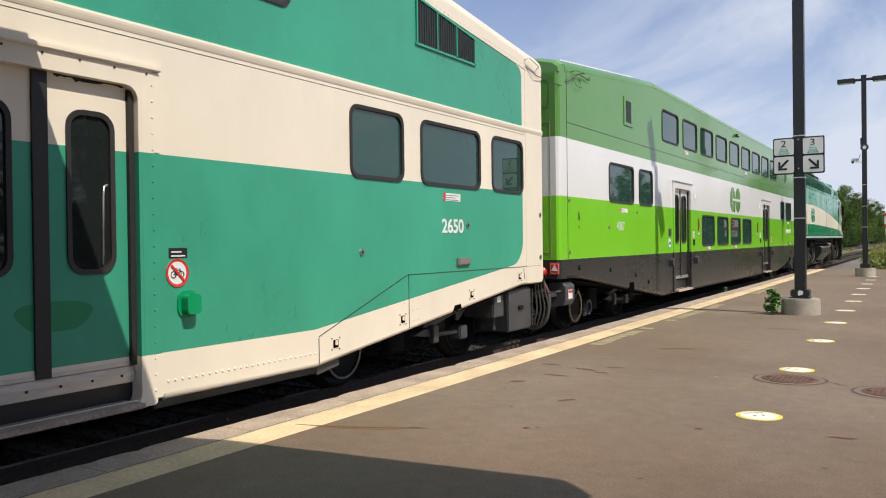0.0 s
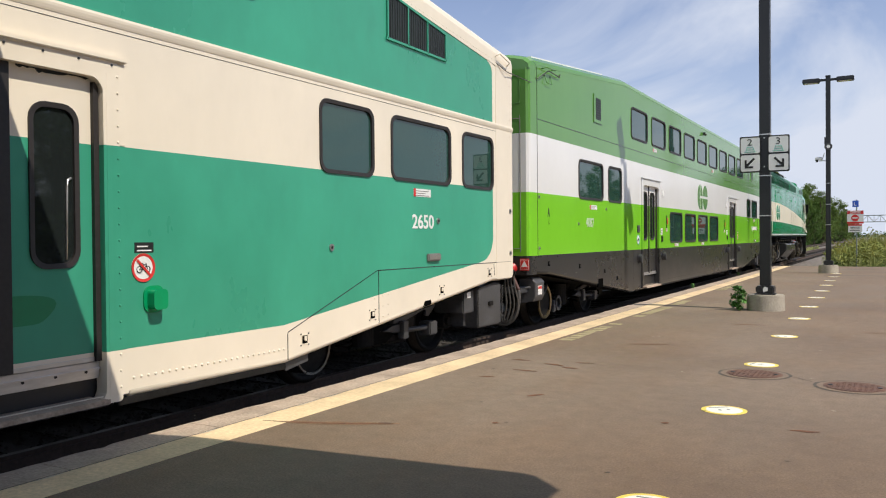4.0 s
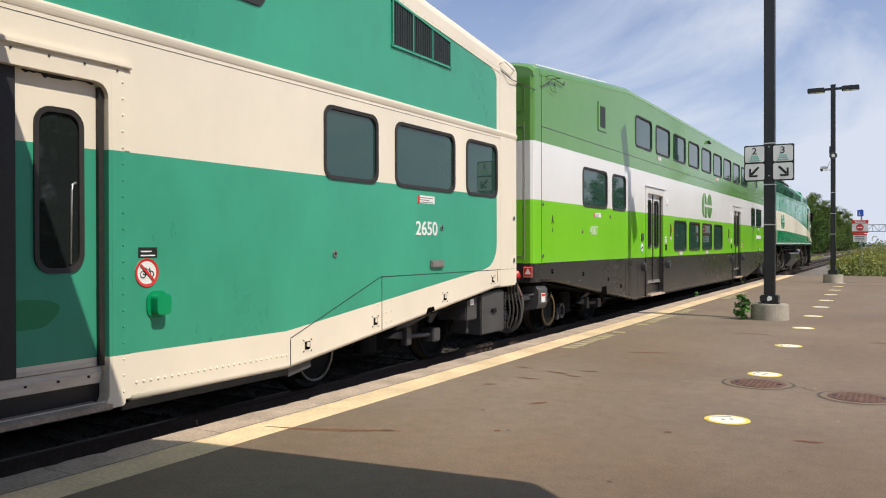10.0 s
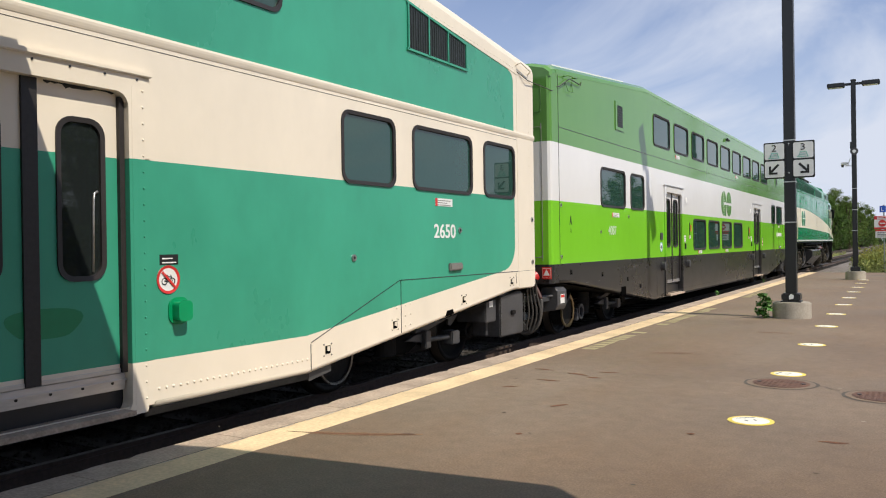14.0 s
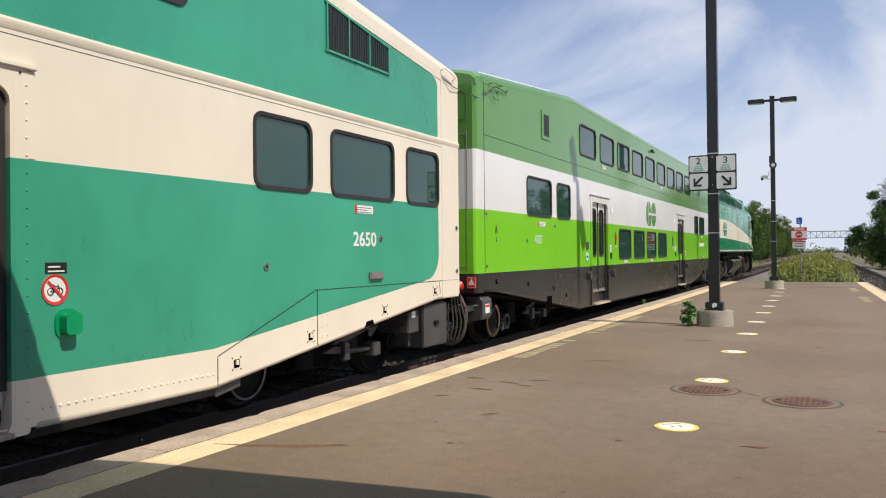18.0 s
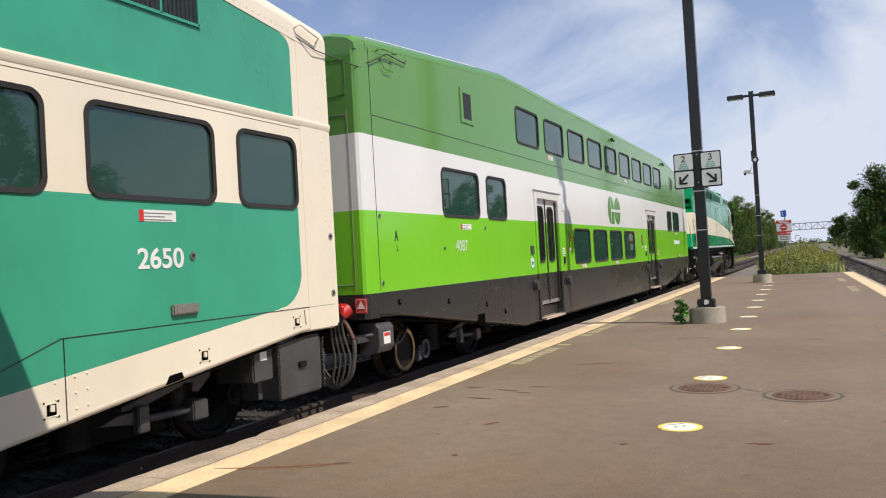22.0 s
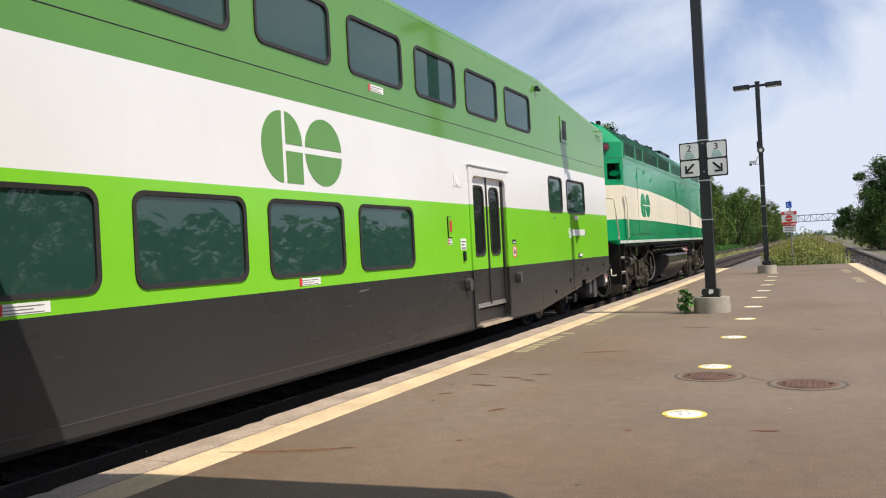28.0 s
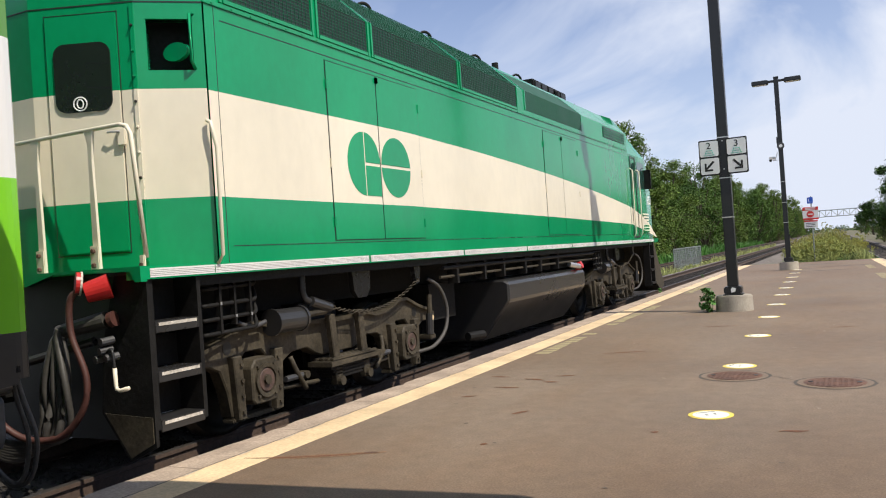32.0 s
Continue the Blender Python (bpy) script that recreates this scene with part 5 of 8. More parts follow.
# the newer coach: greens, white and grey
def build_new_coach():
    y0, y1 = 11.45, 36.29
    car = thing("railway_coach", (TRACK, (y0 + y1) / 2, RAIL), "newer double-deck railway coach in two greens, white and dark grey", "railway coach", "train cars")
    ztop, zend, rise = 4.47, 4.03, 4.75
    ends = [(13.36, 14.72), (15.03, 15.91), (31.82, 32.70), (33.01, 34.36)]
    upper = [(16.61 + 1.633 * k, 17.89 + 1.633 * k) for k in range(9)]
    lower = [(19.93 + 1.635 * k, 21.25 + 1.635 * k) for k in range(4)]
    doors = [(17.49, 18.82), (28.10, 29.45)]
    holes = [hole_of(a, b, 2.04, 2.74) for a, b in ends] + [hole_of(a, b, 3.43, 4.10) for a, b in upper] + [hole_of(a, b, 1.21, 1.97) for a, b in lower]
    holes += [rrect(a - 0.04, b + 0.04, 0.28, 2.54, 0.1) for a, b in doors]
    outline = [(y0, 0.846), (12.0, 0.826), (16.6, 0.246), (31.0, 0.246), (35.9, 0.746), (y1, 0.766), (y1, zend), (y1 - rise, ztop), (y0 + rise, ztop), (y0, zend)]

    def pick(y, z):
        return 0 if z > 2.955 else 1 if z > 2.06 else 2 if z > 1.09 else 3
    part("side_wall", sheet(outline, holes, [2.955, 2.06, 1.09], SIDE, pick), [LEAF, WHITE, LIME, SKIRT], car, "smooth side wall in green, white, lime and grey bands")
    coach_shell(car, y0, y1, zend, ztop, rise, LEAF, LEAF, 16.6, 31.0, 0.22, 0.78)
    # chamfered end posts and end walls, banded like the side
    for ye, s in ((y0, -1), (y1, 1)):
        for za, zb, m in ((2.955, zend - 0.09, LEAF), (2.06, 2.955, WHITE), (1.09, 2.06, LIME), (0.80, 1.09, SKIRT)):
            pts = [(SIDE, ye), (SIDE - 0.003, ye + s * (0.20 if s < 0 else 0.04)), (SIDE - 0.02, ye + s * (0.235 if s < 0 else 0.09)), (SIDE - 0.055, ye + s * (0.26 if s < 0 else 0.12)), (TRACK - 1.4, ye + s * (0.26 if s < 0 else 0.12)), (TRACK - 1.5, ye)]
            part("end_panel", prism(B(), pts if s < 0 else pts[::-1], "z", za, zb), m, car, "painted end wall panel")
        cap = [(1.497, -0.01), (1.485, 0.055), (1.40, 0.12), (1.15, 0.18), (0.6, 0.22), (0.0, 0.23)]
        cap = [(1.497, -0.10)] + cap + [(-a, b) for a, b in cap[::-1][1:]] + [(-1.497, -0.10)]
        ln = 0.25 if s < 0 else 0.11
        bm = B()
        rows = [[bm.verts.new((TRACK + a, ye + s * d, zend + max(-0.10, b - drop))) for a, b in cap] for d, drop in ((0.0, 0.0), (ln * 0.6, 0.03), (ln, 0.085))]
        for p, q in zip(rows, rows[1:]):
            for k in range(len(cap)):
                bm.faces.new((p[k], p[(k + 1) % len(cap)], q[(k + 1) % len(cap)], q[k]))
        bm.faces.new(rows[-1])
        bmesh.ops.recalc_face_normals(bm, faces=bm.faces)
        part("end_roof", bm, LEAF, car)
        for za, zb in ((1.2, 3.18), (3.41, 3.83)):
            e = ye + s * (0.262 if s < 0 else 0.122)
            bm = tube(B(), bend([(SIDE - 0.80, e, za), (SIDE - 0.20, e, za), (SIDE - 0.16, e, za + 0.03), (SIDE - 0.15, e, za + 0.1), (SIDE - 0.15, e, zb - 0.1), (SIDE - 0.16, e, zb - 0.03), (SIDE - 0.20, e, zb), (SIDE - 0.80, e, zb)], 3), 0.005, 5)
            part("end_panel_seam", bm, MARKER if za < 2 else DULLGREEN, car)
        part("roof_equipment", prism(B(), [(ye - s * 0.5, zend + 0.16), (ye - s * 0.5, zend + 0.25), (ye - s * 4.1, zend + 0.585), (ye - s * 4.1, zend + 0.45)], "x", TRACK - 0.9, TRACK + 1.22), WHITE, car, "white equipment cover on the sloping roof end")
    part("side_seam", tube(B(), [(SIDE + 0.001, 11.50, 1.10), (SIDE + 0.001, 11.50, 4.0)], 0.005, 5), SKIRT, car)
    part("side_seam", tube(B(), [(SIDE + 0.001, 11.50, 3.20), (SIDE + 0.001, y1, 3.20)], 0.0045, 5), SKIRT, car)
    rivets(car, [(y, (zend + (y - y0) * (ztop - zend) / rise if y < y0 + rise else ztop if y < y1 - rise else zend + (y1 - y) * (ztop - zend) / rise) - 0.02) for y in [y0 + 0.3 + 0.12 * k for k in range(203)]], DULLGREEN, r=0.007)
    for a, b in ends:
        window(car, a, b, 2.04, 2.74)
    for a, b in upper:
        window(car, a, b, 3.43, 4.10)
    for k, (a, b) in enumerate(lower):
        window(car, a, b, 1.21, 1.97)
    for a, b in doors:
        coach_door(car, a, b, 0.54, 2.50, WHITE, LIME, SKIRT, 2.06, 1.09, win=(0.09, 0.09, 1.29, 2.37), gap=0.02)
        part("door_header", box(B(), SIDE + 0.004, SIDE + 0.04, a - 0.16, b + 0.16, 2.63, 2.655, 0.006), ALU, car, "thin rain strip over the doors")
        for yy, sgn in ((a - 0.135, 0), (b + 0.135, 0)):
            for za, zb, m in ((2.06, 2.62, WHITE), (1.09, 2.06, LIME), (0.28, 1.09, SKIRT)):
                part("door_post", box(B(), SIDE - 0.02, SIDE + 0.024, min(yy, yy + (0.11 if yy < a else -0.11)), max(yy, yy + (0.11 if yy < a else -0.11)), za, zb, 0.004), m, car)
        for yy in (a - 0.36, b + 0.42):
            lamp = part("door_lamp", prism(B(), rrect(yy - 0.075, yy + 0.075, 0.79, 1.01, 0.072, 8), "x", SIDE, SIDE + 0.014), SKIRT, car, "grey oval door lamp housing")
            part("lamp_cover", prism(B(), rrect(yy - 0.055, yy + 0.06, 0.805, 0.985, 0.055, 8), "x", SIDE + 0.014, SIDE + 0.085), BOXGREY, lamp, bevel=0.012)
    for a in (14.18, 32.80):
        v = part("vent", box(B(), SIDE - 0.01, SIDE + 0.016, a, a + 0.49, 3.47, 4.0, 0.006), LEAF, car, "small green framed ventilation grille")
        part("vent_core", box(B(), SIDE + 0.016, SIDE + 0.019, a + 0.10, a + 0.39, 3.54, 3.93), GRILLE, v)
        for k in range(8):
            part("vent_blade", box(B(), SIDE + 0.017, SIDE + 0.022, a + 0.10, a + 0.39, 3.55 + 0.045 * k, 3.56 + 0.045 * k), BOXGREY, v)
    emblem(car, 23.16, 24.54, 2.13, 2.83, LEAF, SIDE + 0.001, 0.05)
    # marks and fittings
    text("4087", 0.22, PALEINK, "fleet_number", car, (SIDE + 0.003, 13.74, 1.555), SIDE_ON, 0.98, "pale fleet number", bold=0.005)
    text("A", 0.20, INK, "end_letter", car, (SIDE + 0.003, 11.91, 1.70), SIDE_ON, 0.7, "black end letter")
    text("L", 0.10, SKIRT, "end_letter", car, (SIDE + 0.003, 11.95, 1.58), SIDE_ON, 0.8, "small end letter")
    p = part("operator_mark", annulus(B(), SIDE + 0.001, 33.13, 1.64, 0.075, 0.1, 20), PLATE, car, "white round mark with a plain bar for the operator's name")
    part("name_bar", box(B(), SIDE, SIDE + 0.003, 33.30, 34.27, 1.585, 1.715), PLATE, p)
    part("mark_core", round_plate(B(), SIDE, 33.13, 1.64, 0.045, 12, 0.003), PLATE, p)
    for a, b, c, d in ((13.95, 14.35, 1.87, 1.95), (33.48, 33.80, 1.92, 2.0), (20.42, 20.82, 1.115, 1.19), (23.65, 24.02, 1.115, 1.19), (18.36, 18.72, 3.30, 3.38), (25.2, 25.55, 3.30, 3.38)):
        bars(car, "notice", a, b, c, d, ink=MARKER, lines=3, accent=REDSIGN)
    for y in (19.60, 27.24):
        p = part("call_panel", box(B(), SIDE, SIDE + 0.016, y - 0.065, y + 0.065, 1.57, 1.87, 0.004), SKIRT, car, "call panel with a lime plate and a red handle")
        part("panel_plate", box(B(), SIDE + 0.016, SIDE + 0.022, y - 0.055, y + 0.055, 1.58, 1.86), LIME, p)
        part("red_handle", box(B(), SIDE + 0.022, SIDE + 0.032, y - 0.03, y + 0.03, 1.66, 1.81), REDSIGN, p)
        bars(car, "notice", y - 0.07, y + 0.07, 1.48, 1.565, lines=2, accent=REDSIGN)
    for y, w in ((19.12, 0.08), (27.70, 0.095)):
        p = bars(car, "notice", y - w, y + w, 1.40, 1.56, PLATE, INK, 3, label="white notice with a black head")
        part("button_box", box(B(), SIDE, SIDE + 0.03, y - 0.035, y + 0.035, 1.24, 1.375, 0.006), INK, car, "black door button box")
    for y in (19.26, 27.58):
        p = part("loudspeaker", box(B(), SIDE, SIDE + 0.008, y - 0.125, y + 0.125, 2.30, 2.48, 0.003), WHITE, car, "white loudspeaker plate")
        part("speaker_disc", round_plate(B(), SIDE + 0.008, y, 2.39, 0.07, 20, 0.006), PLATE, p)
    part("junction_box", box(B(), SIDE, SIDE + 0.02, 17.03, 17.20, 1.46, 1.61, 0.004), BOXGREY, car, "grey square cover plate")
    bike_sign(car, 17.105, 1.305, 0.105, False, TEALINK)
    bike_sign(car, 29.81, 1.33, 0.10)
    bars(car, "notice", 29.72, 29.90, 1.46, 1.53, INK, PLATE, 1, label="black notice with a white word")
    for y, z in ((13.35, 1.60), (14.9, 1.90), (11.56, 2.0), (11.56, 1.2), (32.1, 1.93), (34.33, 1.62)):
        q = part("lock", round_plate(B(), SIDE, y, z, 0.028, 12, 0.010), STEEL, car, "round key lock")
        part("keyhole", round_plate(B(), SIDE + 0.010, y, z, 0.012, 8, 0.003), INK, q)
    q = part("marker_box", box(B(), SIDE - 0.01, SIDE + 0.03, 33.66, 33.92, 1.13, 1.21, 0.010), MARKER, car, "small grey marker lamp box")
    part("marker_lens", box(B(), SIDE + 0.025, SIDE + 0.033, 33.69, 33.89, 1.15, 1.19), PLATE, q)
    for y, z in ((11.95, 0.95), (13.4, 0.86), (14.8, 0.72), (15.6, 0.55), (32.0, 0.52), (33.0, 0.68), (34.35, 0.85), (35.75, 0.9)):
        latch(car, y, z)
    # openings in the skirt, their dark painted as flat black plates
    for y in (14.55, 34.0):
        part("skirt_notch", box(B(), SIDE - 0.02, SIDE + 0.003, y - 0.14, y + 0.14, 0.43 if y < 20 else 0.48, 0.59 if y < 20 else 0.64), VOID, car)
    # lamps and cameras at the eaves
    for y in (23.95, 31.35):
        q = part("side_camera", box(B(), SIDE + 0.0, SIDE + 0.07, y - 0.05, y + 0.05, 4.27, 4.36, 0.015), SKIRT, car, "small dark side camera under the eaves")
        part("camera_eye", cyl(B(), (SIDE + 0.05, y, 4.30), (SIDE + 0.09, y, 4.27), 0.03, 10), INK, q)
    for a in (11.7, 35.6):
        grab_iron(car, [(SIDE, a, 4.0), (SIDE + 0.08, a + 0.02, 4.02), (SIDE + 0.08, a + 0.4, 4.03), (SIDE, a + 0.42, 4.05)], LEAF, 0.008)
        grab_iron(car, [(SIDE, a + 0.1, 3.95), (SIDE + 0.04, a + 0.12, 3.8), (SIDE + 0.04, a + 0.34, 3.8), (SIDE, a + 0.36, 3.95)], LEAF, 0.006)
    grab_iron(car, [(SIDE - 0.2, 11.2, 3.75), (SIDE + 0.03, 11.5, 3.82), (SIDE + 0.04, 11.9, 4.0), (SIDE + 0.03, 12.4, 3.98), (SIDE, 12.5, 4.05)], HOSE, 0.008, "jumper_cable")
    yq = y0 - 0.262
    # red socket with a finned lid, and the hose that loops down from it
    q = part("jumper_socket", cyl(B(), (SIDE - 0.33, yq - 0.10, 0.86), (SIDE - 0.28, yq + 0.01, 0.92), 0.075, 18, 0.085), RED, car, "red cable socket")
    lid = prism(B(), [(SIDE - 0.43, 0.84), (SIDE - 0.34, 0.80), (SIDE - 0.26, 0.87), (SIDE - 0.25, 0.97), (SIDE - 0.33, 0.975), (SIDE - 0.42, 0.92)], "y", yq - 0.14, yq - 0.10)
    part("socket_lid", lid, RED, q, "red finned socket lid", bevel=0.012)
    for k in range(4):
        part("lid_fin", box(B(), SIDE - 0.41 + 0.04 * k, SIDE - 0.395 + 0.04 * k, yq - 0.15, yq - 0.10, 0.92, 0.985 + 0.006 * k, 0.004), RED, q)
    part("hose", tube(B(), bend([(SIDE - 0.34, yq - 0.12, 0.82), (SIDE - 0.22, yq - 0.14, 0.76), (SIDE - 0.12, yq - 0.16, 0.58)], 6), 0.03, 10), HOSERED, car, "faded red hose end", smooth=True)
    part("hose", tube(B(), bend([(SIDE - 0.12, yq - 0.16, 0.58), (SIDE - 0.11, yq - 0.18, 0.42), (SIDE - 0.17, yq - 0.20, 0.17), (SIDE - 0.36, yq - 0.24, 0.06), (SIDE - 0.50, yq - 0.28, 0.21), (SIDE - 0.42, yq - 0.34, 0.44), (SIDE - 0.50, yq - 0.42, 0.60)], 6), 0.029, 10), HOSE, car, "hanging grey rubber hose", smooth=True)
    part("socket_bracket", tube(B(), [(SIDE - 0.30, yq, 0.62), (SIDE - 0.20, yq + 0.05, 0.60), (SIDE - 0.10, yq + 0.30, 0.60)], 0.02, 7), BOXGREY, car)
    text("4087", 0.15, PALEINK, "end_number", car, (SIDE - 0.72, yq - 0.0008, 1.36), FACE_ON, 1.0, "pale fleet number on the end wall", thick=0.0005, bold=0.004)
    h = part("hazard_sign", box(B(), SIDE - 0.165, SIDE - 0.012, yq - 0.006, yq, 0.87, 1.05), REDSIGN, car, "red warning plate with a white triangle")
    part("sign_border", prism(B(), [(SIDE - 0.158, 0.887), (SIDE - 0.019, 0.887), (SIDE - 0.019, 1.033), (SIDE - 0.158, 1.033)], "y", yq - 0.0075, yq - 0.006), PLATE, h)
    part("sign_field", prism(B(), [(SIDE - 0.152, 0.893), (SIDE - 0.025, 0.893), (SIDE - 0.025, 1.027), (SIDE - 0.152, 1.027)], "y", yq - 0.009, yq - 0.0075), REDSIGN, h)
    part("triangle", prism(B(), [(SIDE - 0.143, 0.925), (SIDE - 0.034, 0.925), (SIDE - 0.0885, 1.018)], "y", yq - 0.0105, yq - 0.009), PLATE, h)
    coach_truck(car, 14.27, caliper=BOXGREY, back=0.20, band=0.045)
    coach_truck(car, 33.40, disc_metal=DISCSTEEL)
    part("centre_sill", box(B(), TRACK - 0.5, TRACK + 0.5, y0 + 0.3, y1 - 0.3, 0.35, 0.6), IRON, car)
    part("skirt_lip", box(B(), SIDE - 0.03, SIDE + 0.008, 19.1, 28.0, 0.215, 0.235), IRON, car)
    part("skirt_roll", tube(B(), [(SIDE - 0.049, 11.5, 0.845), (SIDE - 0.049, 12.0, 0.825), (SIDE - 0.049, 16.6, 0.245), (SIDE - 0.049, 17.3, 0.245)], 0.05, 14), SKIRT, car, "rolled lower edge of the skirt", smooth=True)
    part("skirt_roll", tube(B(), [(SIDE - 0.049, 19.0, 0.245), (SIDE - 0.049, 27.95, 0.245)], 0.05, 14), SKIRT, car, "rolled lower edge of the skirt", smooth=True)
    part("skirt_roll", tube(B(), [(SIDE - 0.049, 29.6, 0.245), (SIDE - 0.049, 31.0, 0.245), (SIDE - 0.049, 35.9, 0.745), (SIDE - 0.049, 36.25, 0.765)], 0.05, 14), SKIRT, car, "rolled lower edge of the skirt", smooth=True)
    # paler strip paints the light caught along the skirt's fold
    part("skirt_fold", box(B(), SIDE - 0.01, SIDE + 0.004, 19.05, 27.9, 0.335, 0.343), BOXGREY, car)
    for yy, z0, z1 in ((15.9, 0.34, 1.09), (16.75, 0.25, 1.09), (31.2, 0.28, 0.62), (33.05, 0.46, 1.09)):
        part("skirt_seam", box(B(), SIDE - 0.01, SIDE + 0.0015, yy, yy + 0.006, z0, z1), INK, car)
    for ya, yb in ((11.55, 16.3), (31.35, 36.2)):
        part("skirt_strip", box(B(), SIDE, SIDE + 0.005, ya, yb, 1.084, 1.092), BOXGREY, car, "thin grey strip along the skirt's top")
    rnd = random.Random(31)
    for k in range(14):
        yy, zz, ln = rnd.uniform(12.3, 35), rnd.uniform(0.72, 1.0), rnd.uniform(0.08, 0.32)
        if not any(a - 0.5 < yy < b + 0.5 for a, b in doors):
            pts = [(yy + ln * j / 8, zz + 0.05 * ln * j / 8 + 0.008 * math.sin(math.pi * j / 8) * rnd.uniform(0.5, 1)) for j in range(9)]
            pts += [(yy + ln * (8 - j) / 8, zz + 0.05 * ln * (8 - j) / 8 - 0.004 * math.sin(math.pi * (8 - j) / 8)) for j in range(1, 8)]
            part("scuff", prism(B(), pts, "x", SIDE, SIDE + 0.0012), MARKER if k % 3 == 0 else BOXGREY, car, "pale scuff on the skirt")
    for yb, s in ((11.80, -1), (35.85, 1)):
        ya, yc = min(yb, yb + s * 0.36), max(yb, yb + s * 0.36)
        b = part("equipment_box", prism(B(), [(SIDE - 0.30, 0.34), (SIDE - 0.06, 0.38), (SIDE - 0.02, 0.46), (SIDE - 0.02, 0.68), (SIDE - 0.08, 0.74), (SIDE - 0.30, 0.74)], "y", ya, yc), BOXGREY, car, "grey folded junction cover with a danger label", bevel=0.012)
        part("danger_label", box(B(), SIDE - 0.02, SIDE - 0.016, min(yb + s * 0.1, yb + s * 0.26), max(yb + s * 0.1, yb + s * 0.26), 0.48, 0.62), PLATE, b)
        part("danger_bar", box(B(), SIDE - 0.016, SIDE - 0.014, min(yb + s * 0.11, yb + s * 0.25), max(yb + s * 0.11, yb + s * 0.25), 0.57, 0.61), REDSIGN, b)
    part("equipment_box", box(B(), SIDE - 0.6, SIDE - 0.12, 34.85, 35.10, 0.27, 0.70, 0.015), BOXGREY, car, "narrow grey equipment box under the coach end")
    part("battery_box", box(B(), SIDE - 0.6, SIDE - 0.10, 35.16, 35.44, 0.17, 0.70, 0.015), BOXGREY, car, "grey battery box under the coach end")
    part("box_label", box(B(), SIDE - 0.12, SIDE - 0.117, 34.93, 35.0, 0.54, 0.63), PLATE, car)
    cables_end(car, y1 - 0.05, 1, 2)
    part("coupler", box(B(), TRACK - 0.14, TRACK + 0.14, y0 - 0.5, y0 + 0.1, 0.5, 0.78, 0.04), IRON, car)
    part("coupler_arm", box(B(), SIDE - 0.5, SIDE - 0.15, y0 - 0.3, y0 + 0.35, 0.52, 0.60, 0.01), BOXGREY, car, "grey coupler arm")
    k = 0.9968
    for ob in car.children_recursive:
        ob.location.y *= k
        ob.data.transform(Matrix.Scale(k, 4, (0, 1, 0)))
    car.location.y -= 0.04
    return car


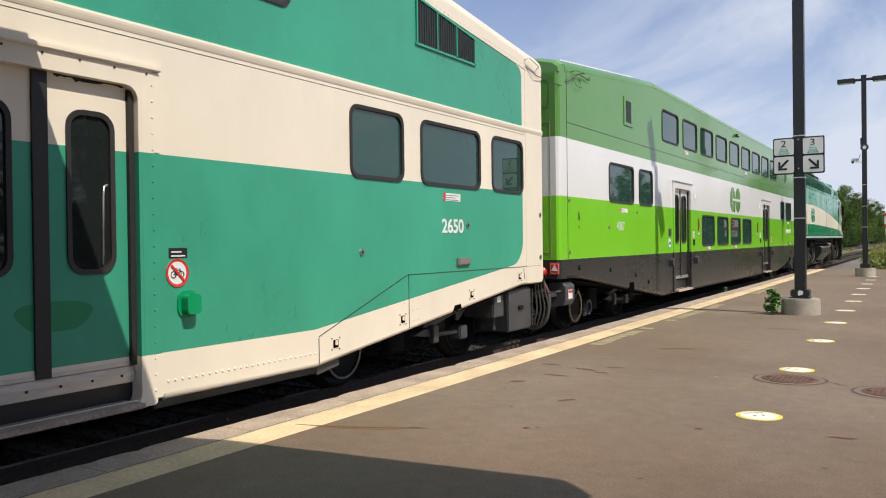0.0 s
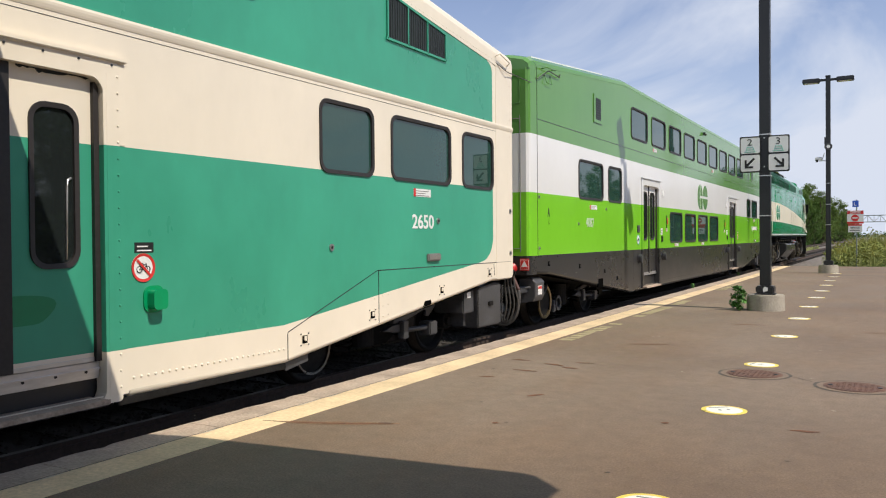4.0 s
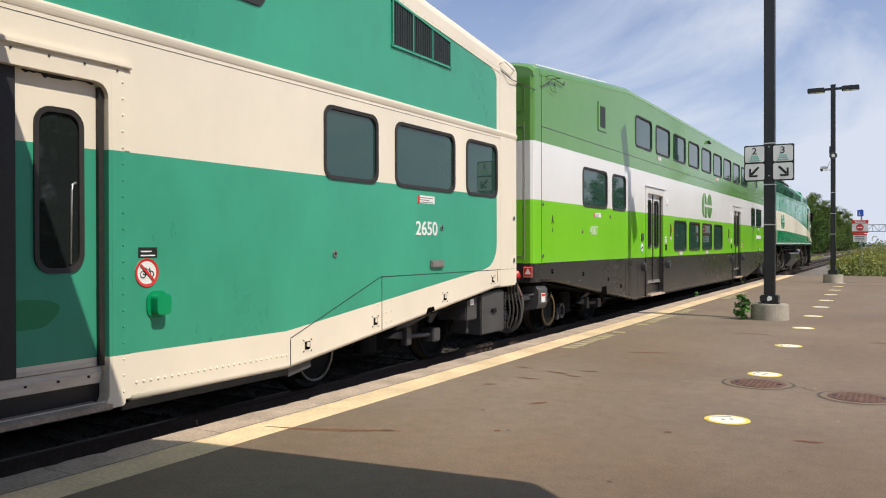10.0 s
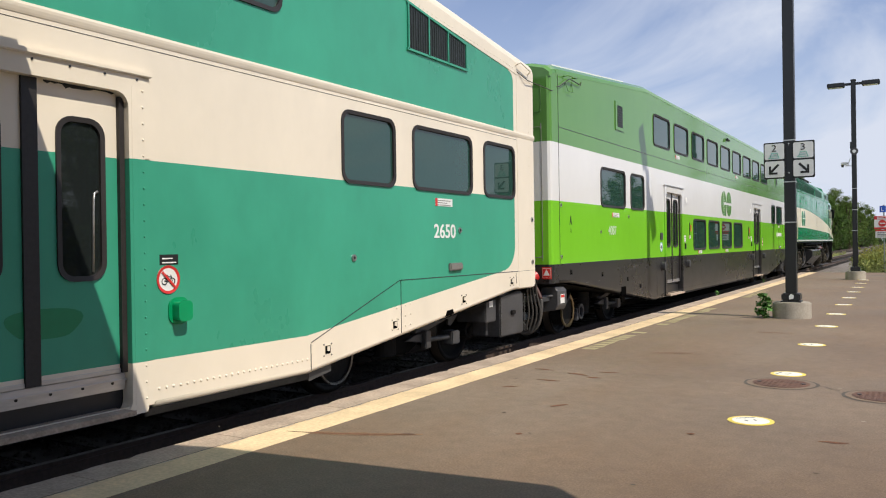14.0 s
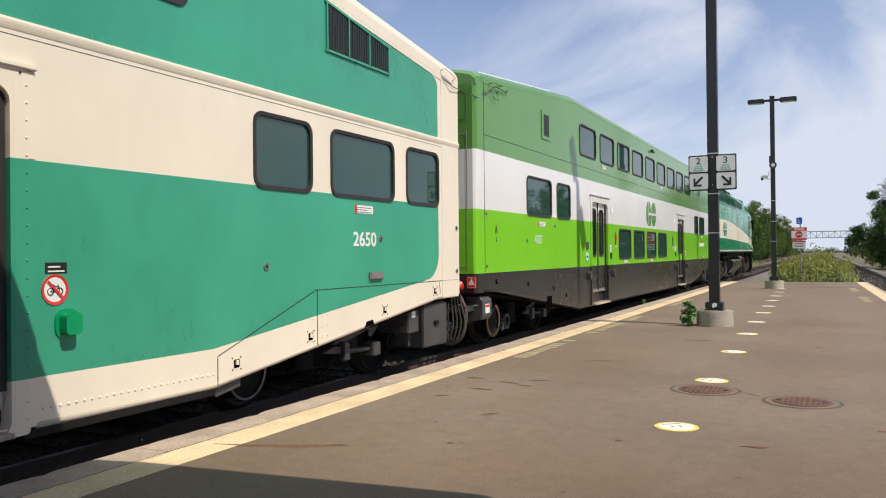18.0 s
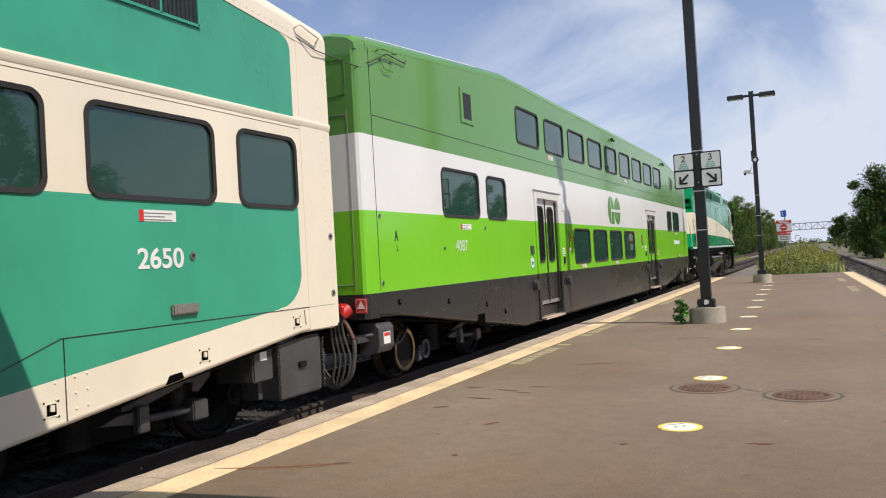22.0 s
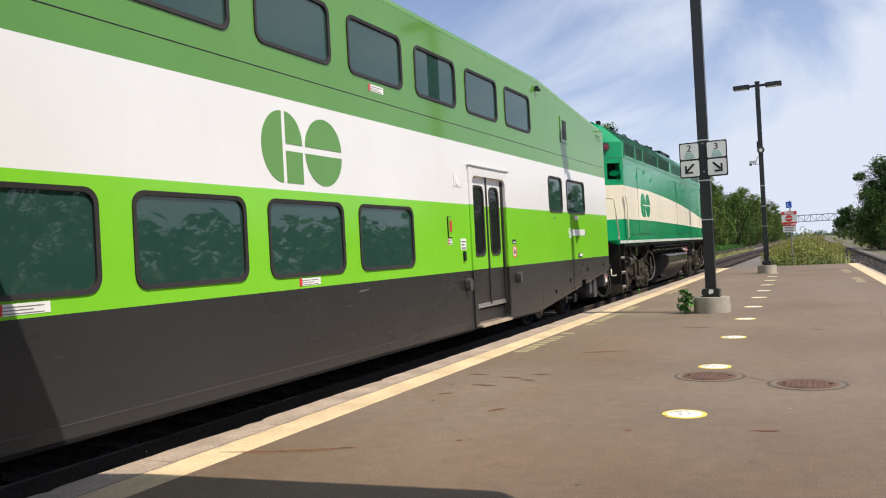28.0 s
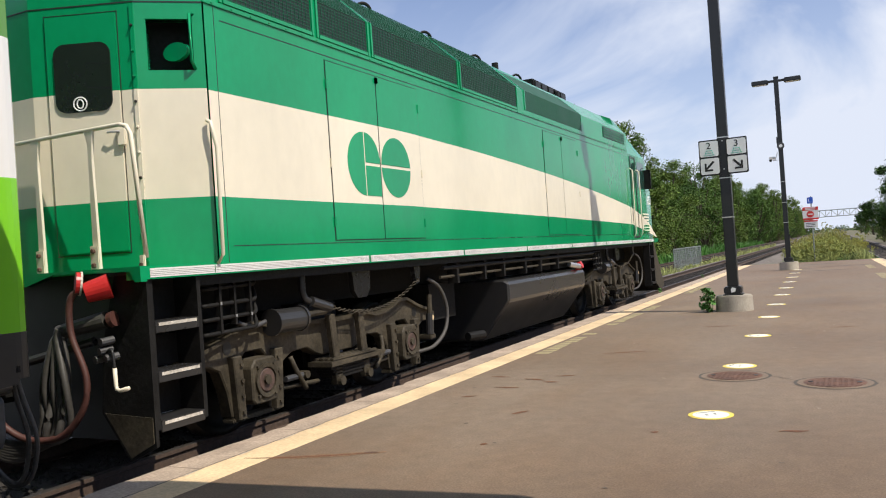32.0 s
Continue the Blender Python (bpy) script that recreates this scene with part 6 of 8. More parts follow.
# the locomotive
def build_locomotive():
    lo_shift = 0.30
    X = -4.69
    HW = X - TRACK
    y0, y1 = 37.70, 52.1
    lo = thing("locomotive", (TRACK, 46.0, RAIL), "green diesel locomotive with a cream band and black running gear", "locomotive", "train cars")
    lo.location.y += lo_shift
    zs, zm, zt = 1.45, 3.62, 4.02
    # side, banded; the cream band narrows and falls towards the cab
    bm = B()
    step = 0.425
    ys = [y0 + 0.02] + [y0 + 0.5 + step * k for k in range(1, 40) if y0 + 0.5 + step * k < y1] + [y1]

    def hi(y):
        d = max(0.0, y - 41.0)
        return 2.88 - 0.02 * d - 0.0033 * d * d

    def low(y):
        d = max(0.0, y - 41.0)
        return 2.0 - 0.01 * d - 0.0005 * d * d
    cols = [[bm.verts.new((X, y, z)) for z in (zs, low(y), hi(y), zm)] for y in ys]
    for a, b in zip(cols, cols[1:]):
        for k in range(3):
            f = bm.faces.new((a[k], b[k], b[k + 1], a[k + 1]))
            f.material_index = 1 if k == 1 else 0
    part("side_wall", bm, [LOCO, LCREAM], lo, "hood side in green with a cream band")
    # hood above, the roof and the far side
    sect = [(HW, zm), (HW, zt), (HW - 0.55, 4.52), (HW - 0.95, 4.62), (0, 4.66)]
    sect = sect + [(-a, b) for a, b in sect[::-1][1:]] + [(-HW, zs)]
    bm = B()
    rows = [[bm.verts.new((TRACK + a, y, b)) for a, b in sect] for y in (y0, y1)]
    for k in range(len(sect) - 1):
        bm.faces.new((rows[0][k], rows[0][k + 1], rows[1][k + 1], rows[1][k]))
    bmesh.ops.recalc_face_normals(bm, faces=bm.faces)
    part("hood", bm, LOCO, lo, "green hood with sloping shoulders")
    part("roof_panel", box(B(), TRACK - 0.7, TRACK + 0.7, y0 + 0.4, y1 - 0.3, 4.655, 4.69, 0.01), LOCO, lo)
    # grilles along the shoulder
    for a, b in ((37.95, 39.22), (39.36, 40.27), (40.40, 42.58), (42.72, 44.80)):
        g = part("side_grille", prism(B(), [(X + 0.004, zm + 0.06), (X + 0.004, zt + 0.0), (X - 0.50, 4.49), (X - 0.52, 4.47), (X - 0.02, zt - 0.03), (X - 0.02, zm + 0.06)], "y", a, b), GRILLE, lo, "fine black radiator grille bent over the shoulder")
        bm = B()
        for k in range(10):
            z = zm + 0.075 + 0.033 * k
            box(bm, X + 0.004, X + 0.008, a, b, z, z + 0.006)
        for k in range(int((b - a) / 0.06)):
            box(bm, X + 0.004, X + 0.0085, a + 0.06 * k, a + 0.06 * k + 0.005, zm + 0.06, zt - 0.01)
        for k in range(13):
            u = k / 13
            cx, cz = X + 0.004 - 0.504 * u, zt + 0.49 * u
            prism(bm, [(cx, cz), (cx + 0.006, cz + 0.004), (cx + 0.001, cz + 0.011), (cx - 0.005, cz + 0.006)], "y", a, b)
        for k in range(int((b - a) / 0.06)):
            ya = a + 0.06 * k
            prism(bm, [(X + 0.004, zt), (X + 0.009, zt + 0.003), (X - 0.495, zt + 0.493), (X - 0.50, zt + 0.49)], "y", ya, ya + 0.005)
        tagged(part("grille_wire", bm, WIREGREEN, g), kind="stuff")
        for yy in (a - 0.05, b + 0.01):
            part("grille_frame", prism(B(), [(X + 0.018, zm + 0.03), (X + 0.018, zt + 0.01), (X - 0.53, 4.525), (X - 0.55, 4.49), (X, zt - 0.03), (X, zm + 0.03)], "y", yy, yy + 0.03), LOCO, g)
        part("grille_frame", box(B(), X - 0.01, X + 0.018, a, b, zm + 0.03, zm + 0.065), LOCO, g)
    g = part("air_intake", prism(B(), [(X + 0.005, 3.70), (X + 0.005, zt), (X - 0.45, 4.43), (X - 0.47, 4.41), (X - 0.02, zt), (X - 0.02, 3.70)], "y", 45.2, 48.4), mat("dark green filter mesh", (0.006, 0.07, 0.035), 0.6, var=0.2), lo, "dark green air filter panel")
    for k in (0, 2):
        part("filter_rib", prism(B(), [(X + 0.012, 3.70), (X + 0.012, zt), (X - 0.45, 4.44), (X - 0.46, 4.42), (X, zt), (X, 3.70)], "y", 45.17 + 1.6 * k, 45.21 + 1.6 * k), LOCO, g)
    g = part("louvre", box(B(), X - 0.01, X + 0.006, 50.0, 51.9, 3.74, 3.98), GRILLE, lo, "black louvred opening")
    for k in range(4):
        part("louvre_blade", box(B(), X + 0.004, X + 0.02, 50.02, 51.88, 3.76 + 0.055 * k, 3.775 + 0.055 * k), LOCO, g)
    part("belt_rail", box(B(), X - 0.01, X + 0.014, y0, y1, zm - 0.02, zm + 0.02, 0.004), LOCO, lo)
    rivets(lo, [(y0 + 0.1 + 0.25 * k, zm) for k in range(57)], LOCO, r=0.012, x=X + 0.014)
    # roof gear
    for yy in (41.5, 43.2, 45.0, 46.9):
        q = part("lifting_eye", tube(B(), [(TRACK + 0.8 + 0.06 * math.cos(a), yy + 0.08 * math.cos(a), 4.60 + 0.10 * math.sin(a)) for a in [math.pi * k / 8 for k in range(9)]], 0.022, 6), IRON, lo, "black lifting eye on the roof", smooth=True)
    for yy in (38.6, 40.2, 46.0, 49.4):
        part("roof_vent", cyl(B(), (TRACK + 0.75, yy, 4.6), (TRACK + 0.75, yy, 4.76), 0.06, 10), IRON, lo)
    q = part("exhaust_box", box(B(), TRACK - 0.5, TRACK + 0.72, 48.05, 50.2, 4.62, 4.84, 0.02), IRON, lo, "black exhaust housing on the roof")
    for k in range(5):
        part("exhaust_slat", box(B(), TRACK + 0.72, TRACK + 0.74, 48.15 + 0.41 * k, 48.45 + 0.41 * k, 4.68, 4.80), INK, q)
    # doors in the side
    for a, b, c in ((39.42, 41.36, True), (45.98, 47.95, True)):
        for p, q2 in ((a, (a + b) / 2 - 0.004), ((a + b) / 2 + 0.004, b)):
            pa = B()
            for j in range(3):
                ya, yb = p + 0.006 + (q2 - p - 0.012) * j / 3, p + 0.006 + (q2 - p - 0.012) * (j + 1) / 3
                for k in range(3):
                    f0 = len(pa.faces)
                    zl = (1.62, low(ya), hi(ya), 3.44)
                    zr = (1.62, low(yb), hi(yb), 3.44)
                    prism(pa, [(ya, zl[k]), (yb, zr[k]), (yb, zr[k + 1]), (ya, zl[k + 1])], "x", X, X + 0.008)
                    pa.faces.ensure_lookup_table()
                    for f in pa.faces[f0:]:
                        f.material_index = 1 if k == 1 else 0
            bmesh.ops.remove_doubles(pa, verts=pa.verts, dist=1e-5)
            d = part("side_door", pa, [LOCO, LCREAM], lo, "flush access door in the hood side")
            for z in (1.8, 2.4, 3.2):
                yy = p if p == a else q2
                part("hinge", cyl(B(), (X + 0.012, yy, z - 0.05), (X + 0.012, yy, z + 0.05), 0.012, 8), LOCO if not 2.0 < z < 2.87 else LCREAM, d)
            part("door_latch", box(B(), X + 0.012, X + 0.03, (a + b) / 2 - 0.02, (a + b) / 2 + 0.02, 3.36, 3.42), IRON, d)
        part("door_gap", box(B(), X - 0.002, X + 0.003, a - 0.006, b + 0.006, 1.61, 3.45), INK, lo)
    part("panel_seam", box(B(), X - 0.002, X + 0.002, y0 + 0.13, y0 + 0.136, zs, zm), SKIRT, lo)
    part("panel_seam", box(B(), X - 0.002, X + 0.003, y0 + 0.2, y1, 3.49, 3.497), SKIRT, lo)
    part("panel_seam", box(B(), X - 0.002, X + 0.003, y0 + 0.2, y1, 1.585, 1.592), SKIRT, lo)
    emblem(lo, 39.72, 41.07, 2.09, 2.78, LOCO, X + 0.0085)
    # sill with its reflective stripe
    part("sill", box(B(), X - 0.2, X + 0.012, y0 - 0.77, 55.0, 1.36, 1.45), LOCO, lo)
    part("sill_stripe", box(B(), X + 0.012, X + 0.016, y0 - 0.74, y0 - 0.06, 1.372, 1.44), PLATE, lo, "white reflective stripe on the sill")
    for k in range(7):
        part("sill_stripe", box(B(), X + 0.012, X + 0.016, y0 - 0.05 + 2.4 * k, y0 + 2.3 + 2.4 * k, 1.372, 1.44), PLATE, lo, "white reflective stripe on the sill")
    for z in (1.384, 1.397, 1.410, 1.423):
        part("sill_line", box(B(), X + 0.016, X + 0.0175, y0 - 0.74, 54.5, z, z + 0.003), MARKER, lo)
    # rear end: bowed in five facets
    plan = [(X, y0), (-5.09, y0 - 0.35), (-5.90, y0 - 0.69)]
    plan = plan + [(2 * TRACK - a, b) for a, b in plan[::-1]]
    cut0, cut1 = 0.16, 0.86

    def facet(p, q, u0, u1, z0, z1, d0, d1):
        """A flat block on the facet from p to q: u runs 0 to 1 along it, d outwards."""
        p, q = Vector(p), Vector(q)
        n = Vector((q - p).orthogonal()).normalized()
        if n.y > 0:
            n = -n
        ring = [p.lerp(q, u0) + n * d0, p.lerp(q, u1) + n * d0, p.lerp(q, u1) + n * d1, p.lerp(q, u0) + n * d1]
        return prism(B(), [(v.x, v.y) for v in ring], "z", z0, z1)

    for i in range(5):
        p, q = plan[i], plan[i + 1]
        for a, b, m in ((zs, 2.0, LOCO), (2.0, 2.89, LCREAM), (2.89, 3.60, LOCO)):
            if a > 2.8 and i in (0, 4):
                part("rear_wall", facet(p, q, 0, cut0, a, b, -0.03, 0), m, lo, "bowed rear wall panel")
                part("rear_wall", facet(p, q, cut1, 1, a, b, -0.03, 0), m, lo)
                part("rear_wall", facet(p, q, cut0, cut1, a, 3.04, -0.03, 0), m, lo)
                part("rear_wall", facet(p, q, cut0, cut1, 3.46, b, -0.03, 0), m, lo)
                part("lamp_niche", facet(p, q, cut0 - 0.02, cut1 + 0.02, 3.0, 3.5, -0.27, -0.24), IRON, lo, "recessed lamp niche")
                part("niche_floor", facet(p, q, cut0 - 0.02, cut1 + 0.02, 3.02, 3.04, -0.24, -0.01), LOCO, lo)
                for u in (cut0, cut1):
                    part("niche_wall", facet(p, q, u - 0.025, u + 0.005, 3.0, 3.5, -0.24, -0.005), LOCO, lo)
                c = Vector(p).lerp(Vector(q), 0.5)
                bm = B()
                prism(bm, [(c.x + 0.13 * math.cos(2 * math.pi * k / 20), 3.20 + 0.075 * math.sin(2 * math.pi * k / 20)) for k in range(20)], "y", c.y + 0.05, c.y + 0.09)
                part("niche_disc", bm, LOCO, lo, "oval green lamp cover")
            else:
                part("rear_wall", facet(p, q, 0, 1, a, b, -0.03, 0), m, lo, "bowed rear wall panel")
    # brow: from the facets back to the roof
    bm = B()
    for z, f in ((3.60, 0.0), (4.02, 0.0), (4.30, 0.25)):
        for a, b in plan:
            k = 1.0 if z < 4.1 else 0.80
            bm.verts.new((TRACK + (a - TRACK) * k, b + (y0 - b) * f, z))
    for a, b in sect[1:-2]:
        bm.verts.new((TRACK + a, y0, b))
        bm.verts.new((TRACK + a, y0 + 0.03, b))
    bmesh.ops.convex_hull(bm, input=bm.verts)
    part("rear_brow", bm, LOCO, lo, "green upper rear panel")
    P0, P1, P2, P3 = plan[:4]
    for i in range(5):
        part("rear_seam", facet(plan[i], plan[i + 1], 0, 1, 3.594, 3.604, 0, 0.004), SKIRT, lo)
    # hinge column between the corner and the door facets, with bolt heads
    part("hinge_column", facet(P1, P2, 0.0, 0.035, zs + 0.05, 3.58, 0, 0.012), LOCO, lo)
    part("hinge_column_band", facet(P1, P2, 0.0, 0.036, 2.0, 2.89, 0, 0.013), LCREAM, lo)
    for k in range(10):
        c = Vector(P1).lerp(Vector(P2), 0.018)
        zz = 1.56 + 0.205 * k
        part("bolt_head", cyl(B(), (c.x, c.y - 0.01, zz), (c.x + 0.012, c.y - 0.03, zz), 0.014, 8, 0.009), BRIGHT if k % 3 == 0 else LOCO if not 2.0 < zz < 2.89 else LCREAM, lo)
    # end door on the wide facet
    d = part("end_door", facet(P1, P2, 0.17, 0.84, 1.60, 2.0, 0.0, 0.016), LOCO, lo, "narrow end door")
    part("end_door_band", facet(P1, P2, 0.17, 0.84, 2.0, 2.89, 0.0, 0.016), LCREAM, d)
    part("end_door_top", facet(P1, P2, 0.17, 0.84, 2.89, 3.52, 0.0, 0.016), LOCO, d)
    for u in (0.155, 0.845):
        part("door_edge", facet(P1, P2, u, u + 0.006, 1.58, 3.54, 0.0, 0.004), SKIRT, d)
    for z in (1.58, 3.53):
        part("door_edge", facet(P1, P2, 0.155, 0.857, z, z + 0.006, 0.0, 0.004), SKIRT, d)
    pa, pb = Vector(P1), Vector(P2)
    turn = Matrix.Translation((*pa.lerp(pb, 0.50), 0)) @ Matrix.Rotation(math.atan2((pa - pb).y, (pa - pb).x), 4, "Z")

    def turned(bm):
        bmesh.ops.transform(bm, matrix=turn, verts=bm.verts)
        return bm
    w = part("door_window", turned(prism(B(), rrect(-0.235, 0.235, 2.735, 3.29, 0.09), "y", -0.03, -0.015)), DOORGLASS, d, "dark rounded window in the end door")
    for r1, r2 in ((0.055, 0.055), (0.026, 0.036)):
        part("window_ring", turned(tube(B(), [(-0.03 + r1 * math.cos(2 * math.pi * k / 20), -0.034, 2.80 + r2 * math.sin(2 * math.pi * k / 20)) for k in range(21)], 0.006, 5)), PLATE, w)
    q = part("door_lock", turned(box(B(), 0.26, 0.33, -0.05, -0.014, 2.44, 2.58, 0.008)), LCREAM, d, "cream painted door lock")
    part("lock_lever", turned(tube(B(), [(0.29, -0.055, 2.55), (0.24, -0.07, 2.55), (0.19, -0.06, 2.55)], 0.009, 6)), ALU, q)
    at = pa.lerp(pb, 0.76) + Vector((0.39, -0.92)) * 0.006
    text("603", 0.36, LCREAM, "fleet_number", lo, (at.x, at.y, 3.78), Matrix.Rotation(math.atan2((pa - pb).y, (pa - pb).x), 4, "Z") @ FACE_ON, 0.98, "cream fleet number on the rear", bold=0.007)
    for i in (0, 4):
        c = Vector(plan[i]).lerp(Vector(plan[i + 1]), 0.92 if i == 0 else 0.08)
        sx = 0.7 if i == 0 else -0.7
        dv = Vector((sx, -0.75, 0)).normalized()
        c3 = Vector((c.x, c.y, 3.88))
        q = part("marker_lamp", cyl(B(), c3 - dv * 0.04, c3 + dv * 0.07, 0.115, 20), SKIRT, lo, "round red marker lamp in a dark ring")
        part("lamp_ring", cyl(B(), c3 + dv * 0.07, c3 + dv * 0.08, 0.085, 20), BOXGREY, q)
        part("lamp_lens", cyl(B(), c3 + dv * 0.08, c3 + dv * 0.086, 0.055, 20), LENS, q)
    # rear deck, its rail, beam and steps
    yd = y0 - 0.80
    out = [(X + 0.012, 1.46), (X + 0.012, 1.345), (X - 0.05, 1.345), (X - 0.10, 1.425), (-5.62, 1.44), (-5.95, 1.36)]
    out = out + [(2 * TRACK - a, b) for a, b in out[::-1]]
    part("rear_beam", prism(B(), out, "y", yd - 0.03, yd + 0.03), LOCO, lo, "green end beam")
    part("rear_deck", prism(B(), [(X - 0.02, y0 - 0.02), (X - 0.02, yd), (2 * TRACK - X + 0.02, yd), (2 * TRACK - X + 0.02, y0 - 0.02)], "z", 1.425, 1.455), LOCO, lo, "green rear deck")
    yr = yd + 0.05
    rail = part("end_rail", tube(B(), [(TRACK - 1.1, yr, 2.52), (-5.30, yr, 2.53), (-4.88, yr, 2.53), (-4.81, yr, 2.51), (-4.775, yr, 2.45), (-4.70, yr + 0.01, 1.52)], 0.018, 8), LCREAM, lo, "cream painted end handrail", smooth=True)
    foot = part("rail_foot", box(B(), -4.73, -4.68, yr - 0.035, yr - 0.012, 1.44, 1.54, 0.006), LCREAM, rail)
    part("bolt", cyl(B(), (-4.705, yr - 0.03, 1.47), (-4.705, yr - 0.05, 1.47), 0.016, 6), RUST, foot)
    for xx in (-5.21, -5.83, -6.44, -7.0):
        q = part("rail_post", prism(B(), [(xx - 0.055, 2.53), (xx + 0.055, 2.53), (xx + 0.035, 2.42), (xx + 0.025, 2.3), (xx + 0.045, 1.46), (xx - 0.03, 1.46), (xx - 0.02, 2.3), (xx - 0.02, 2.42)], "y", yr - 0.012, yr + 0.012), LCREAM, lo, "cream painted rail post", bevel=0.004)
        part("post_foot", box(B(), xx - 0.035, xx + 0.06, yr - 0.035, yr - 0.012, 1.45, 1.64, 0.006), LCREAM, q)
        for z in (1.49, 1.60):
            part("bolt", cyl(B(), (xx + 0.01, yr - 0.034, z), (xx + 0.01, yr - 0.055, z), 0.02, 6, 0.017), RUST, q)
    part("side_handrail", tube(B(), [(X + 0.005, y0 - 0.03, 2.62), (X + 0.05, y0 - 0.04, 2.60), (X + 0.065, y0 - 0.03, 2.50), (X + 0.085, y0 - 0.02, 2.40), (X + 0.075, y0 - 0.02, 1.52), (X + 0.02, y0 - 0.02, 1.45)], 0.017, 8), LCREAM, lo, "cream painted handrail", smooth=True)
    part("corner_grab", tube(B(), [(X - 0.06, y0 - 0.05, 3.50), (X - 0.03, y0 - 0.12, 3.48), (X - 0.03, y0 - 0.12, 3.10), (X - 0.06, y0 - 0.05, 3.05)], 0.014, 6), LOCO, lo, smooth=True)
    la, lb = y0 - 0.72, y0 - 0.23
    st = part("step_ladder", box(B(), X - 0.26, X - 0.015, la - 0.02, la + 0.02, 0.24, 1.36), IRON, lo, "black step ladder with worn pale step edges")
    part("ladder_side", box(B(), X - 0.26, X - 0.015, lb - 0.02, lb + 0.02, 0.24, 1.36), IRON, st)
    for z in (0.985, 0.615, 0.25):
        part("tread", box(B(), X - 0.26, X - 0.008, la + 0.02, lb - 0.02, z - 0.03, z + 0.055, 0.004), SKIRT, st)
        part("tread_edge", box(B(), X - 0.008, X - 0.004, la + 0.05, lb - 0.05, z + 0.022, z + 0.046), STEPEDGE, st, "worn white step edge")
        part("ladder_back", box(B(), X - 0.27, X - 0.26, la, lb, z + 0.06, z + 0.30), IRON, st)
    # plates, sockets and hoses under the deck
    part("end_plate", prism(B(), [(X - 0.012, 1.40), (X - 0.012, 0.12), (X - 0.28, 0.0), (X - 0.56, 0.36), (X - 0.50, 0.9), (X - 0.34, 1.40)], "y", yd + 0.04, yd + 0.07), IRON, lo, "black end plate above the rails")
    part("end_plate_patch", prism(B(), [(X - 0.03, 0.34), (X - 0.03, 0.15), (X - 0.27, 0.03), (X - 0.52, 0.36)], "y", yd + 0.034, yd + 0.04), GREASE, lo, "dusty lower end plate")
    # two black sheets give the shade below the deck as colour
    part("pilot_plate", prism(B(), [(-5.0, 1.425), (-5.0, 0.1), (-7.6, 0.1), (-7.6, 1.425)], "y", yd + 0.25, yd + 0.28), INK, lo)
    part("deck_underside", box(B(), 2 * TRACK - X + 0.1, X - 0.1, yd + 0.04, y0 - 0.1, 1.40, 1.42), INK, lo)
    yh = yd - 0.03
    q = part("jumper_socket", cyl(B(), (-5.02, yh + 0.02, 1.33), (-5.14, yh - 0.10, 1.29), 0.095, 20, 0.075), RED, lo, "red round cable socket")
    lid = cyl(B(), (-5.19, yh - 0.10, 1.36), (-5.21, yh - 0.13, 1.365), 0.085, 20)
    part("socket_lid", lid, RED, q, "open red socket lid with a pale rim")
    part("lid_rim", cyl(B(), (-5.186, yh - 0.094, 1.359), (-5.194, yh - 0.106, 1.361), 0.091, 20), STEPEDGE, q)
    part("hose", tube(B(), bend([(-5.12, yh - 0.1, 1.32), (-5.23, yh - 0.16, 1.26), (-5.24, yh - 0.17, 1.0), (-5.12, yh - 0.16, 0.68), (-5.15, yh - 0.18, 0.44), (-5.34, yh - 0.22, 0.25), (-5.60, yh - 0.28, 0.22), (-5.78, yh - 0.36, 0.33), (-5.88, yh - 0.45, 0.55)]), 0.026, 8), HOSERED, lo, "hanging rusty red hose", smooth=True)
    part("hose_sleeve", cyl(B(), (-5.08, yh + 0.02, 1.08), (-5.46, yh - 0.10, 1.0), 0.065, 14, 0.055), HOSE, lo, "ribbed black cable sleeve")
    part("hose_clamp", cyl(B(), (-5.0, yh + 0.03, 1.085), (-5.04, yh + 0.02, 1.075), 0.06, 14), HOSERED, lo)
    for k in range(7):
        o = 0.036 * k
        w = 0.03 * math.sin(2.3 * k)
        part("hose", tube(B(), bend([(-5.40, yh - 0.09 - 0.01 * k, 1.0 + 0.006 * k), (-5.47 + o * 0.3, yh - 0.13 - w, 0.94), (-5.58 + o * 1.3, yh - 0.17 - w, 0.62), (-5.58 + o * 1.2, yh - 0.19 + w, 0.36 - 0.012 * k), (-5.66 + o * 0.9, yh - 0.22, 0.12 + 0.012 * k), (-5.85 + o * 0.3, yh - 0.32, 0.08 + 0.02 * k), (-6.1, yh - 0.45, 0.3)]), 0.027, 8), HOSE, lo, "hanging black cable", smooth=True)
    part("drawbar", cyl(B(), (-5.2, yh, 0.92), (-6.3, yh - 0.3, 0.66), 0.035, 10), SKIRT, lo)
    for k, (dx, dz) in enumerate(((0, 0), (0.06, -0.05), (-0.05, -0.06), (0.02, 0.07))):
        part("valve", cyl(B(), (-5.02 + dx, yh, 0.86 + dz), (-5.04 + dx, yh - 0.10, 0.85 + dz), 0.03, 10), BOXGREY, lo, "small grey air valve")
    part("cut_lever", tube(B(), bend([(-5.02, yh - 0.05, 0.84), (-4.93, yh - 0.08, 0.86), (-4.91, yh - 0.08, 0.72)]), 0.012, 6), SKIRT, lo, smooth=True)
    part("cut_lever_grip", tube(B(), [(-4.91, yh - 0.08, 0.73), (-4.91, yh - 0.08, 0.60), (-4.90, yh - 0.08, 0.575), (-4.87, yh - 0.08, 0.565), (-4.78, yh - 0.08, 0.585)], 0.016, 7), LCREAM, lo, "cream tipped uncoupling lever", smooth=True)
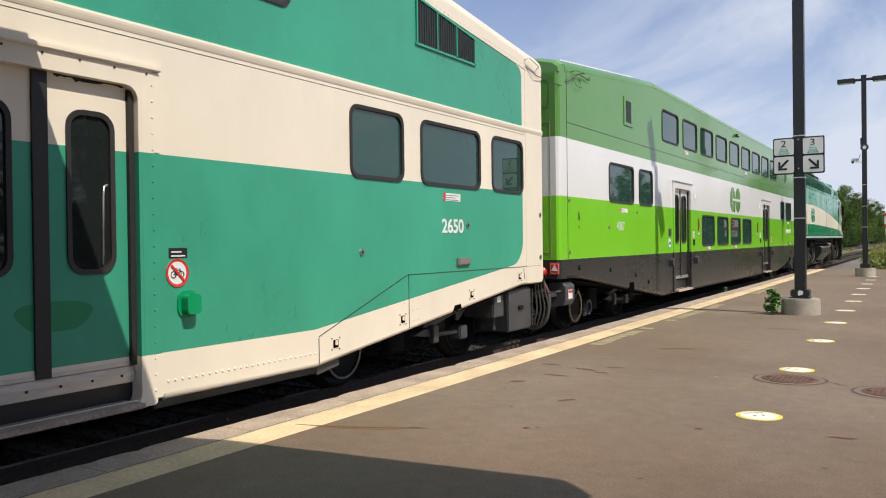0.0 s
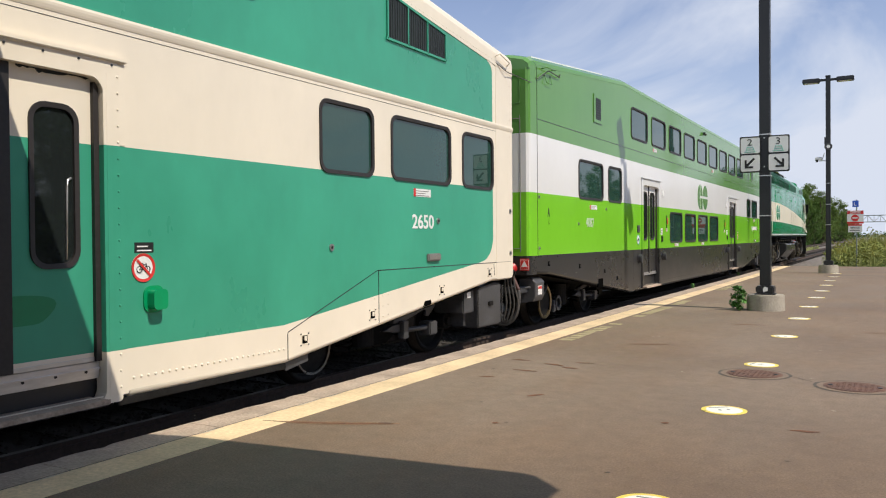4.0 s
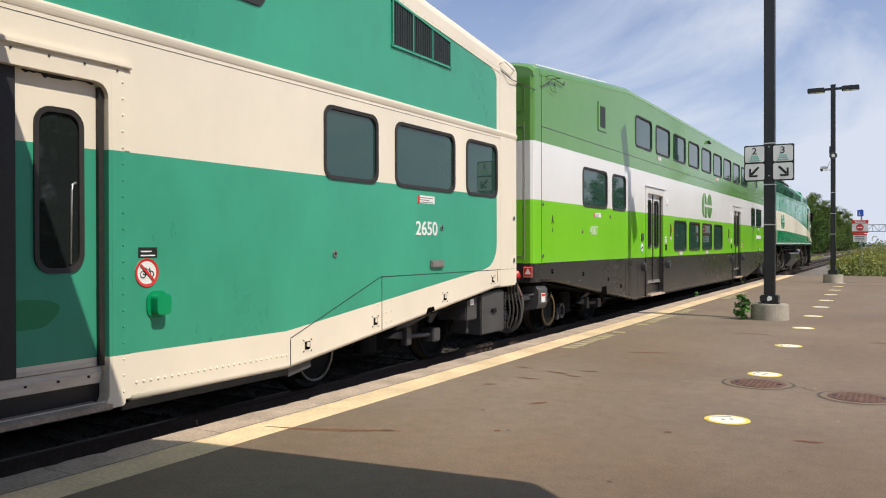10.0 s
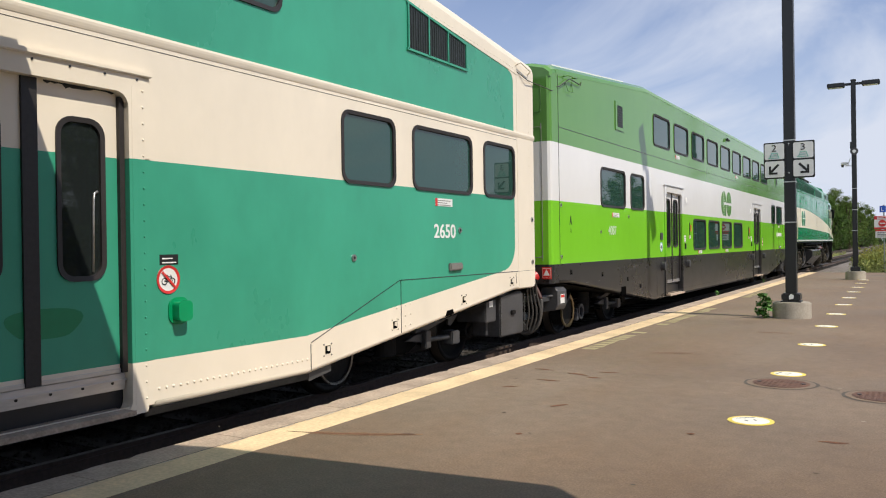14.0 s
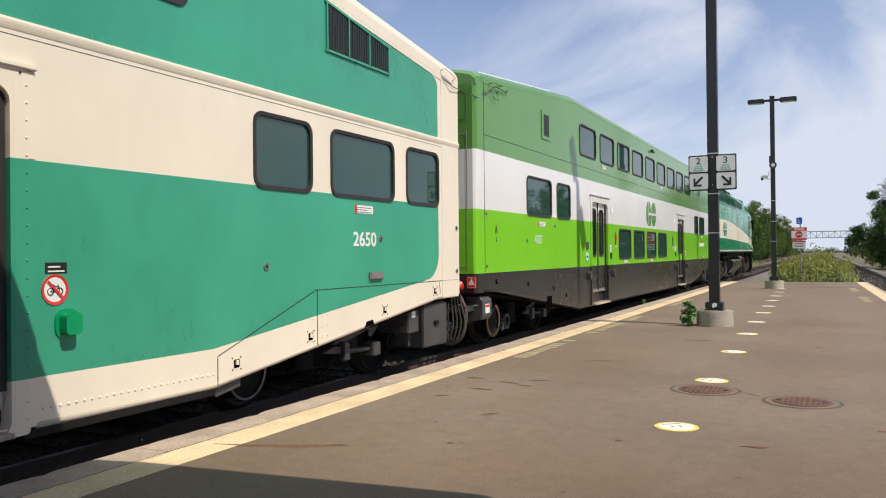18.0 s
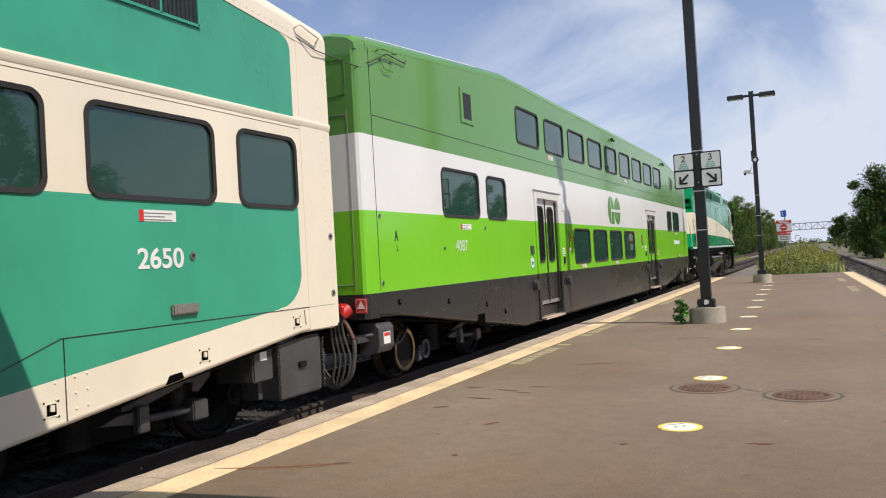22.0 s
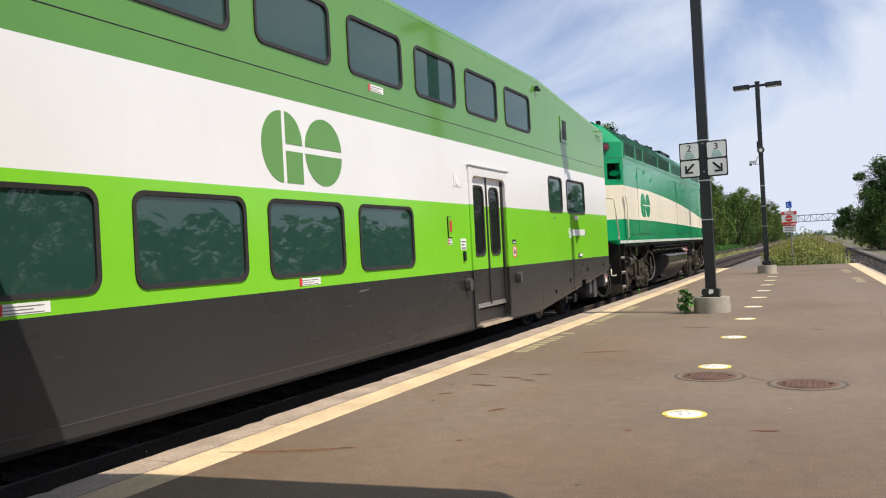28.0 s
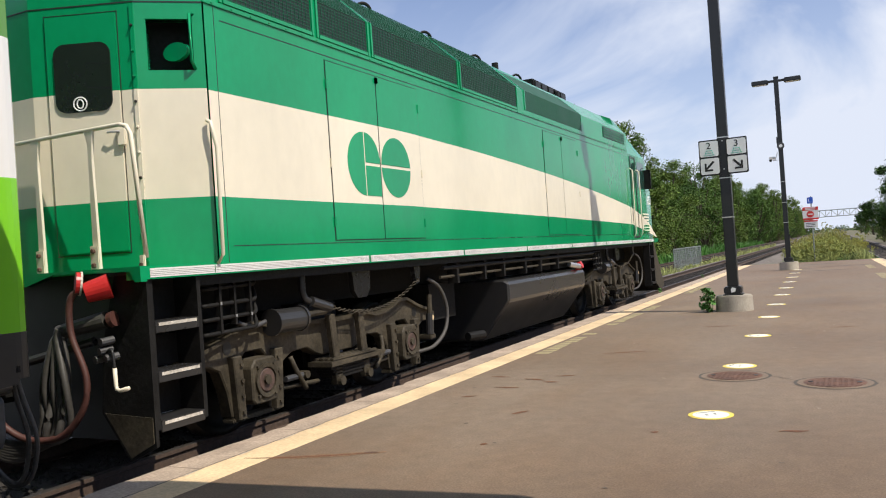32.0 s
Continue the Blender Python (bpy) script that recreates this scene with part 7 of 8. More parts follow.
    part("coupler", box(B(), TRACK - 0.15, TRACK + 0.15, y0 - 1.5, y0 - 0.8, 0.45, 0.78, 0.05), IRON, lo)
    # frame and running gear
    part("underframe", box(B(), TRACK - 1.2, TRACK + 0.75, y0 - 0.5, 54.6, 0.95, 1.36), IRON, lo)
    part("underframe_edge", box(B(), TRACK + 1.35, X - 0.05, y0 - 0.2, 54.6, 1.28, 1.36), IRON, lo)
    r = 0.508
    XT = TRACK + 1.02

    def truck_half(sgn, yc):
        """Outline of one half of the cast side frame: top, then underside back."""
        up = [(0.0, 0.80), (0.55, 0.82), (0.75, 0.78), (1.05, 0.80), (1.30, 0.90), (1.50, 0.90), (1.75, 0.80), (2.05, 0.72), (2.18, 0.66)]
        dn = [(2.16, 0.56), (1.95, 0.56), (1.82, 0.50), (1.74, 0.30), (1.70, 0.08), (1.56, 0.06), (1.55, 0.56), (1.48, 0.63), (1.26, 0.63), (1.19, 0.56), (1.18, 0.06), (1.05, 0.08), (1.02, 0.34), (0.94, 0.47), (0.80, 0.54), (0.55, 0.55), (0.42, 0.48), (0.30, 0.44), (0.0, 0.44)]
        return [(yc + sgn * a, b) for a, b in up], [(yc + sgn * a, b) for a, b in dn]

    for yc in (39.82, 51.2):
        near = yc < 45
        for s in (-1, 1):
            y = yc + s * 1.37
            WHEELSETS.append((lo, wheelset(lo, y, r), y, r))
            up, dn = truck_half(s, yc)
            part("truck_frame", prism(B(), up + dn, "x", XT + 0.06, XT + 0.2), GREASE, lo, "brown cast truck frame", bevel=0.012)
            part("frame_flange", prism(B(), [(a, b) for a, b in up] + [(a, b - 0.035) for a, b in up[::-1]], "x", XT + 0.02, XT + 0.25), GREASE, lo)
            part("frame_hole", prism(B(), [(yc + s * 1.72 + 0.055 * math.cos(2 * math.pi * k / 14), 0.70 + 0.06 * math.sin(2 * math.pi * k / 14)) for k in range(14)], "x", XT + 0.2, XT + 0.204), INK, lo)
            q = part("journal_box", prism(B(), [(y - 0.19, 0.20), (y - 0.15, 0.16), (y + 0.15, 0.16), (y + 0.19, 0.20), (y + 0.19, 0.50), (y + 0.13, 0.57), (y - 0.13, 0.57), (y - 0.19, 0.50)], "x", XT + 0.10, XT + 0.33), GREASE, lo, "square journal box with a round cover", bevel=0.014)
            part("bearing_rim", annulus(B(), XT + 0.33, y, 0.365, 0.12, 0.155, 26, 0.02), GREASE, q)
            part("bearing_cover", cyl(B(), (XT + 0.325, y, 0.365), (XT + 0.345, y, 0.365), 0.12, 22, 0.10), BEARING, q, "rusty round bearing cover")
            part("bearing_nut", cyl(B(), (XT + 0.345, y - 0.01, 0.37), (XT + 0.37, y - 0.01, 0.37), 0.045, 8), GREASE, q)
            for k in range(4):
                a = radians(45 + 90 * k)
                part("cover_bolt", cyl(B(), (XT + 0.33, y + 0.19 * math.cos(a) * 0.85, 0.365 + 0.22 * math.sin(a) * 0.85), (XT + 0.35, y + 0.19 * math.cos(a) * 0.85, 0.365 + 0.22 * math.sin(a) * 0.85), 0.016, 6), GREASE, q)
            for d in (-0.26, 0.26):
                q = part("pedestal", prism(B(), [(y + d * 1.12 - 0.06, 0.62), (y + d * 1.12 + 0.06, 0.62), (y + d + 0.05, 0.05), (y + d - 0.05, 0.05)], "x", XT + 0.19, XT + 0.27), GREASE, lo, bevel=0.01)
                for k in range(4):
                    part("pedestal_bolt", cyl(B(), (XT + 0.27, y + d, 0.12 + 0.14 * k), (XT + 0.29, y + d, 0.12 + 0.14 * k), 0.02, 6), GREASE, q)
            part("pedestal_tie", box(B(), XT + 0.08, XT + 0.22, y - 0.34, y + 0.34, 0.03, 0.07, 0.01), GREASE, lo)
            # swing hanger, clasp brakes and their rods
            h = yc + s * 0.27
            part("swing_hanger", prism(B(), [(h - 0.05, 0.86), (h + 0.05, 0.86), (h + 0.14, 0.12), (h + 0.02, 0.12)], "x", XT + 0.27, XT + 0.34), GREASE, lo, bevel=0.01)
            part("hanger_pin", cyl(B(), (XT + 0.25, h + 0.07, 0.16), (XT + 0.38, h + 0.07, 0.16), 0.05, 12), GREASE, lo)
            part("brake_hanger", tube(B(), bend([(XT + 0.22, yc + s * 0.86, 0.5), (XT + 0.26, yc + s * 0.80, 0.32), (XT + 0.24, yc + s * 0.66, 0.16)]), 0.026, 7), GREASE, lo, smooth=True)
            part("brake_shoe", prism(B(), [(yc + s * 0.86 + 0.05, 0.42), (yc + s * 0.86 - 0.05, 0.42), (yc + s * 0.80 - 0.05, 0.12), (yc + s * 0.80 + 0.05, 0.12)], "x", TRACK + 0.74, TRACK + 0.86), IRON, lo)
            part("brake_rod", cyl(B(), (XT + 0.20, yc + s * 0.98, 0.22), (XT + 0.20, yc + s * 0.40, 0.19), 0.022, 8), GREASE, lo)
            part("brake_rod", cyl(B(), (XT + 0.24, yc + s * 0.98, 0.30), (XT + 0.24, yc + s * 0.70, 0.30), 0.03, 8), BOXGREY, lo)
            part("rigging_bolt", cyl(B(), (XT + 0.2, yc + s * 0.68, 0.30), (XT + 0.29, yc + s * 0.68, 0.30), 0.04, 8), GREASE, lo)
        cy = yc - 0.99
        q = part("brake_cylinder", cyl(B(), (XT + 0.30, cy - 0.22, 0.875), (XT + 0.30, cy + 0.22, 0.865), 0.115, 22), SKIRT, lo, "dark glossy brake cylinder")
        for e in (-0.225, 0.20):
            part("cylinder_flange", cyl(B(), (XT + 0.30, cy + e, 0.87), (XT + 0.30, cy + e + 0.03, 0.87), 0.128, 22), SKIRT, q)
        part("push_rod", tube(B(), bend([(XT + 0.30, cy - 0.30, 0.89), (XT + 0.28, cy - 0.48, 0.86), (XT + 0.24, cy - 0.62, 0.92)]), 0.022, 7), BOXGREY, lo, smooth=True)
        part("slack_adjuster", tube(B(), [(XT + 0.30, cy + 0.29, 0.89), (XT + 0.32, cy + 0.45, 0.90), (XT + 0.32, cy + 0.62, 0.90)], 0.035, 8), GREASE, lo)
        part("down_pipe", tube(B(), bend([(XT + 0.30, yc - 0.70, 1.32), (XT + 0.31, yc - 0.69, 1.06), (XT + 0.33, yc - 0.50, 1.0)]), 0.035, 8), SKIRT, lo, smooth=True)
        part("down_pipe_sleeve", cyl(B(), (XT + 0.33, yc - 0.62, 1.02), (XT + 0.33, yc - 0.30, 0.93), 0.055, 12), SKIRT, lo)
        # spring plank with its slats
        part("spring_plank", prism(B(), [(yc - 0.42, 0.33), (yc + 0.62, 0.33), (yc + 0.66, 0.37), (yc - 0.42, 0.38)], "x", XT + 0.10, XT + 0.40), GREASE, lo)
        for k in range(4):
            part("leaf_spring", box(B(), XT + 0.12 + 0.07 * k, XT + 0.17 + 0.07 * k, yc - 0.36, yc + 0.50, 0.38, 0.41, 0.008), GREASE, lo)
        for k in range(4):
            part("leaf_spring", box(B(), XT + 0.12, XT + 0.34, yc - 0.36 + 0.04 * k, yc + 0.36 - 0.04 * k, 0.29 - 0.035 * k, 0.32 - 0.035 * k, 0.006), IRON, lo)
        # chain of single links, sagging
        pts = sag((XT + 0.36, yc - 0.28, 0.93), (XT + 0.36, yc + 1.60, 1.12), 0.18, 41)
        bm = B()
        for k in range(len(pts) - 1):
            m = (Vector(pts[k]) + Vector(pts[k + 1])) / 2
            w = 0.016
            loop = []
            for j in range(9):
                a = 2 * math.pi * j / 8
                o = Vector((w * math.sin(a) if k % 2 else 0, 0.033 * math.cos(a), 0 if k % 2 else w * math.sin(a)))
                loop.append(m + o)
            tube(bm, loop, 0.006, 4)
        part("safety_chain", bm, GREASE, lo, "sagging brown safety chain")
        q = part("shock_absorber", cyl(B(), (XT + 0.34, yc + 1.86, 0.40), (XT + 0.34, yc + 1.88, 0.66), 0.05, 12), SKIRT, lo, "dark shock absorber")
        part("shock_rod", cyl(B(), (XT + 0.34, yc + 1.88, 0.66), (XT + 0.34, yc + 1.90, 0.90), 0.032, 10), GREASE, q)
        part("shock_label", box(B(), XT + 0.385, XT + 0.392, yc + 1.86, yc + 1.89, 0.58, 0.64), YELLOW, q)
        part("shock_foot", box(B(), XT + 0.20, XT + 0.38, yc + 1.80, yc + 1.94, 0.34, 0.40, 0.01), GREASE, lo)
        part("frame_bracket", prism(B(), [(yc + 0.30, 1.32), (yc + 0.68, 1.32), (yc + 0.66, 1.06), (yc + 0.58, 0.98), (yc + 0.40, 0.98), (yc + 0.33, 1.06)], "x", XT + 0.18, XT + 0.24), SKIRT, lo)
        part("frame_bracket", prism(B(), [(yc + 1.50, 1.32), (yc + 1.68, 1.32), (yc + 1.64, 1.08), (yc + 1.55, 1.06)], "x", XT + 0.30, XT + 0.36), SKIRT, lo)
        part("sand_hose", tube(B(), bend([(XT + 0.30, yc + 1.95, 1.1), (XT + 0.36, yc + 2.15, 0.98), (XT + 0.38, yc + 2.30, 0.70), (XT + 0.38, yc + 2.22, 0.42), (XT + 0.34, yc + 1.95, 0.24), (XT + 0.25, yc + 1.65, 0.2)]), 0.025, 8), HOSE, lo, "bowed black sand hose", smooth=True)
        # pipe grid ahead of the truck
        for z in (1.24, 1.10, 0.98, 0.86):
            part("pipe", tube(B(), bend([(XT + 0.40, yc - 2.2, z), (XT + 0.40, yc - 1.72, z + 0.01), (XT + 0.38, yc - 1.52, z + 0.02), (XT + 0.30, yc - 1.45, z + 0.12)]), 0.019, 7), IRON, lo, smooth=True)
        for yy in (-2.0, -1.82, -1.62):
            part("pipe_bracket", box(B(), XT + 0.37, XT + 0.425, yc + yy - 0.013, yc + yy + 0.013, 0.86 + 0.06 * (yy > -1.9), 1.34), IRON, lo)
            part("pipe_clip", box(B(), XT + 0.425, XT + 0.43, yc + yy - 0.01, yc + yy + 0.01, 1.10 - 0.12 * (yy > -1.9), 1.125 - 0.12 * (yy > -1.9)), ALU, lo)
        for d in (-1.37, 1.37):
            part("traction_motor", box(B(), TRACK - 0.6, TRACK + 0.6, yc + d * 0.45 - 0.35, yc + d * 0.45 + 0.35, 0.02, 0.72, 0.06), IRON, lo)
        part("far_truck_frame", box(B(), TRACK - 1.25, TRACK - 1.0, yc - 2.3, yc + 2.3, 0.1, 0.8, 0.03), IRON, lo)
        part("bolster", box(B(), TRACK - 1.1, TRACK + 1.0, yc - 0.35, yc + 0.35, 0.6, 0.98, 0.03), IRON, lo)
    part("rear_equipment", box(B(), TRACK - 1.2, TRACK + 0.65, y0 - 0.5, y0 + 0.3, 0.25, 1.0), IRON, lo)
    part("under_tray", box(B(), TRACK - 1.25, TRACK - 1.15, y0, 54.5, 0.2, 1.1), IRON, lo)
    part("air_filter", box(B(), TRACK - 1.0, TRACK + 1.0, 42.4, 43.2, 0.5, 1.0), IRON, lo)
    # fuel tank
    bm = prism(B(), [(X - 0.1, 0.95), (X - 0.02, 0.9), (X - 0.02, 0.62), (X - 0.5, 0.02), (TRACK - 1.05, 0.02), (TRACK - 1.5, 0.62), (TRACK - 1.5, 0.95)], "y", 44.0, 48.0)
    part("fuel_tank", bm, SKIRT, lo, "dark grey fuel tank with a sloping flank", bevel=0.03)
    part("fuel_filler", cyl(B(), (X - 0.1, 47.7, 0.98), (X + 0.03, 47.7, 1.03), 0.07, 12), RED, lo, "red fuel filler cap")
    part("filler_pipe", cyl(B(), (X - 0.1, 47.3, 1.05), (X + 0.02, 47.55, 1.0), 0.05, 10), ALU, lo)
    part("tank_drain", cyl(B(), (X - 0.1, 42.6, 0.25), (X + 0.0, 42.9, 0.25), 0.06, 10), IRON, lo)
    for k in range(6):
        part("pipe_bracket", box(B(), X - 0.25, X - 0.1, 42.4 + 0.83 * k + 0.1 * (k % 2), 42.46 + 0.83 * k + 0.1 * (k % 2), 1.0, 1.3), IRON, lo)
    part("pipe", tube(B(), [(X - 0.12, 42.0, 1.22), (X - 0.12, 49.0, 1.22)], 0.03, 7), IRON, lo)
    part("pipe", tube(B(), [(X - 0.16, 42.0, 1.10), (X - 0.16, 49.0, 1.10)], 0.02, 7), GREASE, lo)
    # cab and nose
    cy0, cy1 = 52.1, 53.9
    prof = [(HW, 1.45), (HW, 3.55), (HW - 0.35, 4.25), (HW - 0.8, 4.45), (-HW + 0.8, 4.45), (-HW + 0.35, 4.25), (-HW, 3.55), (-HW, 1.45)]
    bm = B()
    secs = [(cy0, [(a, b + (0.2 if b > 4 else 0.0)) for a, b in prof]), (53.3, prof), (54.0, [(a * 0.985, min(b, 4.05)) for a, b in prof]), (54.9, [(a * 0.93, min(b, 3.05)) for a, b in prof]), (55.25, [(a * 0.86, min(b, 2.2)) for a, b in prof])]
    rows = [[bm.verts.new((TRACK + a, y, b)) for a, b in p] for y, p in secs]
    for a, b in zip(rows, rows[1:]):
        for k in range(len(prof) - 1):
            bm.faces.new((a[k], a[k + 1], b[k + 1], b[k]))
    bm.faces.new(rows[-1])
    bm.faces.new(rows[0][::-1])
    bmesh.ops.recalc_face_normals(bm, faces=bm.faces)
    cab = part("cab", bm, LOCO, lo, "green cab with a sloping nose")
    bm = prism(B(), [(52.12, 1.83), (53.6, 1.66), (54.9, 1.48), (54.2, 1.80), (53.2, 2.06), (52.12, 2.25)], "x", X + 0.002, X + 0.006)
    part("cab_band", bm, LCREAM, cab)
    w = part("cab_window", prism(B(), rrect(53.0, 53.75, 2.75, 3.42, 0.06), "x", X - 0.004, X + 0.008), GLASS, cab, "cab side window")
    part("cab_door", ring_frame(B(), rrect(52.3, 52.85, 1.5, 3.5, 0.04), rrect(52.34, 52.81, 1.54, 3.46, 0.03), X - 0.01, X + 0.015), SKIRT, cab)
    part("cab_door_window", prism(B(), rrect(52.4, 52.75, 2.7, 3.35, 0.05), "x", X - 0.004, X + 0.008), GLASS, cab)
    for yy in (52.22, 52.93):
        part("cab_handrail", tube(B(), [(X, yy, 3.2), (X + 0.07, yy, 3.15), (X + 0.07, yy, 1.6), (X, yy, 1.5)], 0.016, 6), LCREAM, cab, smooth=True)
    m = part("mirror", box(B(), X - 0.02, X + 0.16, 53.85, 53.92, 2.75, 3.25, 0.01), IRON, cab, "black side mirror")
    part("mirror_arm", tube(B(), [(X - 0.05, 53.7, 3.3), (X + 0.1, 53.88, 3.3), (X + 0.1, 53.88, 2.7), (X - 0.05, 53.7, 2.7)], 0.012, 6), IRON, m)
    for k in range(7):
        part("cab_louvre", box(B(), X, X + 0.014, 53.4, 54.0, 1.62 + 0.075 * k, 1.66 + 0.075 * k), LCREAM if k > 2 else LOCO, cab)
    text("603", 0.34, PLATE, "fleet_number", lo, (X + 0.004, 54.0, 2.35), SIDE_ON, 0.8, "white fleet number on the nose")
    bm = prism(B(), [(54.3, 1.36), (55.4, 1.36), (56.5, 0.10), (56.0, -0.03), (54.6, 0.55)], "x", TRACK - 1.35, TRACK + 1.35)
    part("snow_plough", bm, GREASE, lo, "dark snow plough below the nose")
    st = part("cab_steps", box(B(), X - 0.2, X - 0.03, 54.0, 54.05, 0.2, 1.36), IRON, lo, "black cab steps")
    part("ladder_side", box(B(), X - 0.2, X - 0.03, 54.5, 54.55, 0.2, 1.36), IRON, st)
    for z in (0.95, 0.6, 0.25):
        part("tread", box(B(), X - 0.2, X - 0.01, 54.02, 54.52, z, z + 0.05), IRON, st)
    return lo


OLD, NEW, LOC = build_old_coach(), build_new_coach(), build_locomotive()


# ---- on the platform ----
def lamp_base(x, y, r=0.33, h=0.29):
    t = thing("lamp_footing", (x, y, 0), "round weathered concrete footing on the platform", "footing", "lamp footings")
    bm = B()
    cyl(bm, (x, y, 0), (x, y, h), r, 40, r * 0.985)
    bmesh.ops.bevel(bm, geom=[e for e in bm.edges if abs(e.verts[0].co.z - h) < 1e-4 and abs(e.verts[1].co.z - h) < 1e-4], offset=0.02, segments=2, affect="EDGES")
    part("footing_block", bm, CONCRETE, t)
    return t


def street_pole(x, y, h, w=0.155, label="tall square black lamp post with twin heads bolted to a footing", skew=0.0):
    lamp_base(x, y)
    t = thing("lamp_post", (x, y, 0.29), label, "lamp post", "lamp posts")
    part("base_plate", box(B(), x - 0.17, x + 0.17, y - 0.17, y + 0.17, 0.29, 0.315, 0.004), POLE, t)
    part("base_cover", box(B(), x - 0.155, x + 0.155, y - 0.155, y + 0.155, 0.315, 0.45, 0.02), POLE, t)
    part("pole", box(B(), x - w / 2, x + w / 2, y - w / 2, y + w / 2, 0.45, h, 0.01), POLE, t)
    part("cap", box(B(), x - w / 2 - 0.01, x + w / 2 + 0.01, y - w / 2 - 0.01, y + w / 2 + 0.01, h, h + 0.05, 0.01), POLE, t)
    turn = Matrix.Translation((x, y, 0)) @ Matrix.Rotation(radians(skew), 4, "Z") @ Matrix.Translation((-x, -y, 0))

    def skewed(bm):
        bmesh.ops.transform(bm, matrix=turn, verts=bm.verts)
        return bm
    for s in (-1, 1):
        part("arm", skewed(box(B(), min(x + s * 0.06, x + s * 0.3), max(x + s * 0.06, x + s * 0.3), y - 0.04, y + 0.04, h - 0.14, h - 0.06)), POLE, t)
        hd = part("lamp_head", skewed(box(B(), min(x + s * 0.27, x + s * 0.83), max(x + s * 0.27, x + s * 0.83), y - 0.17, y + 0.17, h - 0.19, h - 0.04, 0.02)), POLE, t, "flat black lamp head")
        part("lamp_lens", skewed(box(B(), min(x + s * 0.33, x + s * 0.77), max(x + s * 0.33, x + s * 0.77), y - 0.13, y + 0.13, h - 0.197, h - 0.19)), PLATE, hd)
    for z in (1.72, 2.45, 3.2):
        bm = box(B(), x - w / 2 - 0.008, x + w / 2 + 0.008, y - w / 2 - 0.008, y + w / 2 + 0.008, z, z + 0.02)
        part("strap", bm, ALU, t)
    return t


def build_platform_sign():
    x, y = -2.0, 15.7
    t = street_pole(x, y, 6.5, 0.185, "tall square black lamp post with twin heads carrying platform signs", 21.0)
    yf = y - 0.12
    sg = thing("platform_sign", (x, yf, 2.53), "black framed white sign panels for tracks 2 and 3 with arrows", "platform sign")
    part("bracket", box(B(), x - 0.08, x + 0.08, yf + 0.02, yf + 0.03, 2.5, 3.22), POLE, sg)
    for s, num, way in ((-1, "2", -1), (1, "3", 1)):
        x0 = x + (0.075 if s > 0 else -0.405)
        x1 = x0 + 0.33
        p = part("panel", box(B(), x0 - 0.02, x1 + 0.02, yf - 0.02, yf + 0.02, 2.52, 3.18, 0.012), INK, sg, "black framed panel")
        for za, zb in ((2.545, 2.84), (2.87, 3.155)):
            bm = prism(B(), [(a, b) for a, b in rrect(x0, x1, za, zb, 0.03)], "y", yf - 0.023, yf - 0.018)
            part("panel_face", bm, PLATE, p)
        text(num, 0.17, INK, "number", p, ((x0 + x1) / 2 - 0.055, yf - 0.025, 3.015), FACE_ON, 1.15, thick=0.001)
        cx = (x0 + x1) / 2
        bm = B()
        tube(bm, [(cx - 0.08, yf - 0.026, 2.89), (cx - 0.045, yf - 0.026, 2.99)], 0.0055, 4)
        tube(bm, [(cx + 0.08, yf - 0.026, 2.89), (cx + 0.045, yf - 0.026, 2.99)], 0.0055, 4)
        for k in range(3):
            w = (0.10, 0.07, 0.055)[k]
            zz = (2.895, 2.935, 2.98)[k]
            tube(bm, [(cx - w, yf - 0.026, zz), (cx + w, yf - 0.026, zz)], 0.005, 4)
        part("track_symbol", bm, TEALINK, p)
        bm = B()
        m = lambda px, pz: (cx + way * px, 2.69 + pz)
        prism(bm, [m(-0.085, 0.075), m(-0.055, 0.10), m(0.075, -0.03), m(0.045, -0.06)], "y", yf - 0.026, yf - 0.023)
        prism(bm, [m(0.095, 0.06), m(0.095, -0.09), m(0.06, -0.09), m(0.06, 0.06)], "y", yf - 0.0265, yf - 0.0235)
        prism(bm, [m(-0.05, -0.09), m(0.095, -0.09), m(0.095, -0.055), m(-0.05, -0.055)], "y", yf - 0.027, yf - 0.024)
        part("arrow", bm, INK, p)
    for z in (2.62, 3.14):
        part("bolt", cyl(B(), (x, yf + 0.0, z), (x, yf - 0.012, z), 0.012, 8), ALU, sg)
    # a grey tag on the post's foot
    part("foot_tag", prism(B(), [(x - 0.02, 0.34), (x + 0.05, 0.36), (x + 0.06, 0.42), (x + 0.0, 0.44), (x - 0.03, 0.40)], "y", y - 0.16, y - 0.156), PLATE, t, "small pale tag")


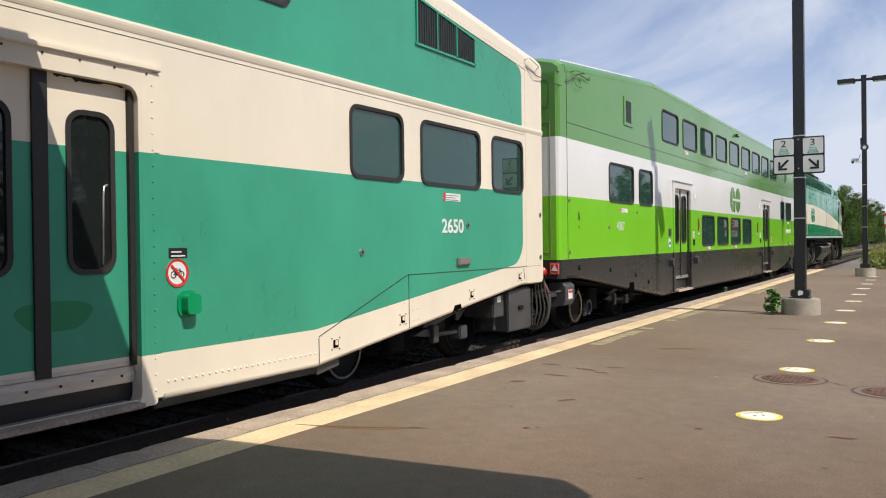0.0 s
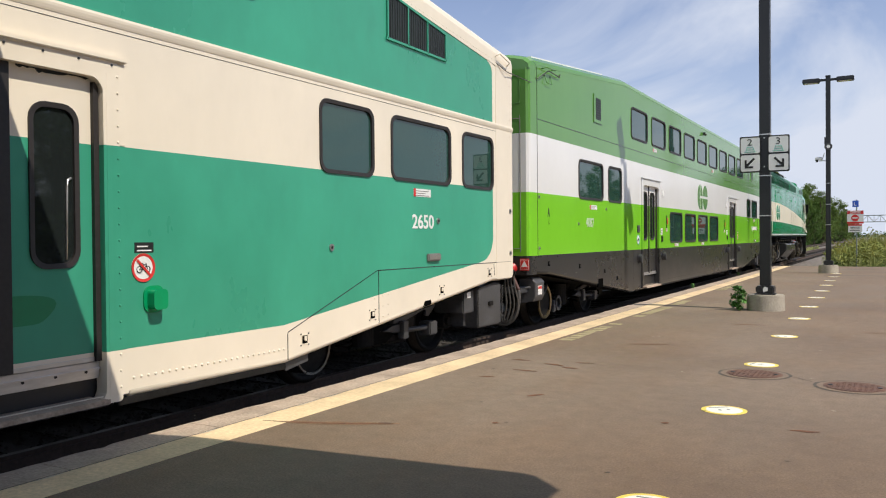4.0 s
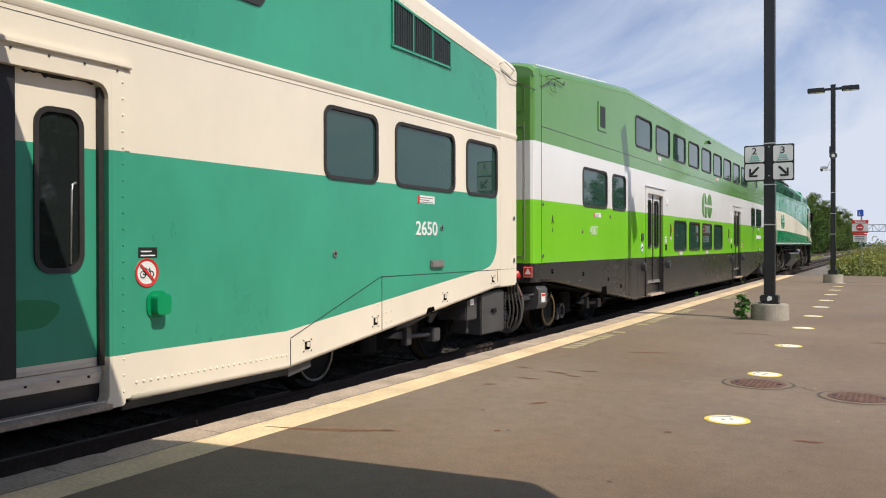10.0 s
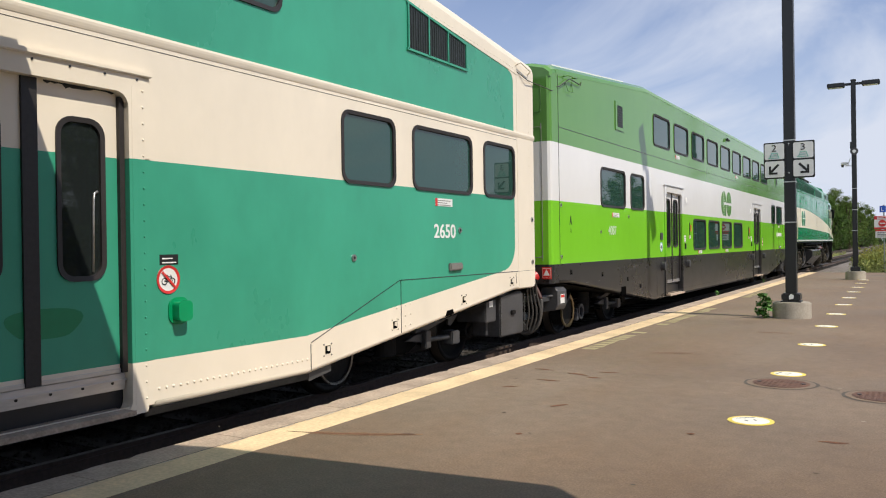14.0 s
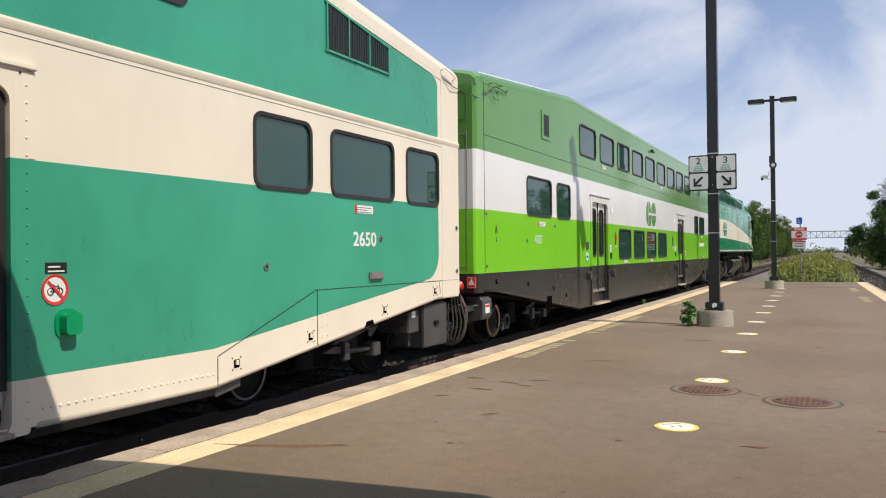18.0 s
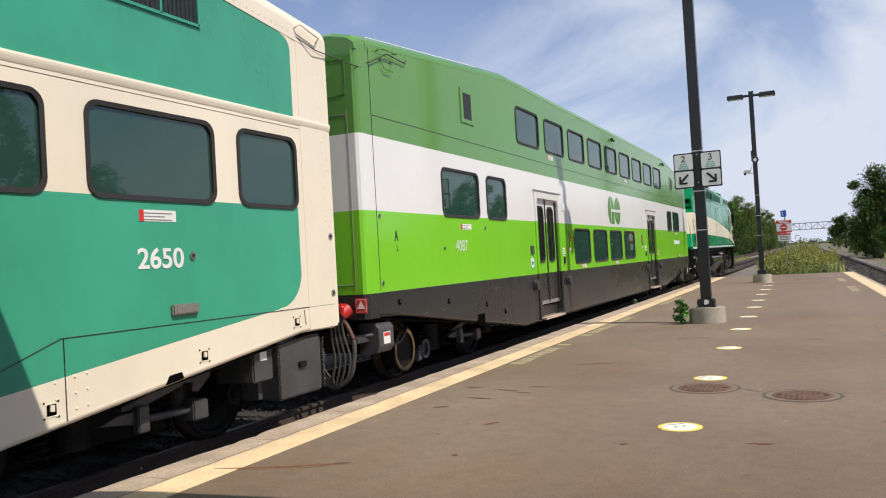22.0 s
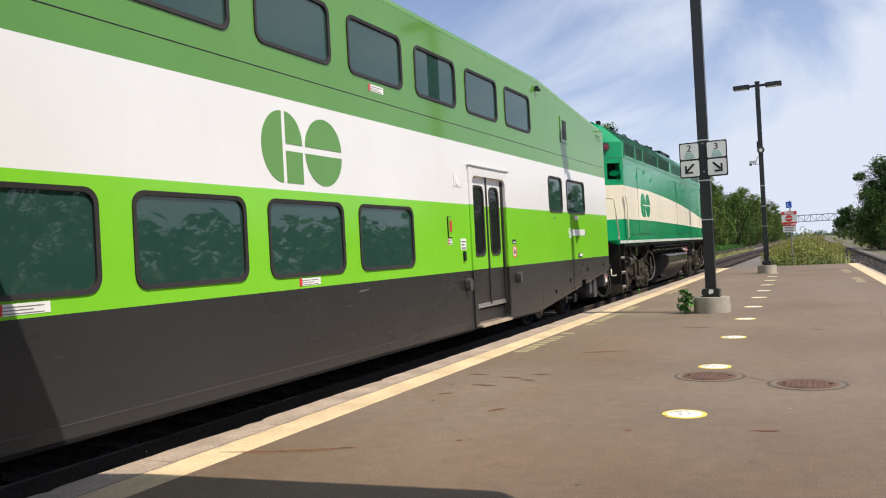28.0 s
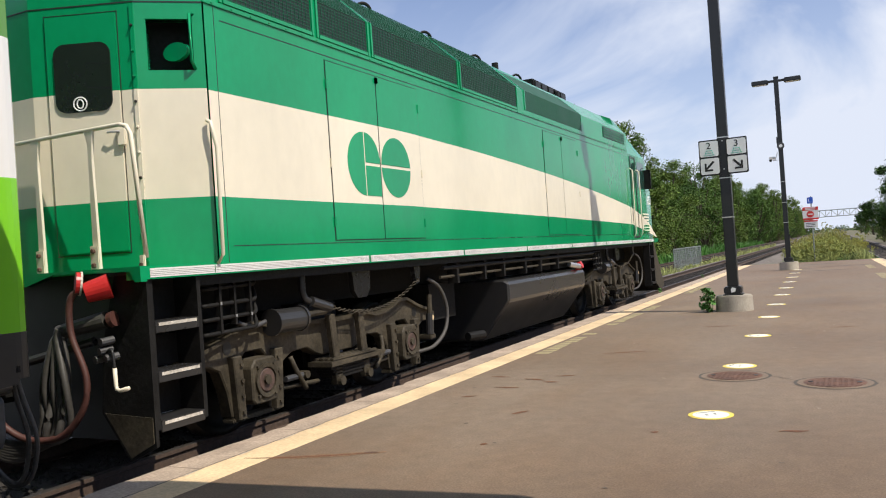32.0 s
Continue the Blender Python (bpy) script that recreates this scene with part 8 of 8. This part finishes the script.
def build_far_lamp():
    x, y = -1.98, 31.75
    t = street_pole(x, y, 7.0, 0.155)
    sp = thing("loudspeaker", (x, y - 0.09, 4.5), "round grey loudspeaker fixed to the lamp post", "loudspeaker")
    part("horn", cyl(B(), (x + 0.02, y - 0.08, 4.5), (x + 0.02, y - 0.26, 4.5), 0.05, 16, 0.13), BOXGREY, sp)
    part("horn_core", cyl(B(), (x + 0.02, y - 0.2, 4.5), (x + 0.02, y - 0.265, 4.5), 0.06, 12), PLATE, sp)
    part("speaker_box", box(B(), x - 0.12, x - 0.06, y - 0.1, y + 0.05, 4.6, 4.85), POLE, sp)
    c = thing("security_camera", (x - 0.08, y, 4.1), "white dome camera on a bent arm fixed to the lamp post", "camera")
    part("arm", tube(B(), [(x - 0.08, y, 4.02), (x - 0.3, y, 4.02), (x - 0.2, y, 4.05), (x - 0.12, y, 4.3)], 0.015, 6), PLATE, c)
    part("camera_body", box(B(), x - 0.42, x - 0.2, y - 0.07, y + 0.05, 4.06, 4.16, 0.02), PLATE, c)
    part("dome", cyl(B(), (x - 0.37, y, 4.06), (x - 0.37, y, 3.98), 0.055, 14, 0.03), INK, c)
    part("post_box", box(B(), x - 0.08, x + 0.1, y - 0.12, y - 0.07, 0.62, 1.3, 0.01), POLE, t, "black service box on the post")


def build_end_signs():
    x, y = -1.42, 39.6
    t = thing("sign_post", (x, y, -0.45), "thin grey post with a blue letter sign and red no-entry notices", "sign post")
    part("post", cyl(B(), (x + 0.06, y, -0.5), (x + 0.06, y, 2.9), 0.03, 10), MESHGREY, t)
    p = part("letter_plate", box(B(), x - 0.1, x + 0.14, y - 0.05, y - 0.03, 2.58, 2.86), BLUE, t, "blue plate with a white letter")
    text("L", 0.22, PLATE, "letter", p, (x - 0.05, y - 0.055, 2.64), FACE_ON, 1.0)
    p = part("no_entry_sign", box(B(), x - 0.31, x + 0.33, y - 0.05, y - 0.03, 1.85, 2.42), PLATE, t, "red and white notice with a no-entry disc")
    part("red_band", box(B(), x - 0.31, x + 0.33, y - 0.054, y - 0.05, 2.27, 2.42), REDSIGN, p)
    part("red_band", box(B(), x - 0.31, x + 0.33, y - 0.054, y - 0.05, 1.85, 1.93), REDSIGN, p)
    for k in range(2):
        part("writing_bar", box(B(), x - 0.2, x + 0.22, y - 0.058, y - 0.054, 2.30 + 0.06 * k, 2.33 + 0.06 * k), PLATE, p)
    bm = prism(B(), [(x + 0.0 + 0.15 * math.cos(2 * math.pi * k / 24), 2.1 + 0.15 * math.sin(2 * math.pi * k / 24)) for k in range(24)], "y", y - 0.056, y - 0.05)
    part("no_entry_disc", bm, REDSIGN, p)
    part("white_bar", box(B(), x - 0.1, x + 0.1, y - 0.06, y - 0.056, 2.075, 2.125), PLATE, p)
    p = part("white_notice", box(B(), x - 0.27, x + 0.28, y - 0.05, y - 0.03, 1.48, 1.82), PLATE, t, "white notice with illegible writing")
    part("head_bar", box(B(), x - 0.27, x + 0.28, y - 0.054, y - 0.05, 1.76, 1.82), REDSIGN, p)
    for k in range(3):
        part("writing_bar", box(B(), x - 0.2, x + 0.18, y - 0.053, y - 0.05, 1.54 + 0.07 * k, 1.565 + 0.07 * k), BOXGREY, p)


def leaf_clumps(rnd, centres, n, size, vs, fs, droop=0.0, flat=0.35):
    """Many small leaves, each a bent pair of triangles, round the given centres (x, y, z, radius)."""
    for _ in range(n):
        cx, cy, cz, r = rnd.choice(centres)
        d = Vector((rnd.gauss(0, 1), rnd.gauss(0, 1), rnd.gauss(0, 1))).normalized() * r * rnd.uniform(0.35, 1.08)
        p = Vector((cx, cy, cz)) + Vector((d.x, d.y, d.z * 0.85))
        q = Euler((rnd.uniform(-0.9, 0.9) - droop, rnd.uniform(-0.9, 0.9), rnd.uniform(0, 6.28))).to_matrix()
        s = size * rnd.uniform(0.6, 1.35)
        k = len(vs)
        for a in ((-0.5, 0, 0), (0, -0.32, 0.06), (0.55, 0, -0.05), (0, 0.32, 0.06)):
            vs.append(tuple(p + q @ (Vector(a) * s)))
        fs.append((k, k + 1, k + 2))
        fs.append((k, k + 2, k + 3))


def build_tree(x, y, h, spread, seed, leaves=2600, size=0.34, label="broad green deciduous tree in full leaf", ground=-0.8, shade=0, low=0.12):
    rnd = random.Random(seed)
    t = thing("tree", (x, y, ground), label, "tree", "lineside trees")
    bm = B()
    top = Vector((x + rnd.uniform(-0.3, 0.3), y, ground + h * 0.62))
    pts = [Vector((x, y, ground)).lerp(top, k / 6) + Vector((0.12 * math.sin(k + seed), 0.1 * math.cos(k * 1.7 + seed), 0)) * (k > 0) for k in range(7)]
    for k in range(6):
        cyl(bm, pts[k], pts[k + 1], 0.03 * h * (1 - 0.12 * k), 8, 0.03 * h * (1 - 0.12 * (k + 1)))
    centres = []
    nb = 15
    for k in range(nb):
        f = low + (1 - low) * ((k + 0.5) / nb)
        a = k * 2.4 + rnd.uniform(-0.4, 0.4)
        w = spread * math.sin(math.pi * min(0.95, 0.22 + 0.74 * f)) * rnd.uniform(0.55, 1.0)
        c = Vector((x + w * math.cos(a), y + w * math.sin(a), ground + h * (0.10 + 0.82 * f)))
        cyl(bm, pts[min(5, int(f * 5))], c, 0.010 * h, 6, 0.004 * h)
        r = spread * rnd.uniform(0.32, 0.5)
        centres.append((c.x, c.y, c.z, r))
        for _ in range(3):
            e = Vector((rnd.gauss(0, 1), rnd.gauss(0, 1), rnd.gauss(0, 0.7))).normalized() * r * 0.95
            centres.append((c.x + e.x, c.y + e.y, c.z + e.z, r * rnd.uniform(0.35, 0.6)))
    part("trunk", bm, BARK, t)
    vs, fs = [], []
    leaf_clumps(rnd, centres, leaves, size, vs, fs)
    me = bpy.data.meshes.new("crown")
    me.from_pydata([(a - x, b - y, c - ground) for a, b, c in vs], [], fs)
    me.materials.append(GREENERY[shade])
    cr = new("crown", me)
    cr.parent = t
    return t


def build_trees():
    rnd = random.Random(21)
    # the belt along the far side of the line
    protos = [build_tree(-15.4, 60, 11.4, 3.1, 1, 13000, 0.19, shade=0, low=0.0), build_tree(-14.8, 53.5, 10.2, 2.8, 2, 13000, 0.19, shade=1, low=0.0), build_tree(-16.4, 66, 12.6, 3.4, 3, 14000, 0.20, shade=2, low=0.0)]
    for k in range(34):
        y = 47 + 6.0 * k + rnd.uniform(-1.5, 1.5)
        if k in (1, 2, 3):
            continue
        x = -15.6 - rnd.uniform(-0.6, 1.6)
        f = rnd.uniform(0.82, 1.08)
        copy_thing(protos[(k * 7 + k // 3) % 3], pose(x, y, -0.8, 0, 0, rnd.uniform(0, 360)) @ Matrix.Diagonal((f, f, f, 1)))
    for k in range(18):
        copy_thing(protos[(k + 1) % 3], pose(-20.5 - rnd.uniform(0, 2.5), 36 + 9 * k, -0.8, 0, 0, rnd.uniform(0, 360)))
    for k in range(14):
        f = rnd.uniform(0.7, 0.95)
        copy_thing(protos[k % 3], pose(-12.4 - rnd.uniform(-0.5, 1.5), 150 + 13 * k, -0.8, 0, 0, rnd.uniform(0, 360)) @ Matrix.Diagonal((f, f, f, 1)))
    # right of the line
    build_tree(6.2, 98, 9.6, 3.6, 7, 30000, 0.20, "dark green tree standing beside the railway track", shade=1, low=0.0)
    for x, y, k, f in ((8.6, 104, 0, 0.9), (10.6, 112, 1, 1.0), (7.2, 150, 2, 0.62), (6.4, 165, 0, 0.6), (6.9, 190, 1, 0.7), (6.0, 215, 2, 0.7), (5.2, 250, 0, 0.75), (8.5, 128, 1, 0.7), (4.6, 290, 1, 0.7)):
        copy_thing(protos[k], pose(x, y, -0.8, 0, 0, 50 * k + y) @ Matrix.Diagonal((f, f, f, 1)))
    for x, y, k, f in ((7.4, 93, 0, 0.24), (5.5, 91, 1, 0.2), (8.8, 82, 2, 0.24), (8.0, 71, 1, 0.2), (9.2, 62, 0, 0.22), (4.9, 104, 1, 0.22), (4.4, 118, 2, 0.26), (7.0, 120, 1, 0.5), (5.3, 97, 0, 0.36), (7.0, 95.5, 2, 0.34), (8.5, 97, 1, 0.45), (6.2, 99.5, 2, 0.6), (7.8, 100, 1, 0.8)):
        copy_thing(protos[k], pose(x, y, -0.8, 0, 0, 33 * y) @ Matrix.Diagonal((f * 1.2, f * 1.2, f, 1)))
    # across the other tracks, beside the camera: seen in the coach windows
    for k in range(26):
        y = -12 + 7 * k
        f = 0.30 + 0.05 * (k % 3) if 33 < y < 70 else 0.75 + 0.12 * (k % 3)
        copy_thing(protos[k % 3], pose(24 + rnd.uniform(-2, 3), y, -0.8, 0, 0, 40 * k) @ Matrix.Diagonal((f, f, f, 1)))
        if y > 12:
            copy_thing(protos[(k + 1) % 3], pose(28.5 + rnd.uniform(-1, 2), y + 3.4, -0.8, 0, 0, 70 * k) @ Matrix.Diagonal((f * 1.05, f * 1.05, f * 1.05, 1)))


def grass_patch(name, label, xs, ys, n, h, width, seed, material, bloom=0, lean=0.25, keep=None, clump=0.0):
    """Upright blades and stalks over a stretch of ground, as one mass."""
    rnd = random.Random(seed)
    vs, fs, mi = [], [], []
    for i in range(n):
        x, y = rnd.uniform(*xs), rnd.uniform(*ys)
        if keep and not keep(x, y):
            continue
        f = 0.55 + 0.9 * max(-0.3, noise.noise(Vector((x * 0.55, y * 0.35, seed))))
        hh = h * f * rnd.uniform(0.55, 1.15)
        a = rnd.uniform(0, 6.28)
        w = width * rnd.uniform(0.5, 1.3)
        dx, dy = w * math.cos(a), w * math.sin(a)
        lx, ly = rnd.gauss(0, lean) * hh, rnd.gauss(0, lean) * hh
        k = len(vs)
        vs += [(x - dx, y - dy, -0.85), (x + dx, y + dy, -0.85), (x + dx * 0.8 + lx * 0.4, y + dy * 0.8 + ly * 0.4, -0.5 + hh * 0.6), (x - dx * 0.8 + lx * 0.4, y - dy * 0.8 + ly * 0.4, -0.5 + hh * 0.6), (x + lx, y + ly, -0.5 + hh)]
        fs += [(k, k + 1, k + 2, k + 3), (k + 3, k + 2, k + 4)]
        mi += [0, 0]
        if bloom and rnd.random() < bloom and hh > 0.6 * h:
            for _ in range(3):
                k = len(vs)
                q = Vector((x + lx + rnd.gauss(0, 0.05), y + ly + rnd.gauss(0, 0.05), -0.5 + hh + rnd.uniform(-0.12, 0.03)))
                vs += [tuple(q + Vector((0.05, 0, 0))), tuple(q + Vector((-0.03, 0.045, 0.01))), tuple(q + Vector((0.0, -0.01, 0.10)))]
                fs.append((k, k + 1, k + 2))
                mi.append(1)
    me = bpy.data.meshes.new(name)
    me.from_pydata(vs, [], fs)
    me.materials.append(material)
    me.materials.append(GOLD)
    me.polygons.foreach_set("material_index", mi)
    return tagged(new(name, me), label, "grass", kind="stuff")


def build_weeds():
    grass_patch("tall_grass", "tall dry grass and goldenrod beyond the platform's end", (-4.0, 2.2), (39.0, 58), 20000, 1.45, 0.014, 4, DRYGRASS, 0.2, 0.09, keep=lambda x, y: -2.7 + 0.4 * noise.noise(Vector((y, 0, 0))) < x < 1.35 - 0.0168 * y + 0.3)
    grass_patch("tall_grass", "tall dry grass and goldenrod between the tracks", (-4.0, 0.6), (58, 120), 9000, 1.6, 0.035, 5, DRYGRASS, 0.3, 0.12, keep=lambda x, y: -3.6 < x < 0.6 - 0.0168 * y)
    grass_patch("low_weeds", "low green weeds at the platform's end", (-4.5, 1.3), (38.7, 42.5), 5000, 0.6, 0.016, 6, WEED, 0, 0.3)
    grass_patch("lineside_grass", "green grass along the edge of the trees", (-15.0, -12.6), (34, 150), 9000, 1.2, 0.04, 7, WEED, 0.0, 0.25)
    grass_patch("lineside_grass", "rough grass between the two tracks", (-8.9, -7.9), (30, 110), 4000, 0.6, 0.03, 8, DRYGRASS, 0.0, 0.3)
    grass_patch("lineside_grass", "rough grass beyond the right-hand track", (4.2, 10), (45, 150), 5000, 0.7, 0.035, 9, DRYGRASS, 0.0, 0.3, keep=lambda x, y: x > 7.2 - 0.0168 * y and noise.noise(Vector((x * 0.4, y * 0.12, 3))) > 0.0)
    # leafy goldenrod and mugwort standing among the grass
    rnd = random.Random(12)
    for name, label, m, n, seed in (("goldenrod", "leafy yellow-green goldenrod beyond the platform's end", HERB, 26000, 1), ("mugwort", "leafy grey-green weeds beyond the platform's end", HERBDARK, 12000, 2)):
        centres = []
        while len(centres) < 420:
            x, y = rnd.uniform(-2.9, 1.0), rnd.uniform(39.2, 50)
            f = 0.62 + 0.6 * noise.noise(Vector((x * 0.5, y * 0.3, 4 + seed)))
            if f < 0.35 or not -2.6 < x < 1.2 - 0.0168 * y:
                continue
            top = (1.25 if seed == 1 else 0.8) * f
            centres += [(x, y, -0.45 + top * u, 0.20) for u in (0.4, 0.75, 1.05)]
        vs, fs = [], []
        leaf_clumps(rnd, centres, n, 0.075, vs, fs)
        me = bpy.data.meshes.new(name)
        me.from_pydata(vs, [], fs)
        me.materials.append(m)
        tagged(new(name, me), label, "weeds", kind="stuff")
    # bush growing at the lamp footing
    x, y = -2.42, 15.5
    b = thing("weed_bush", (x, y, 0), "bright green leafy weed growing beside the concrete footing", "plant")
    rnd = random.Random(9)
    vs, fs = [], []
    centres = [(x + rnd.uniform(-0.09, 0.09), y + rnd.uniform(-0.1, 0.1), 0.05 + 0.045 * k, 0.10 - 0.004 * k) for k in range(9)]
    leaf_clumps(rnd, centres, 330, 0.075, vs, fs)
    me = bpy.data.meshes.new("leaves")
    me.from_pydata([(p - x, q - y, r) for p, q, r in vs], [], fs)
    me.materials.append(WEED)
    lv = new("leaves", me)
    lv.parent = b
    bm = B()
    for k in range(5):
        tube(bm, [(x + 0.02 * k - 0.04, y, 0), (x + 0.03 * k - 0.06, y + 0.02 * (k - 2), 0.2), (x + 0.04 * k - 0.08, y + 0.03 * (k - 2), 0.40 - 0.03 * abs(k - 2))], 0.004, 5)
    part("stems", bm, WEED, b)
    # sprigs in the edge joints
    for yy, n in ((4.35, 8), (21.8, 40), (29, 30)):
        vs, fs = [], []
        leaf_clumps(rnd, [(EDGE_X + 0.0, yy, 0.03, 0.06), (EDGE_X - 0.02, yy + 0.05, 0.08, 0.05)], n, 0.05 if yy > 10 else 0.02, vs, fs)
        me = bpy.data.meshes.new("weed")
        me.from_pydata(vs, [], fs)
        me.materials.append(WEED if yy > 10 else BARK)
        tagged(new("edge_weed", me), "small weed growing from the platform edge", "plant", "edge weeds")


def build_far_things():
    # signal bridge across the line
    y, zb, zt = 330.0, 5.9, 8.3
    t = thing("signal_bridge", (0, y, -0.5), "light grey steel lattice bridge across the tracks", "bridge")
    for z in (zb, zt):
        for yy in (y - 1, y + 1):
            part("chord", box(B(), -44, 16, yy - 0.12, yy + 0.12, z - 0.12, z + 0.12), MESHGREY, t)
    for k in range(31):
        xa = -44 + 2 * k
        part("upright", box(B(), xa - 0.08, xa + 0.08, y - 1.1, y - 0.9, zb, zt), MESHGREY, t)
        if k < 30:
            bm = cyl(B(), (xa, y - 1, zb if k % 2 else zt), (xa + 2, y - 1, zt if k % 2 else zb), 0.09, 6)
            part("brace", bm, MESHGREY, t)
    for xx in (-44, 16):
        part("leg", box(B(), xx - 0.4, xx + 0.4, y - 1, y + 1, -0.5, zb), MESHGREY, t)
    # fence near the far track
    f = thing("fence", (-9.0, 52, -0.5), "low grey wire mesh fence panel between the tracks", "fence")
    ys = [47 + 1.9 * k for k in range(6)]
    for yy in ys:
        part("post", cyl(B(), (-8.9, yy, -0.55), (-8.9, yy, 0.85), 0.035, 8), MESHGREY, f)
    for z in (-0.35, 0.82):
        part("rail", cyl(B(), (-8.9, ys[0], z), (-8.9, ys[-1], z), 0.022, 6), MESHGREY, f)
    for a, b in zip(ys, ys[1:]):
        bm = B()
        for k in range(18):
            for s in (0, 1):
                z0, z1 = (-0.35, 0.82) if s else (0.82, -0.35)
                u = a + (b - a) * k / 18
                v = min(b, u + 0.5)
                tube(bm, [(-8.9, u, z0), (-8.9, v, z1)], 0.006, 3)
        part("mesh_panel", bm, MESHGREY, f)
    # distant wall of woods that closes the view
    rnd = random.Random(2)
    bm = B()
    vs, fs = [], []
    centres = [(x, 620 + rnd.uniform(-20, 20), rnd.uniform(-1, 1.5), 3.2) for x in range(-260, 260, 4)]
    leaf_clumps(rnd, centres, 12000, 1.2, vs, fs)
    centres = [(30 + rnd.uniform(0, 6), yy, 2.5, 3.2) for yy in range(-60, 330, 5)]
    leaf_clumps(rnd, centres, 9000, 1.1, vs, fs)
    me = bpy.data.meshes.new("far_woods")
    me.from_pydata(vs, [], fs)
    me.materials.append(GREENERY[1])
    tagged(new("far_woods", me), "distant belt of dark green woods", "woods", kind="stuff")
    bm.free()


def build_shelter():
    """The canopy behind and above the camera, known by its shadow."""
    h = 3.2
    t = thing("platform_canopy", (0, -3, 0), "flat platform canopy on posts, known by its shadow", "canopy")
    pts = [(-4.3, 2.823), (-2.63, 3.392), (-1.93, 3.575), (0.56, 3.855), (0.78, 3.675), (0.80, -9), (-4.3, -9)]
    part("canopy_roof", prism(B(), pts, "z", h, h + 0.12), BOXGREY, t)
    for x, y in ((-3.2, -3.5), (0.5, -3.5), (-3.2, -8), (0.5, -8)):
        part("canopy_post", box(B(), x - 0.06, x + 0.06, y - 0.06, y + 0.06, 0, h, 0.006), POLE, t)


build_platform_sign()
build_far_lamp()
build_end_signs()
build_trees()
build_weeds()
build_far_things()
build_shelter()


# ---- what moves ----
def rolled(t):
    """Metres rolled at t seconds, on a smooth curve through the rows of TRAIN."""
    rows = TRAIN
    if t <= rows[0][0]:
        return rows[0][1]
    for i in range(len(rows) - 1):
        (t0, a), (t1, b) = rows[i], rows[i + 1]
        if t <= t1 + 1e-9:
            before, after = rows[max(i - 1, 0)], rows[min(i + 2, len(rows) - 1)]
            m0 = (b - before[1]) / (t1 - before[0]) if t1 > before[0] else 0
            m1 = (after[1] - a) / (after[0] - t0)
            u, d = (t - t0) / (t1 - t0), t1 - t0
            return (2 * u ** 3 - 3 * u ** 2 + 1) * a + (u ** 3 - 2 * u ** 2 + u) * d * m0 + (-2 * u ** 3 + 3 * u ** 2) * b + (u ** 3 - u ** 2) * d * m1
    return rows[-1][1]


def motions():
    times = [0.0, 8.0, 14.5] + [round(15.0 + 0.25 * k, 2) for k in range(69)]
    for car in (OLD, NEW, LOC):
        p = car.location.copy()
        walk(car, [(t, pose(p.x, p.y - rolled(t), p.z)) for t in times])
    fine = [0.0, 8.0, 14.5] + [round(15.0 + 0.1 * k, 1) for k in range(171)]
    for car, ws, y, r in WHEELSETS:
        p = ws.location.copy()
        walk(ws, [(t, pose(p.x, p.y, p.z, math.degrees(rolled(t) / r))) for t in fine])


motions()
